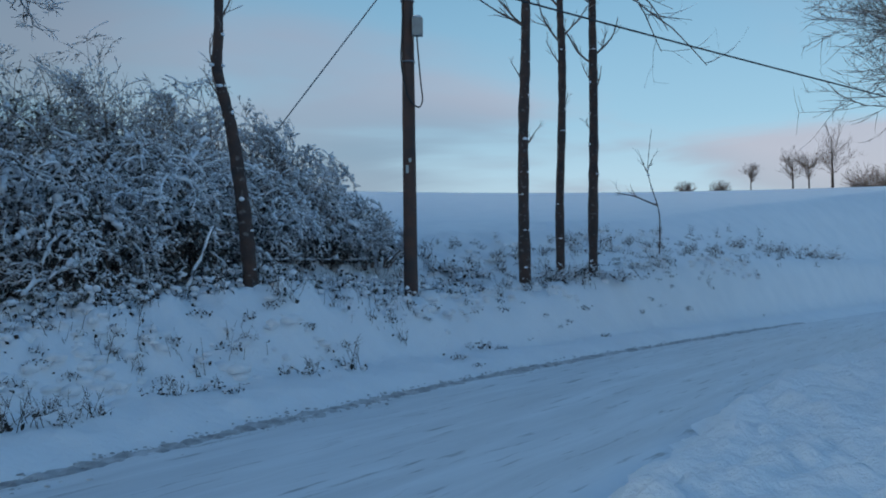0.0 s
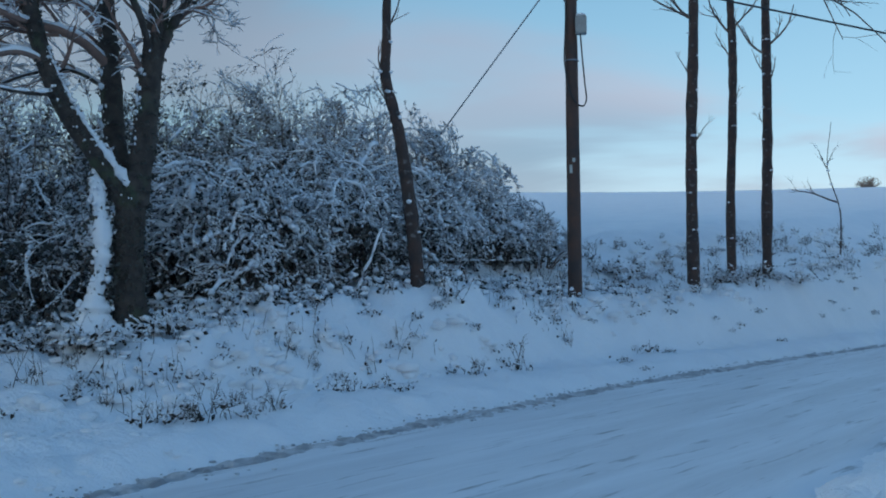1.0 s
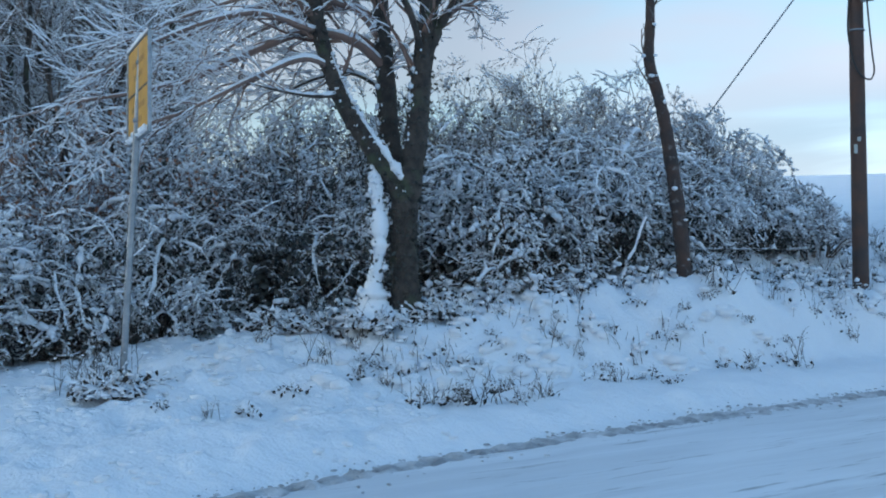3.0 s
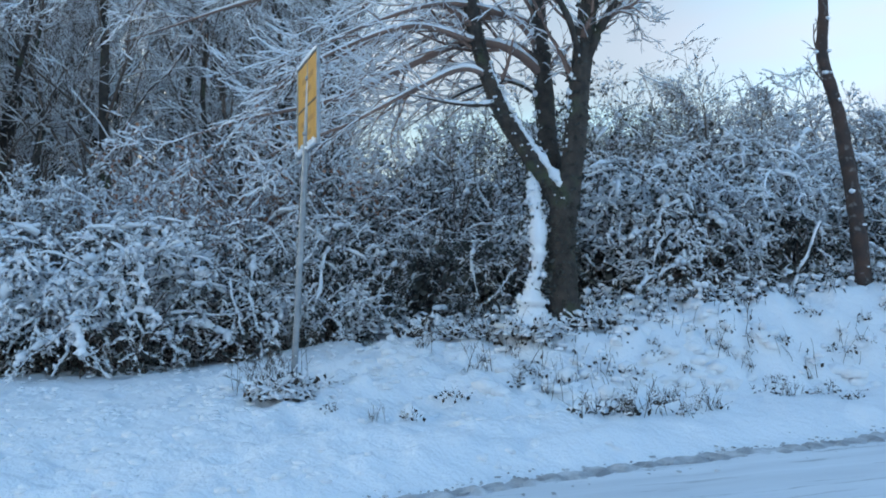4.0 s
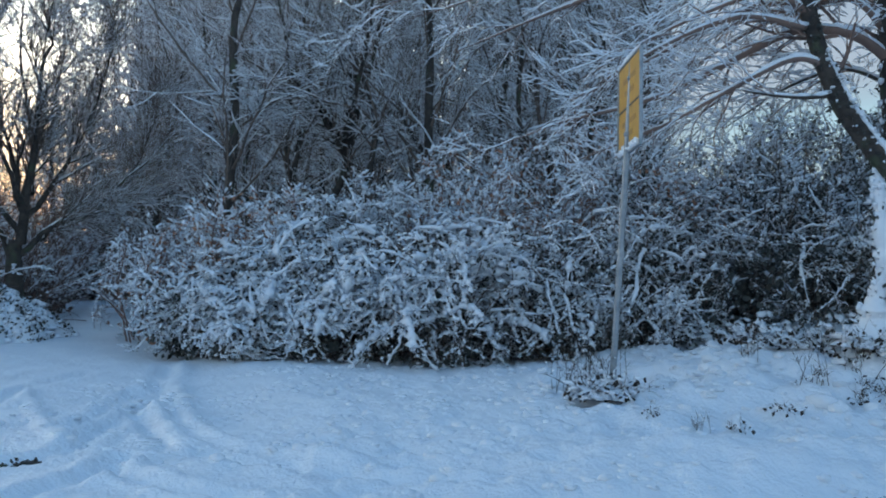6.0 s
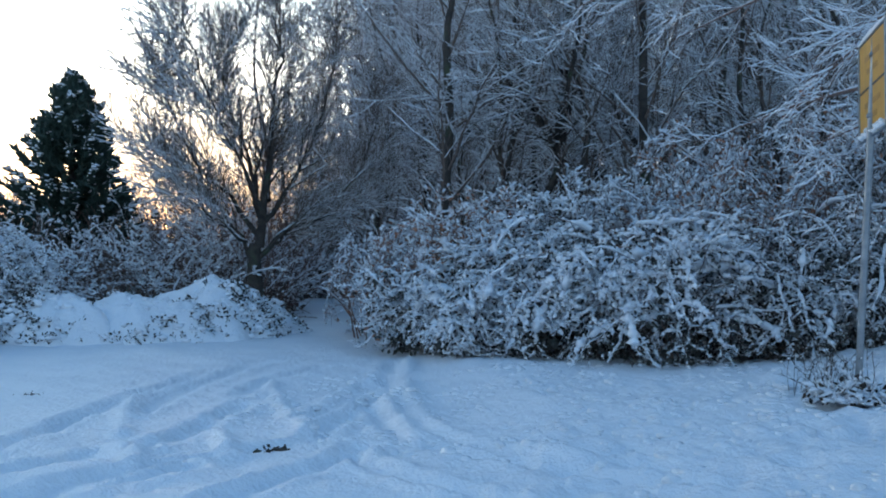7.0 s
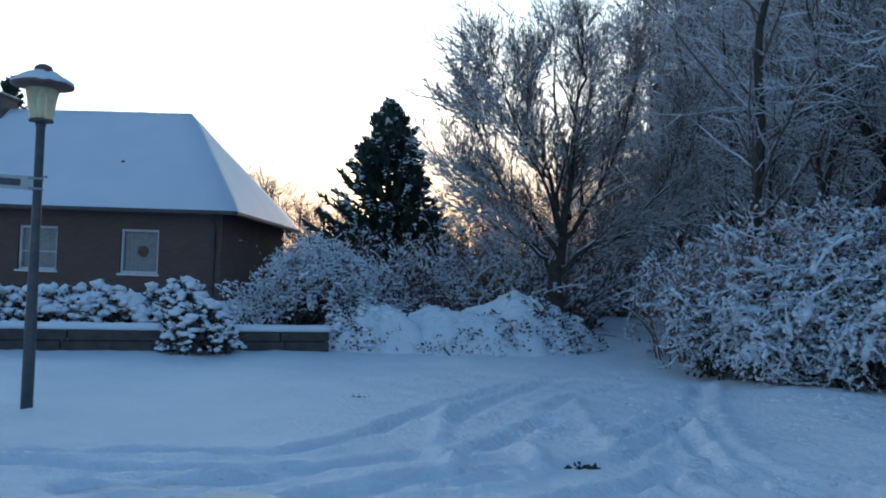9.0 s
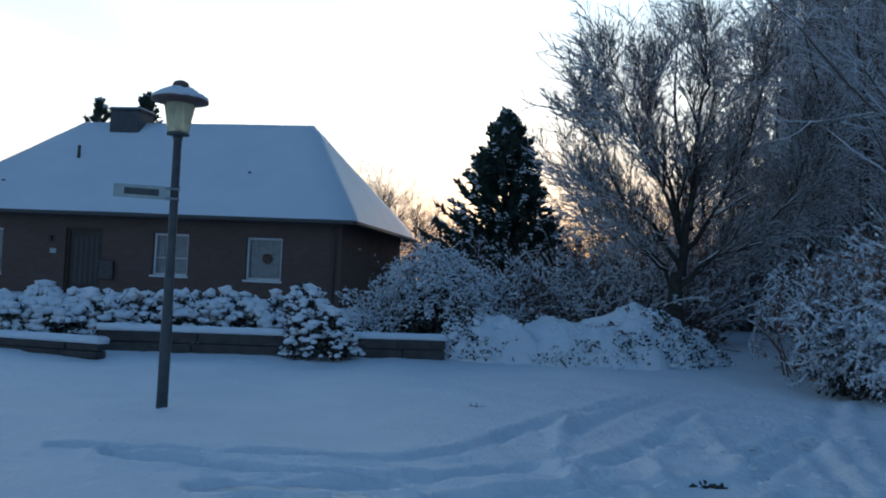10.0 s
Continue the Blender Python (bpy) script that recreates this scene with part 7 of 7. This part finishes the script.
for k, (az, dd, w, h) in enumerate([(37.4, 10.55, 0.28, 0.17), (39.7, 10.35, 0.22, 0.12), (26.8, 13.0, 0.4, 0.3), (30.0, 13.4, 0.45, 0.32), (23.4, 11.9, 0.22, 0.2), (19.6, 12.8, 0.35, 0.25), (13.5, 14.0, 0.35, 0.25), (-14.5, 24.3, 0.5, 0.35), (-16.4, 25.0, 0.6, 0.35), (-18.3, 25.6, 0.4, 0.3), (-27.6, 44.0, 1.0, 0.6), (-29.2, 47.0, 1.2, 0.7), (-30.6, 49.5, 1.2, 0.7), (-25.6, 41.0, 0.8, 0.45), (-9.0, 22.6, 0.6, 0.45), (-7.2, 22.4, 0.4, 0.3)]):
    shrub("low_bramble", polar(az, dd), 433 + k, w, h, "low bramble tangle with snow pads on the bank", 26, 4, 60, 0.024, 110, leafmat=DEADLEAF, group="low brambles on the bank", arch=-1.6, upright=0.5, category="bramble")


def fallen_stick():
    rng = np.random.default_rng(430)
    a, b_ = Vector(polar(8.5, 14.9)), Vector(polar(6.75, 15.2, 0))
    b_.z = 1.6 + 15.2 * math.tan(radians(3.45))
    ob = thing("fallen_branch", (a.x, a.y, a.z), "snow-covered broken branch leaning into the thicket", "branch")
    P = np.array([(b_ - a) * t for t in np.linspace(-0.03, 1, 8)]) + rng.normal(0, 0.012, (8, 3))
    R = np.linspace(0.03, 0.018, 8)
    part("stick", tubes(P[None], R[None], 7), BARK, ob)
    part("snow_cover", tubes((P + [0, 0, 0.035])[None], (R * 1.25)[None], 6), SNOW_CLUMP, ob)


fallen_stick()


def clod(place, seed, size, label):
    rng = np.random.default_rng(seed)
    ob = thing("slush_clod", place, label, "slush clod", "clods on the lane")
    C = rng.normal(0, 0.05, (22, 3)) * [0.8, 1.8, 0.15]
    C[:, 2] = np.abs(C[:, 2])
    part("clod_heap", lumps(rng, C, rng.uniform(0.012, 0.034, 22) * size, 0.9, 0.6), BARK, ob, smooth=False)
    C = rng.normal(0, 0.12, (10, 3)) * [1.4, 0.8, 0.1]
    part("leaf_mass", leaves(rng, C[:5] + [0, 0, 0.03], rng.uniform(0.03, 0.06, 5)), DEADLEAF, ob)


clod((-8.14, 2.51, ground_z(-8.14, 2.51)), 440, 1.2, "small dark clod of dirt and slush on the snow")
clod((*polar(86.5, 12.6)[:2], polar(86.5, 12.6)[2]), 441, 0.35, "faint dark crumbs of slush in the snow")
